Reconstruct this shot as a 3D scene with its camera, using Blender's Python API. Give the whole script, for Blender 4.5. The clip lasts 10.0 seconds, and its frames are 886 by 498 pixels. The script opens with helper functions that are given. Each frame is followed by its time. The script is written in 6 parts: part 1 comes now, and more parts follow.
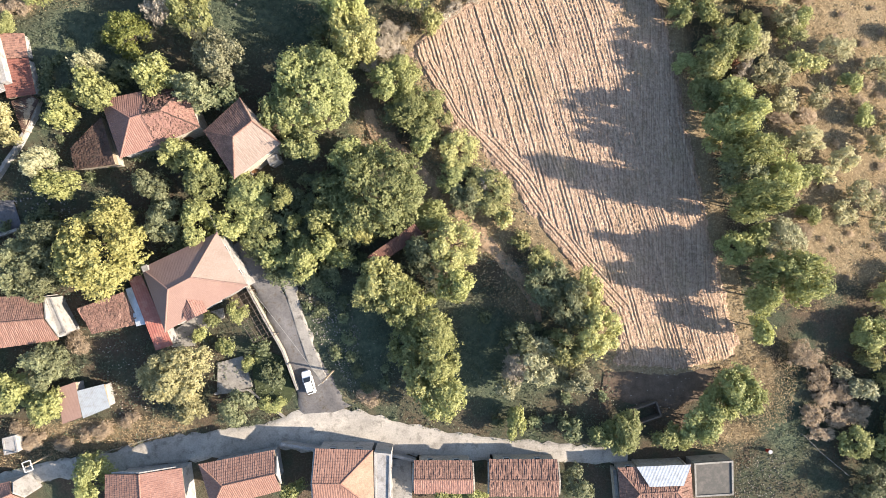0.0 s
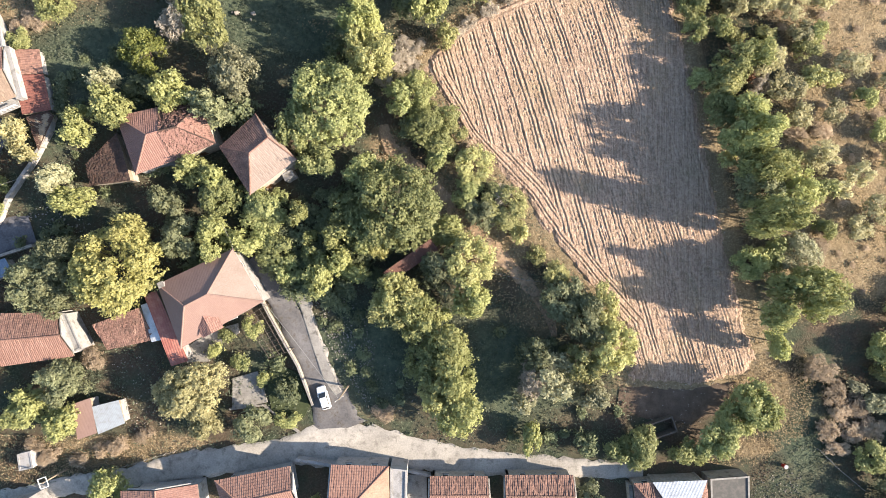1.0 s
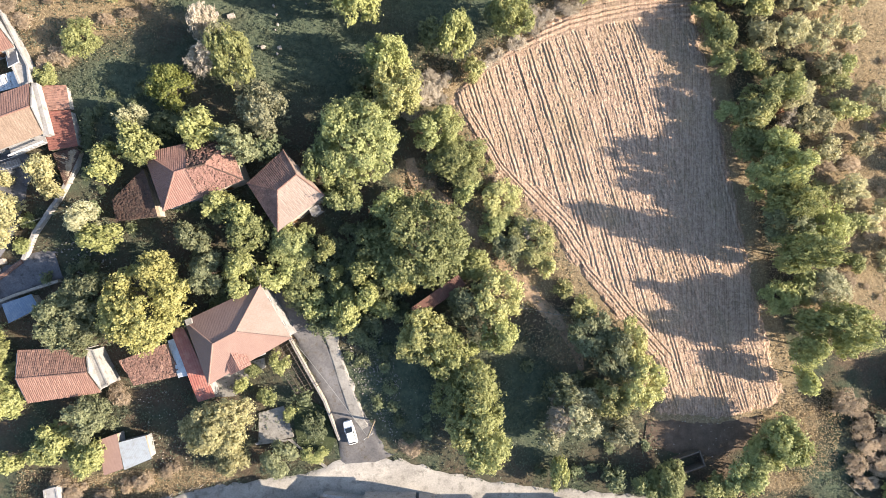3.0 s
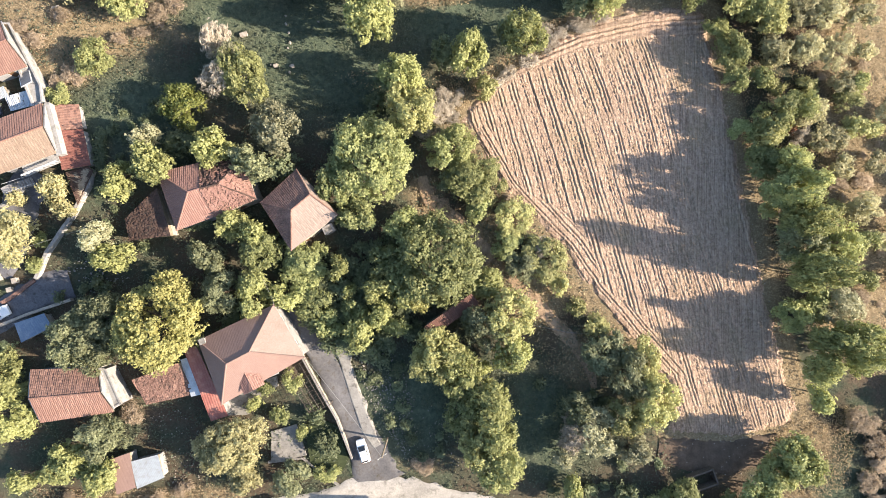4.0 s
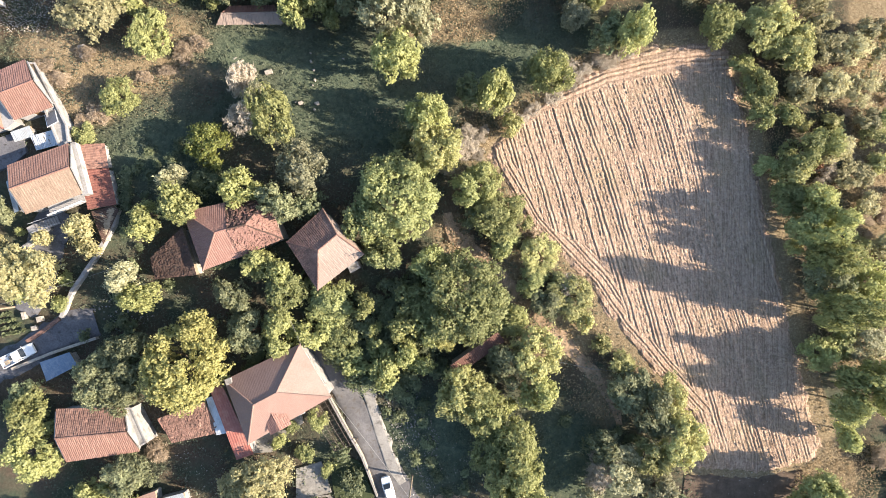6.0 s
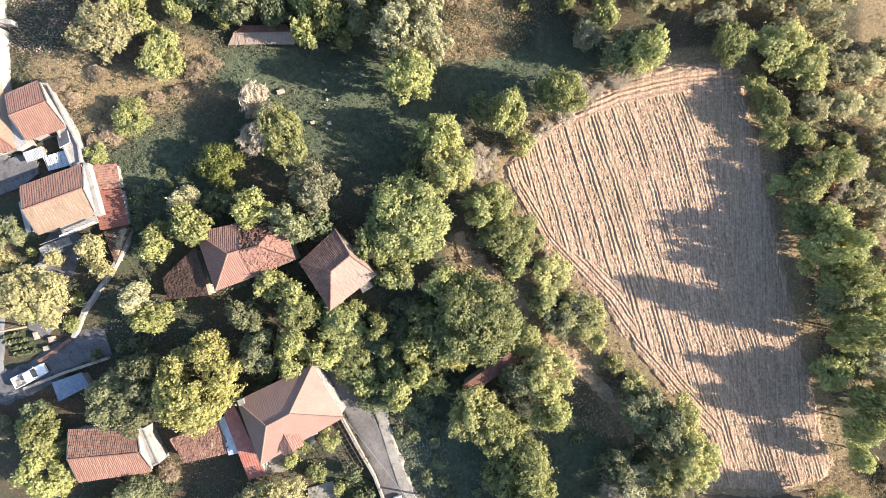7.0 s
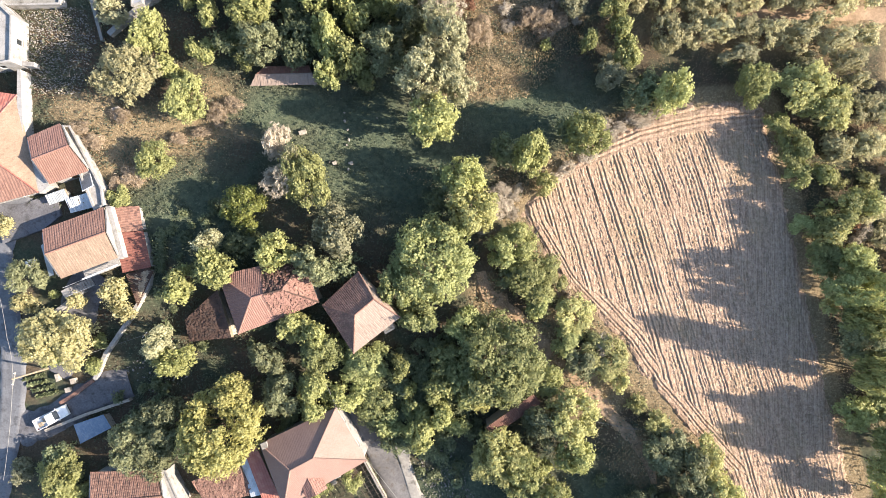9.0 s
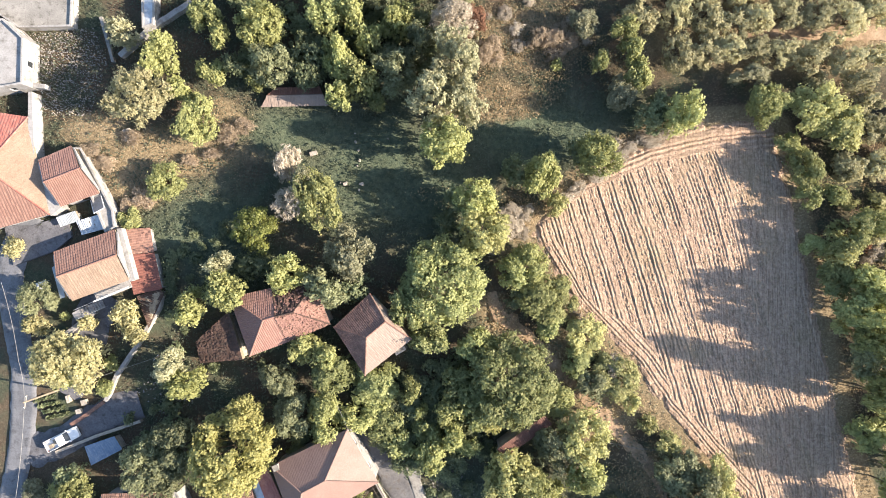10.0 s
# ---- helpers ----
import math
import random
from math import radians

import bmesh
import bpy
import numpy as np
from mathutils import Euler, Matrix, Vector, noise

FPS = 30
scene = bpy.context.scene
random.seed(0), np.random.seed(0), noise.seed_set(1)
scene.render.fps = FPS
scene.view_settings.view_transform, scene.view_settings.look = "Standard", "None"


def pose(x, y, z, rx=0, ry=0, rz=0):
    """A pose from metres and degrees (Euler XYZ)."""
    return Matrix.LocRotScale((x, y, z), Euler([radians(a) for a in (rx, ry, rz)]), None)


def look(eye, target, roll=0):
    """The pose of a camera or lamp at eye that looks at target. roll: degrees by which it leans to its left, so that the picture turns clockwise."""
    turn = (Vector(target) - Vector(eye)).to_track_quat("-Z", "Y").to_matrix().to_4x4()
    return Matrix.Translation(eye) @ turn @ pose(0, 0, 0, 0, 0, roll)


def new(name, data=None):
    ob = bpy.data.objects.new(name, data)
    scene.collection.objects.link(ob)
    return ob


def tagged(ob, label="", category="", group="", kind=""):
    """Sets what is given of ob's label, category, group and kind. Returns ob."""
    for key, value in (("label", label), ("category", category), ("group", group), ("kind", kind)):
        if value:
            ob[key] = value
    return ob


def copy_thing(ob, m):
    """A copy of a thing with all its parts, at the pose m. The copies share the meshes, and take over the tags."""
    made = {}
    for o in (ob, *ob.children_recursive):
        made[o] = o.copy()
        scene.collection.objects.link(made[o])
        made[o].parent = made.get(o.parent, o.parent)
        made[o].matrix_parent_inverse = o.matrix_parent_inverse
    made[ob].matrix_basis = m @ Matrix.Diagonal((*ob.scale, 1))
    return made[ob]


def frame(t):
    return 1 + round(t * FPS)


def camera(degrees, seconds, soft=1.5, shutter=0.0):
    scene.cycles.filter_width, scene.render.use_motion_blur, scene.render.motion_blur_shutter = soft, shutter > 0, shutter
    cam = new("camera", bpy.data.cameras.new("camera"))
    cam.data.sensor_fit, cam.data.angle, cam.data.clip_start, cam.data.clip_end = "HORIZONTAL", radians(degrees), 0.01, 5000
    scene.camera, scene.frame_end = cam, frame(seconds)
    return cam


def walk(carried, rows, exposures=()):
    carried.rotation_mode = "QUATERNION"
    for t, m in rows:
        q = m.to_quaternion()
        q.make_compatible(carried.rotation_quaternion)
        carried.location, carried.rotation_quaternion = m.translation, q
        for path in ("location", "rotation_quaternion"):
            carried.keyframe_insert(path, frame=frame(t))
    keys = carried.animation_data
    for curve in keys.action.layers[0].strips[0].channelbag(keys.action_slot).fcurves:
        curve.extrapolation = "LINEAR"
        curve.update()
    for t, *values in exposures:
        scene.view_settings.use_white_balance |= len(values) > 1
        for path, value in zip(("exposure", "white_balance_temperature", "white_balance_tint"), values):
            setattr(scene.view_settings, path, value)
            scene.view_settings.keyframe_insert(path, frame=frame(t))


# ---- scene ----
cam = camera(72.0, 10.0, 0.78)
METRES, EYE, TILT, LEAN, TURN = 32.6, 91.7, -90.0, 0.0, 0.0
ROWS = [
    (0.0, 0.0, 0.0, 0.0, 0.0, 0.0, -0.0),
    (0.5, -0.0352, 0.0012, 0.0334, 0.01, 0.01, 0.02),
    (1.0, -0.0692, 0.0031, 0.0691, 0.0, -0.01, 0.05),
    (1.5, -0.1, 0.0045, 0.1059, 0.02, -0.0, 0.07),
    (2.0, -0.1311, 0.0065, 0.144, 0.02, -0.0, 0.09),
    (2.5, -0.1604, 0.008, 0.1827, 0.02, 0.01, 0.11),
    (4.0, -0.2467, 0.0118, 0.3042, 0.02, 0.03, 0.19),
    (4.5, -0.2745, 0.0127, 0.3447, 0.02, 0.05, 0.21),
    (5.0, -0.3033, 0.0137, 0.3869, 0.03, 0.05, 0.23),
    (5.5, -0.3313, 0.0143, 0.4294, 0.03, 0.03, 0.24),
    (7.0, -0.4121, 0.0169, 0.5569, 0.04, 0.08, 0.28),
    (7.5, -0.4374, 0.0181, 0.6008, 0.04, 0.09, 0.29),
    (8.0, -0.4616, 0.0193, 0.6452, 0.05, 0.11, 0.31),
    (8.5, -0.4857, 0.0201, 0.6898, 0.05, 0.14, 0.32),
    (9.0, -0.5095, 0.0215, 0.7348, 0.06, 0.14, 0.34),
    (9.5, -0.5337, 0.0223, 0.7799, 0.07, 0.17, 0.36),
    (10.0, -0.5573, 0.0231, 0.8251, 0.06, 0.19, 0.38),
]
EXPOSURES = [(0.0, 1.70), (10.0, 1.83)]
walk(cam, [(t, pose(0, 0, EYE, TILT, LEAN, TURN) @ pose(METRES * x, 1.376 * METRES * y, METRES * z, 90 + pitch, roll, yaw))
           for t, x, y, z, yaw, pitch, roll in ROWS], EXPOSURES)

# ---- light: a low evening sun from the east-south-east, clear sky ----
SUN_ELEVATION, SUN_AZIMUTH = 25.5, -11.0   # degrees; azimuth anticlockwise from +x
world = bpy.data.worlds.new("sky")
scene.world = world
world.use_nodes = True
wn = world.node_tree
sky = wn.nodes.new("ShaderNodeTexSky")
sky.sky_type = "NISHITA"
sky.sun_disc = False
sky.sun_elevation = radians(SUN_ELEVATION)
sky.sun_rotation = radians(90 - SUN_AZIMUTH)
wn.links.new(sky.outputs[0], wn.nodes["Background"].inputs[0])
wn.nodes["Background"].inputs[1].default_value = 0.11
sun_data = bpy.data.lights.new("sun", "SUN")
sun_data.energy = 5.0
sun_data.angle = radians(0.6)
sun_data.color = (1.0, 0.835, 0.665)
sun = new("sun", sun_data)
sun_way = Vector((math.cos(radians(SUN_AZIMUTH)) * math.cos(radians(SUN_ELEVATION)),
                  math.sin(radians(SUN_AZIMUTH)) * math.cos(radians(SUN_ELEVATION)), math.sin(radians(SUN_ELEVATION))))
sun.matrix_world = look(sun_way * 300, (0, 0, 0))


# ---- materials ----
def mat_base(name, rough=0.9, spec=0.2):
    m = bpy.data.materials.new(name)
    m.use_nodes = True
    n = m.node_tree.nodes
    b = n["Principled BSDF"]
    b.inputs["Roughness"].default_value = rough
    b.inputs["Specular IOR Level"].default_value = spec
    return m, m.node_tree, b


def noise_node(nt, scale, detail=5.0, rough=0.6, stretch=None, distort=0.0):
    geo = nt.nodes.new("ShaderNodeNewGeometry")
    out = geo.outputs["Position"]
    if stretch:
        mp = nt.nodes.new("ShaderNodeMapping")
        mp.inputs["Scale"].default_value = stretch[:3]
        if len(stretch) > 3:
            mp.inputs["Rotation"].default_value = (0, 0, radians(stretch[3]))
        nt.links.new(out, mp.inputs[0])
        out = mp.outputs[0]
    t = nt.nodes.new("ShaderNodeTexNoise")
    t.inputs["Scale"].default_value = scale
    t.inputs["Detail"].default_value = detail
    t.inputs["Roughness"].default_value = rough
    t.inputs["Distortion"].default_value = distort
    nt.links.new(out, t.inputs["Vector"])
    return t.outputs["Fac"]


def ramp(nt, fac, stops):
    r = nt.nodes.new("ShaderNodeValToRGB")
    e = r.color_ramp.elements
    while len(e) < len(stops):
        e.new(0.5)
    for el, (p, c) in zip(e, stops):
        el.position = p
        el.color = (*c, 1)
    nt.links.new(fac, r.inputs[0])
    return r.outputs[0]


def mix(nt, a, b, fac, mode="MIX"):
    m = nt.nodes.new("ShaderNodeMix")
    m.data_type = "RGBA"
    m.blend_type = mode
    for s, v in ((m.inputs[0], fac), (m.inputs[6], a), (m.inputs[7], b)):
        if hasattr(v, "links"):
            nt.links.new(v, s)
        elif isinstance(v, (int, float)):
            s.default_value = v
        else:
            s.default_value = (*v, 1)
    return m.outputs[2]


def mathn(nt, op, a, b=0.5):
    m = nt.nodes.new("ShaderNodeMath")
    m.operation = op
    m.use_clamp = op in ("MULTIPLY", "ADD", "SUBTRACT")
    for s, v in ((m.inputs[0], a), (m.inputs[1], b)):
        if hasattr(v, "links"):
            nt.links.new(v, s)
        else:
            s.default_value = v
    return m.outputs[0]


def bump(nt, bsdf, fac, strength=0.4, dist=0.1):
    b = nt.nodes.new("ShaderNodeBump")
    b.inputs["Strength"].default_value = strength
    b.inputs["Distance"].default_value = dist
    nt.links.new(fac, b.inputs["Height"])
    nt.links.new(b.outputs[0], bsdf.inputs["Normal"])


def rough_surface(name, dark, mid, light, big=0.35, small=6.0, rough=0.92, bump_d=0.05, spec=0.15, stretch=None, stain=None):
    """A weathered mineral surface: patches at metre scale, grain at hand scale, relief."""
    m, nt, b = mat_base(name, rough, spec)
    n1 = noise_node(nt, big, 4, 0.6, stretch)
    n2 = noise_node(nt, small, 6, 0.7, stretch)
    c1 = ramp(nt, n1, ((0.3, dark), (0.5, mid), (0.72, light)))
    c2 = ramp(nt, n2, ((0.3, tuple(v * 0.55 for v in mid)), (0.5, mid), (0.7, tuple(min(1, v * 1.35) for v in mid))))
    c = mix(nt, c1, c2, 0.45)
    if stain:
        s = ramp(nt, noise_node(nt, 0.9, 6, 0.7), ((0.52, (0, 0, 0)), (0.68, (1, 1, 1))))
        c = mix(nt, c, stain, s)
    nt.links.new(c, b.inputs["Base Color"])
    bump(nt, b, n2, 0.6, bump_d)
    return m


def leaf_mat(name, dark, light, warm, rough=0.55):
    m, nt, b = mat_base(name, rough, 0.25)
    geo = nt.nodes.new("ShaderNodeNewGeometry")
    oi = nt.nodes.new("ShaderNodeObjectInfo")
    c = ramp(nt, geo.outputs["Random Per Island"], ((0.0, dark), (0.55, light), (1.0, warm)))
    big = noise_node(nt, 0.95, 3, 0.65)
    c = mix(nt, c, mix(nt, dark, warm, big), 0.68)
    hsv = nt.nodes.new("ShaderNodeHueSaturation")
    nt.links.new(c, hsv.inputs["Color"])
    mr = nt.nodes.new("ShaderNodeMapRange")
    mr.inputs[3].default_value, mr.inputs[4].default_value = 0.75, 1.3
    nt.links.new(oi.outputs["Random"], mr.inputs[0])
    nt.links.new(mr.outputs[0], hsv.inputs["Value"])
    nt.links.new(hsv.outputs[0], b.inputs["Base Color"])
    tr = nt.nodes.new("ShaderNodeBsdfTranslucent")
    nt.links.new(hsv.outputs[0], tr.inputs[0])
    mx = nt.nodes.new("ShaderNodeMixShader")
    mx.inputs[0].default_value = 0.4
    nt.links.new(b.outputs[0], mx.inputs[1])
    nt.links.new(tr.outputs[0], mx.inputs[2])
    nt.links.new(mx.outputs[0], nt.nodes["Material Output"].inputs[0])
    return m


def tile_mat(name, dark, mid, light, lichen=(0.16, 0.13, 0.1), age=0.5):
    m, nt, b = mat_base(name, 0.85, 0.2)
    n1 = noise_node(nt, 0.5, 5, 0.65)
    n2 = noise_node(nt, 5.0, 4, 0.7)
    c = ramp(nt, n2, ((0.3, dark), (0.5, mid), (0.72, light)))
    c = mix(nt, c, ramp(nt, n1, ((0.3, dark), (0.6, mid), (0.8, light))), 0.5)
    s = ramp(nt, noise_node(nt, 1.4, 7, 0.75), ((0.62 - 0.2 * age, (0, 0, 0)), (0.8 - 0.15 * age, (1, 1, 1))))
    c = mix(nt, c, lichen, mathn(nt, "MULTIPLY", s, age))
    nt.links.new(c, b.inputs["Base Color"])
    bump(nt, b, n2, 0.4, 0.03)
    return m


def sheet_mat(name, base, worn, metal=0.6, rough=0.45):
    m, nt, b = mat_base(name, rough, 0.4)
    b.inputs["Metallic"].default_value = metal
    n = noise_node(nt, 1.2, 6, 0.7)
    nt.links.new(mix(nt, base, worn, ramp(nt, n, ((0.45, (0, 0, 0)), (0.7, (1, 1, 1))))), b.inputs["Base Color"])
    bump(nt, b, noise_node(nt, 8, 3), 0.2, 0.01)
    return m


def plain(name, colour, rough=0.5, metal=0.0, spec=0.4):
    m, nt, b = mat_base(name, rough, spec)
    b.inputs["Metallic"].default_value = metal
    n = noise_node(nt, 3.0, 4, 0.6)
    nt.links.new(ramp(nt, n, ((0.3, tuple(v * 0.85 for v in colour)), (0.7, colour))), b.inputs["Base Color"])
    return m


MAT = {
    "walnut": leaf_mat("walnut_leaves", (0.088, 0.116, 0.0426), (0.259, 0.296, 0.111), (0.456, 0.472, 0.223)),
    "yellow": leaf_mat("autumn_leaves", (0.147, 0.145, 0.0466), (0.325, 0.313, 0.111), (0.452, 0.441, 0.194)),
    "straw_leaf": leaf_mat("straw_yellow_leaves", (0.142, 0.132, 0.053), (0.364, 0.336, 0.166), (0.529, 0.506, 0.291)),
    "pale": leaf_mat("pale_leaves", (0.133, 0.138, 0.072), (0.318, 0.32, 0.192), (0.442, 0.438, 0.297)),
    "lime": leaf_mat("yellowing_leaves", (0.109, 0.129, 0.0459), (0.306, 0.328, 0.123), (0.481, 0.494, 0.225)),
    "citrus": leaf_mat("citrus_leaves", (0.0468, 0.0678, 0.022), (0.206, 0.242, 0.055), (0.393, 0.416, 0.132), 0.4),
    "hedge": leaf_mat("hedgerow_leaves", (0.121, 0.129, 0.0477), (0.356, 0.361, 0.144), (0.564, 0.557, 0.266)),
    "olive": leaf_mat("olive_leaves", (0.258, 0.245, 0.14), (0.416, 0.393, 0.228), (0.516, 0.488, 0.286)),
    "sage": leaf_mat("grey_green_leaves", (0.06, 0.0744, 0.0384), (0.192, 0.216, 0.114), (0.36, 0.378, 0.222)),
    "dark": leaf_mat("dark_leaves", (0.045, 0.065, 0.0338), (0.138, 0.173, 0.0832), (0.288, 0.319, 0.182)),
    "dry": leaf_mat("dry_twigs", (0.21, 0.18, 0.14), (0.4, 0.355, 0.285), (0.56, 0.51, 0.43), 0.8),
    "bramble": leaf_mat("bramble_stems", (0.2, 0.15, 0.101), (0.388, 0.305, 0.215), (0.562, 0.47, 0.351), 0.8),
    "rust": leaf_mat("rust_leaves", (0.12, 0.055, 0.035), (0.2, 0.1, 0.065), (0.3, 0.18, 0.12), 0.8),
    "straw": leaf_mat("straw_blades", (0.236, 0.178, 0.109), (0.398, 0.32, 0.2), (0.546, 0.449, 0.296), 0.8),
    "weed": leaf_mat("weed_leaves", (0.0506, 0.0661, 0.042), (0.0948, 0.118, 0.075), (0.164, 0.185, 0.134), 0.6),
    "bark": rough_surface("bark", (0.06, 0.045, 0.03), (0.1, 0.08, 0.06), (0.16, 0.13, 0.1), 2, 12),
    "tile": tile_mat("clay_tile", (0.163, 0.0857, 0.0715), (0.236, 0.138, 0.114), (0.31, 0.202, 0.169), (0.147, 0.124, 0.11), age=0.3),
    "tile_smooth": tile_mat("smooth_faded_tile", (0.185, 0.12, 0.104), (0.222, 0.149, 0.127), (0.265, 0.186, 0.161), (0.17, 0.133, 0.117), age=0.2),
    "tile_new": tile_mat("new_clay_tile", (0.165, 0.0894, 0.0713), (0.225, 0.133, 0.106), (0.29, 0.192, 0.157), age=0.3),
    # lighter tile for sunward slopes: sunlight is put into the colour
    "tile_pale": tile_mat("sunny_side_tile", (0.188, 0.145, 0.121), (0.235, 0.189, 0.164), (0.29, 0.246, 0.215), (0.162, 0.135, 0.121), age=0.25),
    "tile_red": tile_mat("red_ribbed_tile", (0.128, 0.0536, 0.0433), (0.184, 0.079, 0.0638), (0.255, 0.128, 0.0994), age=0.4),
    # red tile dulled to brown: half-shade under the trees is in the colour
    "tile_half_shade": tile_mat("half_shaded_red_tile", (0.07, 0.036, 0.03), (0.105, 0.055, 0.045), (0.15, 0.085, 0.07), age=0.5),
    "tile_old": tile_mat("old_clay_tile", (0.085, 0.05, 0.042), (0.2, 0.118, 0.095), (0.42, 0.285, 0.225), (0.06, 0.046, 0.04), age=0.7),
    "tile_dark": tile_mat("blackened_tile", (0.045, 0.03, 0.026), (0.085, 0.055, 0.045), (0.16, 0.1, 0.08), (0.05, 0.045, 0.04), age=0.8),
    "red_sheet": sheet_mat("red_sheet", (0.27, 0.1, 0.08), (0.36, 0.18, 0.14), 0.0, 0.55),
    "grey_sheet": sheet_mat("zinc_sheet", (0.5, 0.54, 0.58), (0.35, 0.36, 0.37), 0.5, 0.45),
    "white_sheet": sheet_mat("white_sheet", (0.287, 0.324, 0.356), (0.23, 0.24, 0.244), 0.1, 0.5),
    "blue_sheet": sheet_mat("blue_tarpaulin", (0.13, 0.182, 0.26), (0.234, 0.273, 0.325), 0.0, 0.6),
    "dark_sheet": sheet_mat("dark_felt", (0.07, 0.07, 0.065), (0.12, 0.11, 0.1), 0.0, 0.85),
    "white": rough_surface("whitewash", (0.21, 0.206, 0.2), (0.283, 0.28, 0.276), (0.347, 0.342, 0.34), 0.8, 5, stain=(0.157, 0.15, 0.14)),
    # cream for single roof slopes facing the sun, their brightness painted in
    "cream": rough_surface("sunny_cream_slope", (0.193, 0.138, 0.102), (0.246, 0.183, 0.137), (0.299, 0.227, 0.175), 0.6, 5),
    "concrete": rough_surface("concrete", (0.152, 0.147, 0.139), (0.228, 0.221, 0.206), (0.314, 0.304, 0.283), 0.5, 5, stain=(0.104, 0.098, 0.0876)),
    # stained concrete for yards; their blue-grey shade is put into the colour
    "dark_concrete": rough_surface("shade_grey_concrete", (0.0718, 0.0747, 0.0838), (0.113, 0.115, 0.128), (0.175, 0.177, 0.196), 0.5, 4, stain=(0.0513, 0.0505, 0.0524)),
    "stone": rough_surface("stone", (0.2, 0.18, 0.15), (0.33, 0.3, 0.26), (0.5, 0.47, 0.42), 2.5, 9, bump_d=0.1),
    "road": rough_surface("worn_asphalt", (0.202, 0.192, 0.176), (0.315, 0.301, 0.274), (0.454, 0.428, 0.385), 0.25, 4, stain=(0.176, 0.167, 0.15)),
    "gravel": rough_surface("pale_gravel", (0.0657, 0.0646, 0.0662), (0.117, 0.115, 0.118), (0.234, 0.23, 0.235), 0.45, 3, stain=(0.0732, 0.064, 0.0511)),
    "pale_stone": rough_surface("pale_limestone", (0.156, 0.148, 0.136), (0.25, 0.242, 0.226), (0.359, 0.351, 0.335), 3, 9),
    # asphalt with the street's bluish shade mixed into its base colour
    "street": rough_surface("shaded_asphalt", (0.0805, 0.0861, 0.098), (0.129, 0.136, 0.152), (0.185, 0.195, 0.217), 0.3, 4, stain=(0.0719, 0.0756, 0.0828)),
    "dirt": rough_surface("trodden_earth", (0.174, 0.122, 0.078), (0.29, 0.211, 0.143), (0.435, 0.333, 0.234), 0.5, 4, stain=(0.174, 0.129, 0.078)),
    # turned earth, darkened in colour to carry the tree shade over it
    "shaded_soil": rough_surface("shade_dark_soil", (0.06, 0.045, 0.034), (0.1, 0.076, 0.058), (0.16, 0.125, 0.096), 0.7, 4, bump_d=0.12),
    "lawn": rough_surface("lawn", (0.025, 0.035, 0.018), (0.045, 0.057, 0.028), (0.075, 0.085, 0.045), 1.2, 9),
    "wood": rough_surface("grey_wood", (0.14, 0.11, 0.08), (0.24, 0.2, 0.15), (0.36, 0.31, 0.25), 3, 15),
    "dark_wood": rough_surface("weathered_wood", (0.06, 0.05, 0.042), (0.105, 0.088, 0.074), (0.16, 0.14, 0.12), 3, 15),
    "brown_wood": rough_surface("brown_wood", (0.1, 0.055, 0.03), (0.16, 0.09, 0.05), (0.22, 0.13, 0.08), 3, 15),
    "car_white": plain("white_paint", (0.78, 0.79, 0.8), 0.25, 0.0, 0.5),
    "rubber": plain("rubber", (0.025, 0.025, 0.025), 0.8),
    "glass": plain("dark_glass", (0.03, 0.035, 0.04), 0.08, 0.0, 0.6),
    "black": plain("black_plastic", (0.03, 0.03, 0.03), 0.5),
    "chrome": plain("grey_metal", (0.45, 0.45, 0.45), 0.35, 0.9),
    "red_lens": plain("red_lens", (0.4, 0.03, 0.02), 0.3),
    "cable": plain("cable", (0.22, 0.22, 0.21), 0.6),
    "plastic_white": plain("white_plastic", (0.75, 0.75, 0.74), 0.5),
}


# ---- terrain ----
def gz(x, y):
    """Height of the ground: level fields in the east, rising gently to the village in the north-west, falling to the east."""
    u = -x - 5
    u = min(60, max(0, (u + math.sqrt(u * u + 36)) / 2 - 1.0))
    v = min(1, max(0, (y + 35) / 72))
    e = max(0, x - 52)
    return 0.09 * u * (v * v * (3 - 2 * v) * 0.5 + v * 0.5) - 0.09 * min(60, e * e / (e + 6))


def mesh_object(name, verts, faces, material, parent=None, smooth=False):
    me = bpy.data.meshes.new(name)
    me.from_pydata([tuple(v) for v in verts], [], faces)
    me.materials.append(material)
    if smooth:
        me.polygons.foreach_set("use_smooth", [True] * len(me.polygons))
    me.update()
    ob = new(name, me)
    ob.parent = parent
    return ob


def part(name, bm, material, parent=None, label=""):
    """Links a bmesh as one mesh object under a thing or a part."""
    me = bpy.data.meshes.new(name)
    bmesh.ops.recalc_face_normals(bm, faces=bm.faces)
    bm.to_mesh(me)
    bm.free()
    me.materials.append(material)
    ob = new(name, me)
    ob.parent = parent
    if label:
        ob["label"] = label
    return ob


def thing(name, x, y, z, turn=0.0, label="", category="", group="", kind=""):
    e = new(name)
    e.matrix_basis = pose(x, y, z, 0, 0, turn)
    e.empty_display_size = 0.2
    return tagged(e, label, category, group, kind)


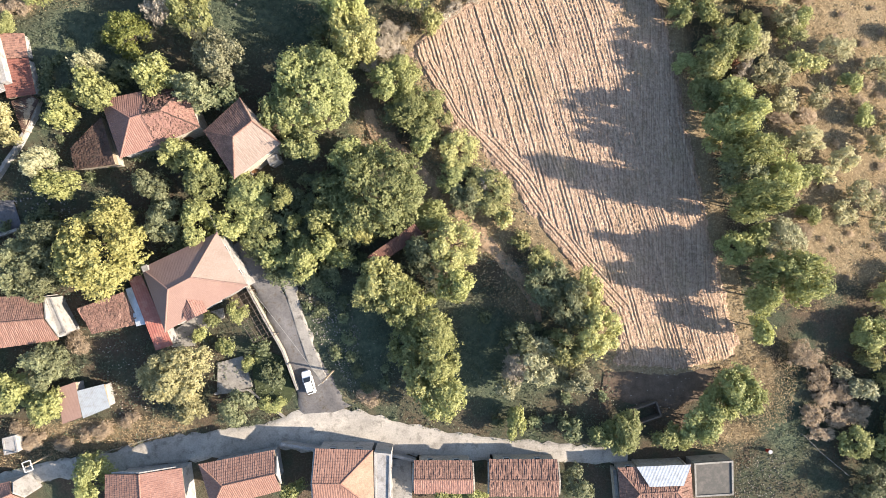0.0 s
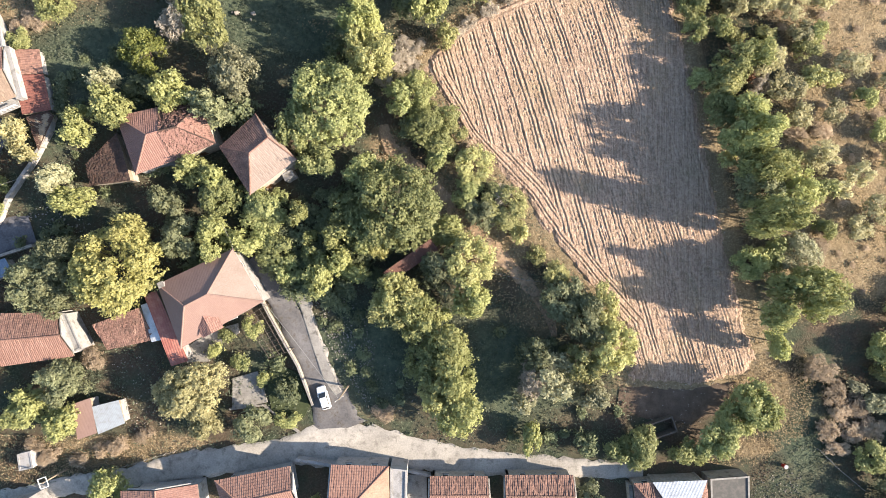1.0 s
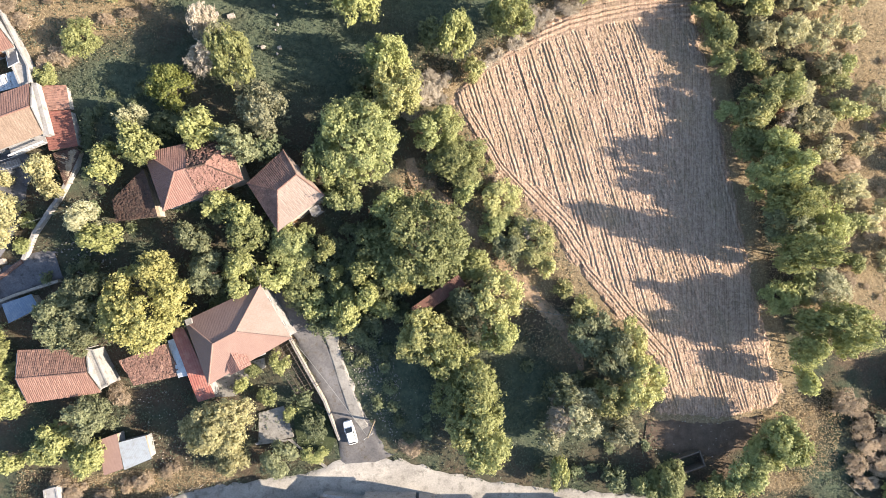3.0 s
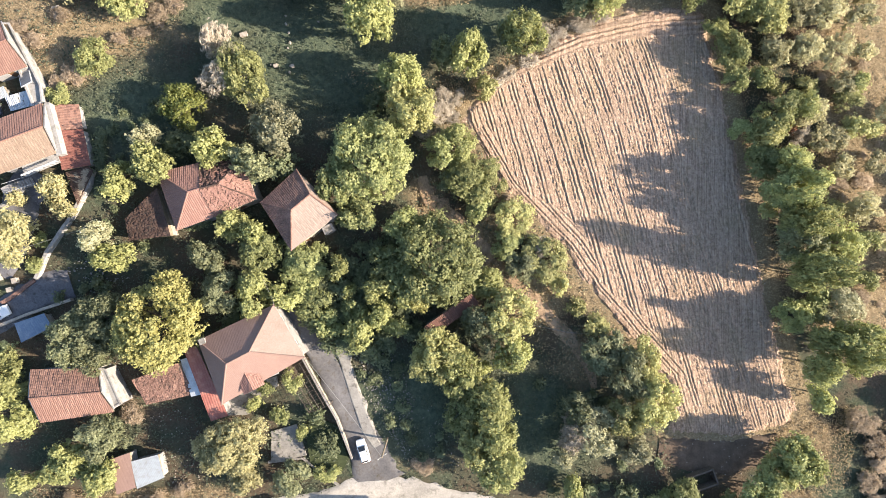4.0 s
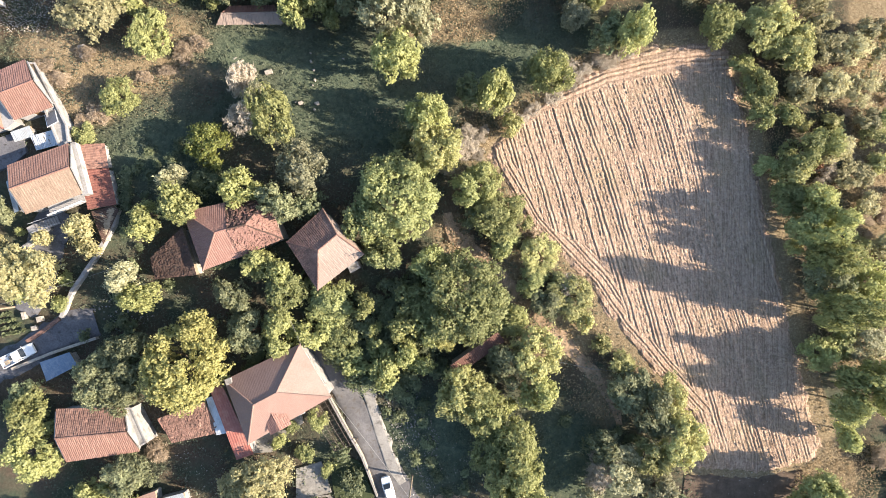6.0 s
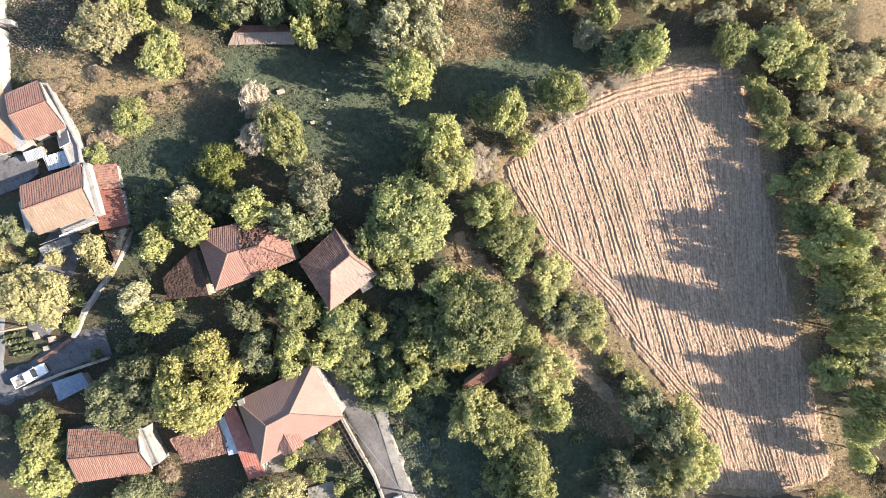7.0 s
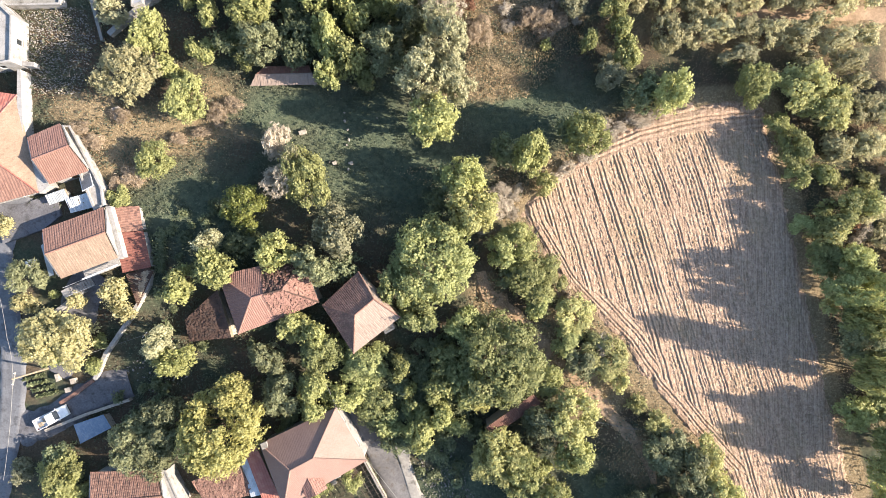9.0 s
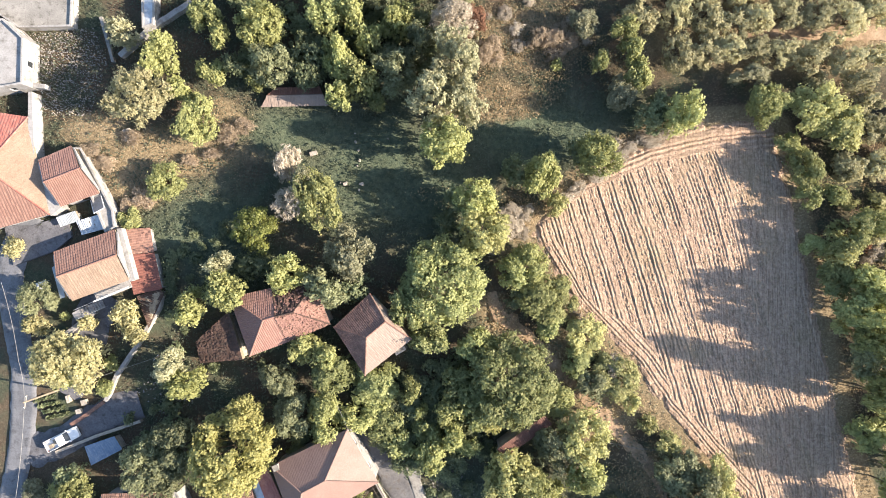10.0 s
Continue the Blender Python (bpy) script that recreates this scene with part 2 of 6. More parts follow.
def box(bm, lo, hi, m=None, bevel=0.0):
    r = bmesh.ops.create_cube(bm, size=1.0)
    s = [hi[i] - lo[i] for i in range(3)]
    c = [(hi[i] + lo[i]) / 2 for i in range(3)]
    mm = Matrix.LocRotScale(c, None, s)
    bmesh.ops.transform(bm, matrix=(m @ mm) if m else mm, verts=r["verts"])
    if bevel:
        es = list({e for v in r["verts"] for e in v.link_edges})
        bmesh.ops.bevel(bm, geom=es, offset=bevel, segments=1, affect="EDGES")
    return r["verts"]


def tube(bm, a, b, r0, r1=None, sides=6):
    a, b = Vector(a), Vector(b)
    r1 = r0 if r1 is None else r1
    d = b - a
    q = d.to_track_quat("Z", "Y").to_matrix().to_4x4()
    bmesh.ops.create_cone(bm, cap_ends=True, segments=sides, radius1=r0, radius2=r1, depth=d.length,
                          matrix=Matrix.Translation((a + b) / 2) @ q)


def box_part(name, lo, hi, material, parent, bevel=0.0, m=None, label=""):
    bm = bmesh.new()
    box(bm, lo, hi, m, bevel)
    return part(name, bm, material, parent, label)


# ---- the outline of the ploughed field ----
def inside(x, y, poly):
    odd = False
    for (x0, y0), (x1, y1) in zip(poly, poly[1:] + poly[:1]):
        if (y0 > y) != (y1 > y) and x < (x1 - x0) * (y - y0) / (y1 - y0) + x0:
            odd = not odd
    return odd


def inside_many(x, y, poly):
    odd = np.zeros(x.shape, bool)
    for (x0, y0), (x1, y1) in zip(poly, poly[1:] + poly[:1]):
        if y0 != y1:
            odd ^= ((y0 > y) != (y1 > y)) & (x < (x1 - x0) * (y - y0) / (y1 - y0) + x0)
    return odd


FIELD = [(-5.26, 29.18), (-2.04, 23.86), (1.36, 18.35), (5.61, 14.11), (9.86, 9.43), (13.68, 3.48), (17.51, -1.19), (21.75, -6.29), (25.15, -10.11), (25.41, -13.51), (25.58, -17.76), (35.35, -18.61), (43.00, -16.91), (45.38, -14.53), (43.00, -6.71), (40.62, 1.78), (38.75, 11.98), (36.63, 22.18), (34.50, 32.38), (31.52, 45.27), (27.75, 46.31), (20.19, 45.94), (12.61, 43.47), (5.01, 38.89), (-0.06, 35.56), (-4.73, 30.97)]
field_box = (min(p[0] for p in FIELD), max(p[0] for p in FIELD), min(p[1] for p in FIELD), max(p[1] for p in FIELD))


def edge_distance(x, y, line):
    """Distance from points to a bent line."""
    best = np.full(x.shape, 1e9)
    for (ax, ay), (bx, by) in zip(line, line[1:]):
        dx, dy = bx - ax, by - ay
        t = np.clip(((x - ax) * dx + (y - ay) * dy) / (dx * dx + dy * dy), 0, 1)
        best = np.minimum(best, np.hypot(x - ax - t * dx, y - ay - t * dy))
    return best


# ground: one sheet to the horizon, fine under the walk, coarse far out
DRY = [  # x, y, radius x, radius y, strength of dry straw-coloured growth
    (-66.5, 44.0, 6.0, 2.6, 1.00), (32.1, 58.9, 23.8, 7.7, 0.90), (12.7, 56.5, 5.1, 5.1, 0.50), (-56.8, 41.1, 12.8, 4.2, 0.90), (-49.8, 46.0, 5.1, 4.2, 0.70), (-10.9, 49.0, 7.7, 3.4, 1.00), (-5.8, 58.2, 10.2, 5.1, 1.00), (-9.4, 25.5, 3.4, 6.8, 0.50), (-6.0, 30.6, 4.2, 3.4, 0.90), (-61.4, 37.1, 5.1, 5.1, 0.80),
    (5.4, 2.8, 6.5, 4.6, 1.00), (12.4, -6.7, 5.1, 6.0, 0.70), (43.8, -27.6, 4.5, 1.6, 1.00), (47.6, -19.5, 2.6, 5.5, 1.00), (-51.2, -27.9, 11.9, 2.6, 1.00), (-40.9, -22.3, 5.1, 2.6, 0.20), (-42.7, -27.0, 6.8, 2.1, 0.80), (-10.5, 17.9, 3.4, 3.4, 0.90), (-1.5, 10.3, 3.2, 6.0, 1.00), (-11.4, -22.4, 5.1, 1.7, 0.60)
]


LUSH = [  # x, y, radius x, radius y of the places where the grass stays green
    (-27.5, 38.4, 13.0, 10.0), (-20.0, 34.5, 9.0, 8.0), (-52.0, 29.5, 9.0, 8.0), (-4.0, 44.5, 13.0, 6.5), (-38.0, 44.5, 9.0, 4.0), (-13.0, -14.0, 8.0, 9.0),
    (52.5, -26.5, 5.0, 5.0), (8.0, -16.0, 9.0, 8.0)]


def ground_mix(x, y):
    """How dry, bare and green the growth on the ground is."""
    dry = 0.0
    for cx, cy, rx, ry, s in DRY:
        dry = max(dry, s * math.exp(-(((x - cx) / rx) ** 2 + ((y - cy) / ry) ** 2)))
    if x > 46 and y > -8:
        dry = max(dry, min(1, (x - 46) / 5) * min(1, (y + 8) / 6) * 0.85)
    return dry


axis_x = [-1500, -900, -500, -300, -200, -150] + [-120 + i for i in range(221)] + [115, 140, 180, 260, 400, 700, 1500]
axis_y = [-1500, -900, -500, -300, -180, -120, -90] + [-70 + i for i in range(181)] + [125, 150, 200, 300, 500, 900, 1500]
gv, gf, dryness = [], [], []
for y in axis_y:
    for x in axis_x:
        far = max(abs(x), abs(y)) > 150
        gv.append((x, y, gz(x, y) + (0 if far else 0.22 * (noise.noise((x * 0.31, y * 0.31, 0)) - 0.5) * (0.3 if x > 0 else 1))))
        dryness.append(ground_mix(x, y))
lush = [min(1.0, 1.3 * max(math.exp(-(((p[0] - cx) / rx) ** 2 + ((p[1] - cy) / ry) ** 2)) for cx, cy, rx, ry in LUSH)) for p in gv]
nx = len(axis_x)
gpos = np.array(gv)
rim = 0.85 * np.exp(-(edge_distance(gpos[:, 0], gpos[:, 1], FIELD + FIELD[:1]) / 2.6) ** 2)
dryness = np.maximum(np.array(dryness), rim)
for j in range(len(axis_y) - 1):
    for i in range(nx - 1):
        k = j * nx + i
        gf.append((k, k + 1, k + nx + 1, k + nx))
gm, nt, gb = mat_base("ground_growth", 0.95, 0.1)
attr = nt.nodes.new("ShaderNodeAttribute")
attr.attribute_name = "dryness"
grass = ramp(nt, noise_node(nt, 2.2, 7, 0.75), ((0.3, (0.0318, 0.0419, 0.0286)), (0.5, (0.0562, 0.0707, 0.0476)), (0.72, (0.103, 0.113, 0.0762))))
soil = ramp(nt, noise_node(nt, 3.5, 7, 0.75), ((0.3, (0.051, 0.0399, 0.0289)), (0.52, (0.0935, 0.0731, 0.0527)), (0.75, (0.17, 0.14, 0.104))))
straw = ramp(nt, noise_node(nt, 2.6, 8, 0.8), ((0.28, (0.0848, 0.0633, 0.0385)), (0.5, (0.215, 0.17, 0.106)), (0.72, (0.396, 0.328, 0.215))))
patch = ramp(nt, noise_node(nt, 0.16, 5, 0.65), ((0.38, (0, 0, 0)), (0.58, (1, 1, 1))))
green = nt.nodes.new("ShaderNodeAttribute")
green.attribute_name = "lush"
meadow = ramp(nt, noise_node(nt, 1.3, 7, 0.7), ((0.3, (0.045, 0.062, 0.044)), (0.5, (0.078, 0.1, 0.068)), (0.72, (0.135, 0.155, 0.098))))
c = mix(nt, mix(nt, grass, soil, patch), meadow, green.outputs["Fac"])
edge = mathn(nt, "ADD", attr.outputs["Fac"], mathn(nt, "SUBTRACT", noise_node(nt, 0.45, 6, 0.7), 0.5))
c = mix(nt, c, straw, ramp(nt, edge, ((0.35, (0, 0, 0)), (0.62, (1, 1, 1)))))
nt.links.new(c, gb.inputs["Base Color"])
bump(nt, gb, noise_node(nt, 5, 7, 0.75), 0.8, 0.25)
ground = mesh_object("ground", gv, gf, gm, smooth=True)
at = ground.data.attributes.new("dryness", "FLOAT", "POINT")
at.data.foreach_set("value", dryness)
at = ground.data.attributes.new("lush", "FLOAT", "POINT")
at.data.foreach_set("value", lush)
tagged(ground, "rough grass and dry scrub ground between village gardens", "ground", kind="structure")


# ---- ploughed field ----
HEADLAND = [(-6.01, 29.30), (3.31, 35.71), (12.58, 39.68), (21.83, 41.47), (32.75, 41.90)]


def headland(x, y):
    """Distance north of the curved line at which the long furrows end."""
    for (x0, y0), (x1, y1) in zip(HEADLAND, HEADLAND[1:]):
        if x0 <= x <= x1:
            return y - (y0 + (y1 - y0) * (x - x0) / (x1 - x0))
    return -5.0


FURROW = math.radians(-73.5)  # the way the furrows run
fc, fs = math.cos(FURROW), math.sin(FURROW)
WEST_EDGE = FIELD[:10]


def furrow_profile(seed, length, gaps, depth, w=1.0):
    """The cut across a ploughed strip: grooves of uneven spacing and depth with the turned earth beside them."""
    rnd = random.Random(seed)
    s = np.arange(0, length, 0.04)
    z, rough = np.zeros(len(s)), np.zeros(len(s))
    p = 0.0
    while p < length:
        gap = rnd.choice(gaps) * rnd.uniform(0.8, 1.25)
        dp = depth * rnd.uniform(0.35, 1.0)
        z += -dp * np.exp(-((s - p) / (0.09 * w)) ** 2) + 0.7 * dp * np.exp(-((s - p - 0.2 * w) / (0.12 * w)) ** 2)
        p += gap
    return z, rough


def pass_profile(seed, length):
    """The cut across many passes of the plough: bundles of deep grooves, and between them bands of rough clods with shallow scratches."""
    rnd = random.Random(seed)
    s = np.arange(0, length, 0.04)
    z, rough = np.zeros(len(s)), np.zeros(len(s))
    p = 0.0
    while p < length:
        for _ in range(rnd.choice((1, 2, 2, 3))):
            dp = rnd.uniform(0.05, 0.15)
            z += -dp * np.exp(-((s - p) / 0.1) ** 2) + 0.6 * dp * np.exp(-((s - p - 0.2) / 0.12) ** 2)
            p += rnd.uniform(0.4, 0.75)
        band = rnd.uniform(0.7, 2.3)
        rough += np.clip(1.3 - np.abs(s - p - band / 2) / (band * 0.5), 0, 1)
        q = p + rnd.uniform(0.25, 0.5)
        while q < p + band:
            dp = rnd.uniform(0.02, 0.09)
            z += -dp * np.exp(-((s - q) / 0.09) ** 2) + 0.6 * dp * np.exp(-((s - q - 0.18) / 0.1) ** 2)
            q += rnd.uniform(0.3, 0.6)
        p += band
    return z, rough


long_z, long_rough = pass_profile(4, 140)
side_z, side_rough = furrow_profile(9, 40, (0.4, 0.5, 0.7), 0.13, 1.1)
head_z, head_rough = furrow_profile(13, 60, (0.7, 0.85, 1.0), 0.22, 1.7)
axis_s, axis_l = np.arange(-40, 75, 0.1), np.arange(-75, 60, 0.15)
S, L = np.meshgrid(axis_s, axis_l)
X, Y = -fs * S + fc * L, fc * S + fs * L
to_west, to_edge = edge_distance(X, Y, WEST_EDGE), edge_distance(X, Y, FIELD + FIELD[:1])
in_field = inside_many(X, Y, FIELD)
near = (in_field | (to_edge < 1.7)) & (X > field_box[0] - 2) & (X < field_box[1] + 2) & (Y > field_box[2] - 2) & (Y < field_box[3] + 2)
index, fv, ff = -np.ones(S.shape, int), [], []
for j, i in zip(*np.nonzero(near)):
    x, y = X[j, i], Y[j, i]
    ragged = 0.7 * noise.noise((x * 0.45, y * 0.45, 7)) + 0.4 * noise.noise((x * 1.3, y * 1.3, 9))
    e = (to_edge[j, i] if in_field[j, i] else -to_edge[j, i]) + ragged
    if e < -0.5:
        continue
    wob = 0.9 * noise.noise((x * 0.05, y * 0.05, 3)) + 0.12 * noise.noise((x * 0.4, y * 0.4, 4)) + 0.05 * noise.noise((x * 1.5, y * 1.5, 5))
    h = headland(x, y)
    clod = 0.09 * (0.22 - abs(noise.noise((x * 1.3, y * 1.1, 1)))) + 0.11 * noise.noise((x * 3.6, y * 3.1, 2)) + 0.13 * noise.noise((x * 6.3, y * 5.3, 6))
    if h > 0:
        k = int((h + 20 * 0.3 + wob) / 0.04)
        z = head_z[k] * (1.0 if h < 4.5 else 0.35)
        rough = 0.3 if h < 5 else 1.1
    elif to_west[j, i] < 3.4 + 3.0 * noise.noise((x * 0.1, y * 0.1, 8)) and -9 < y < 28:
        k = int((to_west[j, i] + 3 + wob) / 0.04)
        z, rough = side_z[k], 0.6
    else:
        s = S[j, i] + 45 + wob
        k = int(s / 0.04)
        east = min(1, max(0, (S[j, i] - 31) / 6))
        z = long_z[k] * (1 - 0.25 * east) * (1.1 + 0.7 * noise.noise((x * 0.22, y * 0.22, 12)) + 0.6 * noise.noise((x * 0.9, y * 0.9, 14)))
        rough = 0.3 + 0.75 * long_rough[k] - 0.1 * east
    lift = min(1, max(0, e / 1.2))
    index[j, i] = len(fv)
    fv.append((x, y, gz(x, y) - 0.25 + 0.5 * lift + (z + clod * rough) * lift))
for j, i in zip(*np.nonzero(index >= 0)):
    if j + 1 < S.shape[0] and i + 1 < S.shape[1]:
        q = (index[j, i], index[j, i + 1], index[j + 1, i + 1], index[j + 1, i])
        if min(q) >= 0:
            ff.append(tuple(int(v) for v in q))
sm, nt, sb = mat_base("ploughed_soil", 0.95, 0.1)
n1 = noise_node(nt, 2.4, 9, 0.82)
n2 = noise_node(nt, 0.12, 4, 0.6)
n3 = noise_node(nt, 1.0, 6, 0.75, (5.0, 0.16, 1, 16.5))
c = ramp(nt, n1, ((0.38, (0.11, 0.0748, 0.054)), (0.5, (0.344, 0.248, 0.182)), (0.61, (0.577, 0.442, 0.339))))
c = mix(nt, c, ramp(nt, n3, ((0.4, (0.153, 0.106, 0.0773)), (0.5, (0.316, 0.229, 0.171)), (0.6, (0.479, 0.361, 0.275)))), 0.5)
weedy = mathn(nt, "MULTIPLY", ramp(nt, noise_node(nt, 0.55, 8, 0.8), ((0.53, (0, 0, 0)), (0.68, (1, 1, 1)))), 0.5)
c = mix(nt, c, (0.1, 0.092, 0.055), weedy)
c = mix(nt, c, (0.24, 0.2, 0.11), mathn(nt, "MULTIPLY", ramp(nt, n2, ((0.5, (0, 0, 0)), (0.7, (1, 1, 1)))), 0.35))
nt.links.new(c, sb.inputs["Base Color"])
crumbs = noise_node(nt, 2.6, 9, 0.82)
bump(nt, sb, mix(nt, mix(nt, n1, n3, 0.4), crumbs, 0.45), 0.8, 0.35)
MAT["soil"] = sm
field = mesh_object("ploughed_field", fv, ff, sm, smooth=True)
tagged(field, "ploughed brown field with long furrows and a curved headland", "field", kind="structure")


# ---- roads ----
PAVED = []


def ribbon(name, pts, widths, material, lift, label, category="road", rag=0.25, kind="structure", bare=True):
    """A strip of paving along a bent line, with uneven edges, lying on the ground."""
    P = [Vector((*p, 0)) for p in pts]
    line, ws = [], []
    for k in range(len(P) - 1):
        a, b = P[max(k - 1, 0)], P[k]
        d, e = P[k + 1], P[min(k + 2, len(P) - 1)]
        n = max(2, int((d - b).length / 0.8))
        for q in range(n):
            t = q / n
            line.append(0.5 * ((2 * b) + (d - a) * t + (2 * a - 5 * b + 4 * d - e) * t * t + (3 * b - a - 3 * d + e) * t ** 3))
            ws.append(widths[k] + (widths[k + 1] - widths[k]) * t)
    line.append(P[-1])
    ws.append(widths[-1])
    if bare:
        PAVED.extend((p.x, p.y, w / 2) for p, w in zip(line, ws))
    v, f = [], []
    m = 10
    for k, p in enumerate(line):
        d = (line[min(k + 1, len(line) - 1)] - line[max(k - 1, 0)]).normalized()
        nrm = Vector((-d.y, d.x, 0))
        for i in range(m + 1):
            s = (i / m - 0.5) * (ws[k] + (rag * noise.noise((p.x * 0.9, p.y * 0.9, i))) * (i in (0, m)) * 2)
            q = p + nrm * s
            edge_drop = -0.25 if i in (0, m) else 0.0
            v.append((q.x, q.y, gz(q.x, q.y) + lift + edge_drop + 0.03 * noise.noise((q.x * 0.7, q.y * 0.7, 5))))
    for k in range(len(line) - 1):
        for i in range(m):
            a = k * (m + 1) + i
            f.append((a, a + m + 1, a + m + 2, a + 1))
    ob = mesh_object(name, v, f, material, smooth=True)
    return tagged(ob, label, category, kind=kind)


ribbon("road", [(-84.0, -37.5), (-71.72, -36.0), (-61.33, -33.97), (-57.93, -33.11), (-49.44, -32.00), (-40.96, -30.21), (-32.50, -29.20), (-25.73, -28.02), (-20.71, -27.34), (-13.93, -27.26), (-7.14, -28.29), (1.36, -29.57),
       (9.86, -30.25), (18.36, -30.68), (27.70, -31.19)], [3.2, 3.2, 2.9, 2.9, 3.2, 4.4, 4.2, 4.1, 6.4, 6.6, 5.0, 4.0, 3.2, 2.8, 2.2], MAT["road"], 0.24, "worn pale concrete road past the houses", "road", 0.6)
ribbon("lane", [(-30.56, 0.92), (-27.70, -3.28), (-24.82, -8.36), (-21.92, -14.31), (-19.42, -20.27), (-17.74, -24.95)], [3.0, 3.6, 4.0, 4.2, 5.6, 8.0], MAT["gravel"], 0.21,
       "broken grey concrete lane climbing between garden walls", "lane", 0.8)
ribbon("broken_paving", [(-24.10, -2.00), (-23.00, -5.23), (-22.03, -9.02), (-20.80, -12.83), (-19.40, -16.64), (-17.91, -19.36)], [0.8, 2.2, 1.7, 1.9, 2.2, 1.2], MAT["concrete"], 0.26,
       "broken pale concrete strip along the lane", "paving", 1.1)
# strip of earth below the field, its shade painted in by colour
ribbon("field_margin", [(24.0, -20.2), (29.0, -20.8), (35.0, -21.2), (42.0, -18.8)], [4.0, 5.4, 5.4, 3.0], MAT["shaded_soil"], 0.07, "bare turned earth at the foot of the field, darkened as in shade", "soil", 1.8, bare=False)
ribbon("village_street", [(-76.01, 32.40), (-79.12, 25.28), (-79.14, 18.05), (-78.35, 11.54), (-78.63, 4.94), (-79.66, -1.74), (-81.36, -8.51), (-83.05, -15.36)], [4.0, 4.0, 3.8, 3.8, 3.8, 3.6, 3.6, 3.6],
       MAT["street"], 0.24, "narrow asphalt street beside the gardens, grey with painted-in shade", "street")
ribbon("alley", [(-78.44, -1.75), (-73.44, -0.27), (-68.36, 2.80), (-64.64, 4.42), (-61.83, 5.20)], [5.0, 4.4, 4.6, 5.0, 4.0], MAT["dark_concrete"], 0.20,
       "short concrete alley where a pickup is parked", "alley", 0.5)
ribbon("orchard_path", [(-11.16, 20.80), (-10.07, 17.43), (-5.85, 14.34), (-2.21, 10.45), (1.36, 6.46), (5.61, 1.78), (9.86, -2.46), (13.09, -6.71), (14.53, -10.96)], [1.8, 2.6, 1.8, 1.8, 2.0, 2.4, 2.2, 1.8, 1.0], MAT["dirt"], 0.08,
       "bare trodden earth path through the orchard", "path", 1.6, bare=False)
# the yard's shade comes from its dark concrete colour
ribbon("courtyard", [(-65.76, 21.19), (-67.92, 17.98), (-68.94, 13.93), (-70.83, 9.03), (-72.20, 6.56)], [5.0, 5.5, 5.0, 4.5, 3.0], MAT["dark_concrete"], 0.18,
       "grey concrete yard below the house stairs", "yard", 0.3)
ribbon("grove_track", [(26.17, 58.52), (33.74, 58.88), (40.46, 59.01), (50.53, 58.60)], [2.2, 2.5, 2.5, 2.5], MAT["dirt"], 0.1, "pale dirt track through the olive grove", "track", 1.2)


# ---- roofs and houses ----
def slope(name, e0, e1, r1, r0, material, parent, rib=0.26, amp=0.036, course=0.42, wear=0.03, label=""):
    """One tiled roof slope from the eave e0-e1 up to the ridge r0-r1, as rows of rounded tiles."""
    e0, e1, r0, r1 = (Vector(p) for p in (e0, e1, r0, r1))
    ux = (e1 - e0).normalized()
    wide = (e1 - e0).length
    nrm = ux.cross(((r0 + r1) / 2 - (e0 + e1) / 2)).normalized()
    if nrm.z < 0:
        nrm = -nrm
    up = nrm.cross(ux).normalized()
    if up.dot(r0 - e0) < 0:
        up = -up
    high = (r0 - e0).dot(up)
    l1, rr1 = (r0 - e0).dot(ux), (r1 - e0).dot(ux)
    fix0, fix1 = r0 - (e0 + ux * l1 + up * high), r1 - (e0 + ux * rr1 + up * high)
    if material.name in ("sunny_side_tile", "sunny_cream_slope"):
        amp *= 0.35
    sub = 4
    nu = max(4, int(wide / rib) * sub)
    lo, hi = min(0, l1), max(wide, rr1)
    nv = max(2, int(high / course))
    v, f = [], []
    rnd = random.Random(int(abs(e0.x * 31 + e0.y * 17) * 100))
    jig = [rnd.uniform(-wear, wear) for _ in range(4000)]
    for j in range(2 * nv):
        a = (j + 1) // 2
        t = a / nv
        L, R = l1 * t, wide + (rr1 - wide) * t
        drop = 0.0 if j % 2 else min(0.035, amp * 1.3)
        for i in range(nu + 1):
            u = min(max(lo + (hi - lo) * i / nu, L), R)
            w = amp * abs(math.cos(math.pi * i / sub)) + jig[(a * 131 + (i // sub) * 17) % 4000]
            k = min(1, max(0, (u - L) / max(R - L, 1e-3)))
            v.append(e0 + ux * u + up * (t * high) + nrm * (w + drop) + fix0.lerp(fix1, k) * t)
    for j in range(2 * nv - 1):
        for i in range(nu):
            k = j * (nu + 1) + i
            q = (k, k + 1, k + nu + 2, k + nu + 1)
            if (v[q[0]] - v[q[1]]).length > 1e-3 or (v[q[2]] - v[q[3]]).length > 1e-3:
                f.append(q)
    ob = mesh_object(name, v, f, material, parent)
    if label:
        ob["label"] = label
    return ob


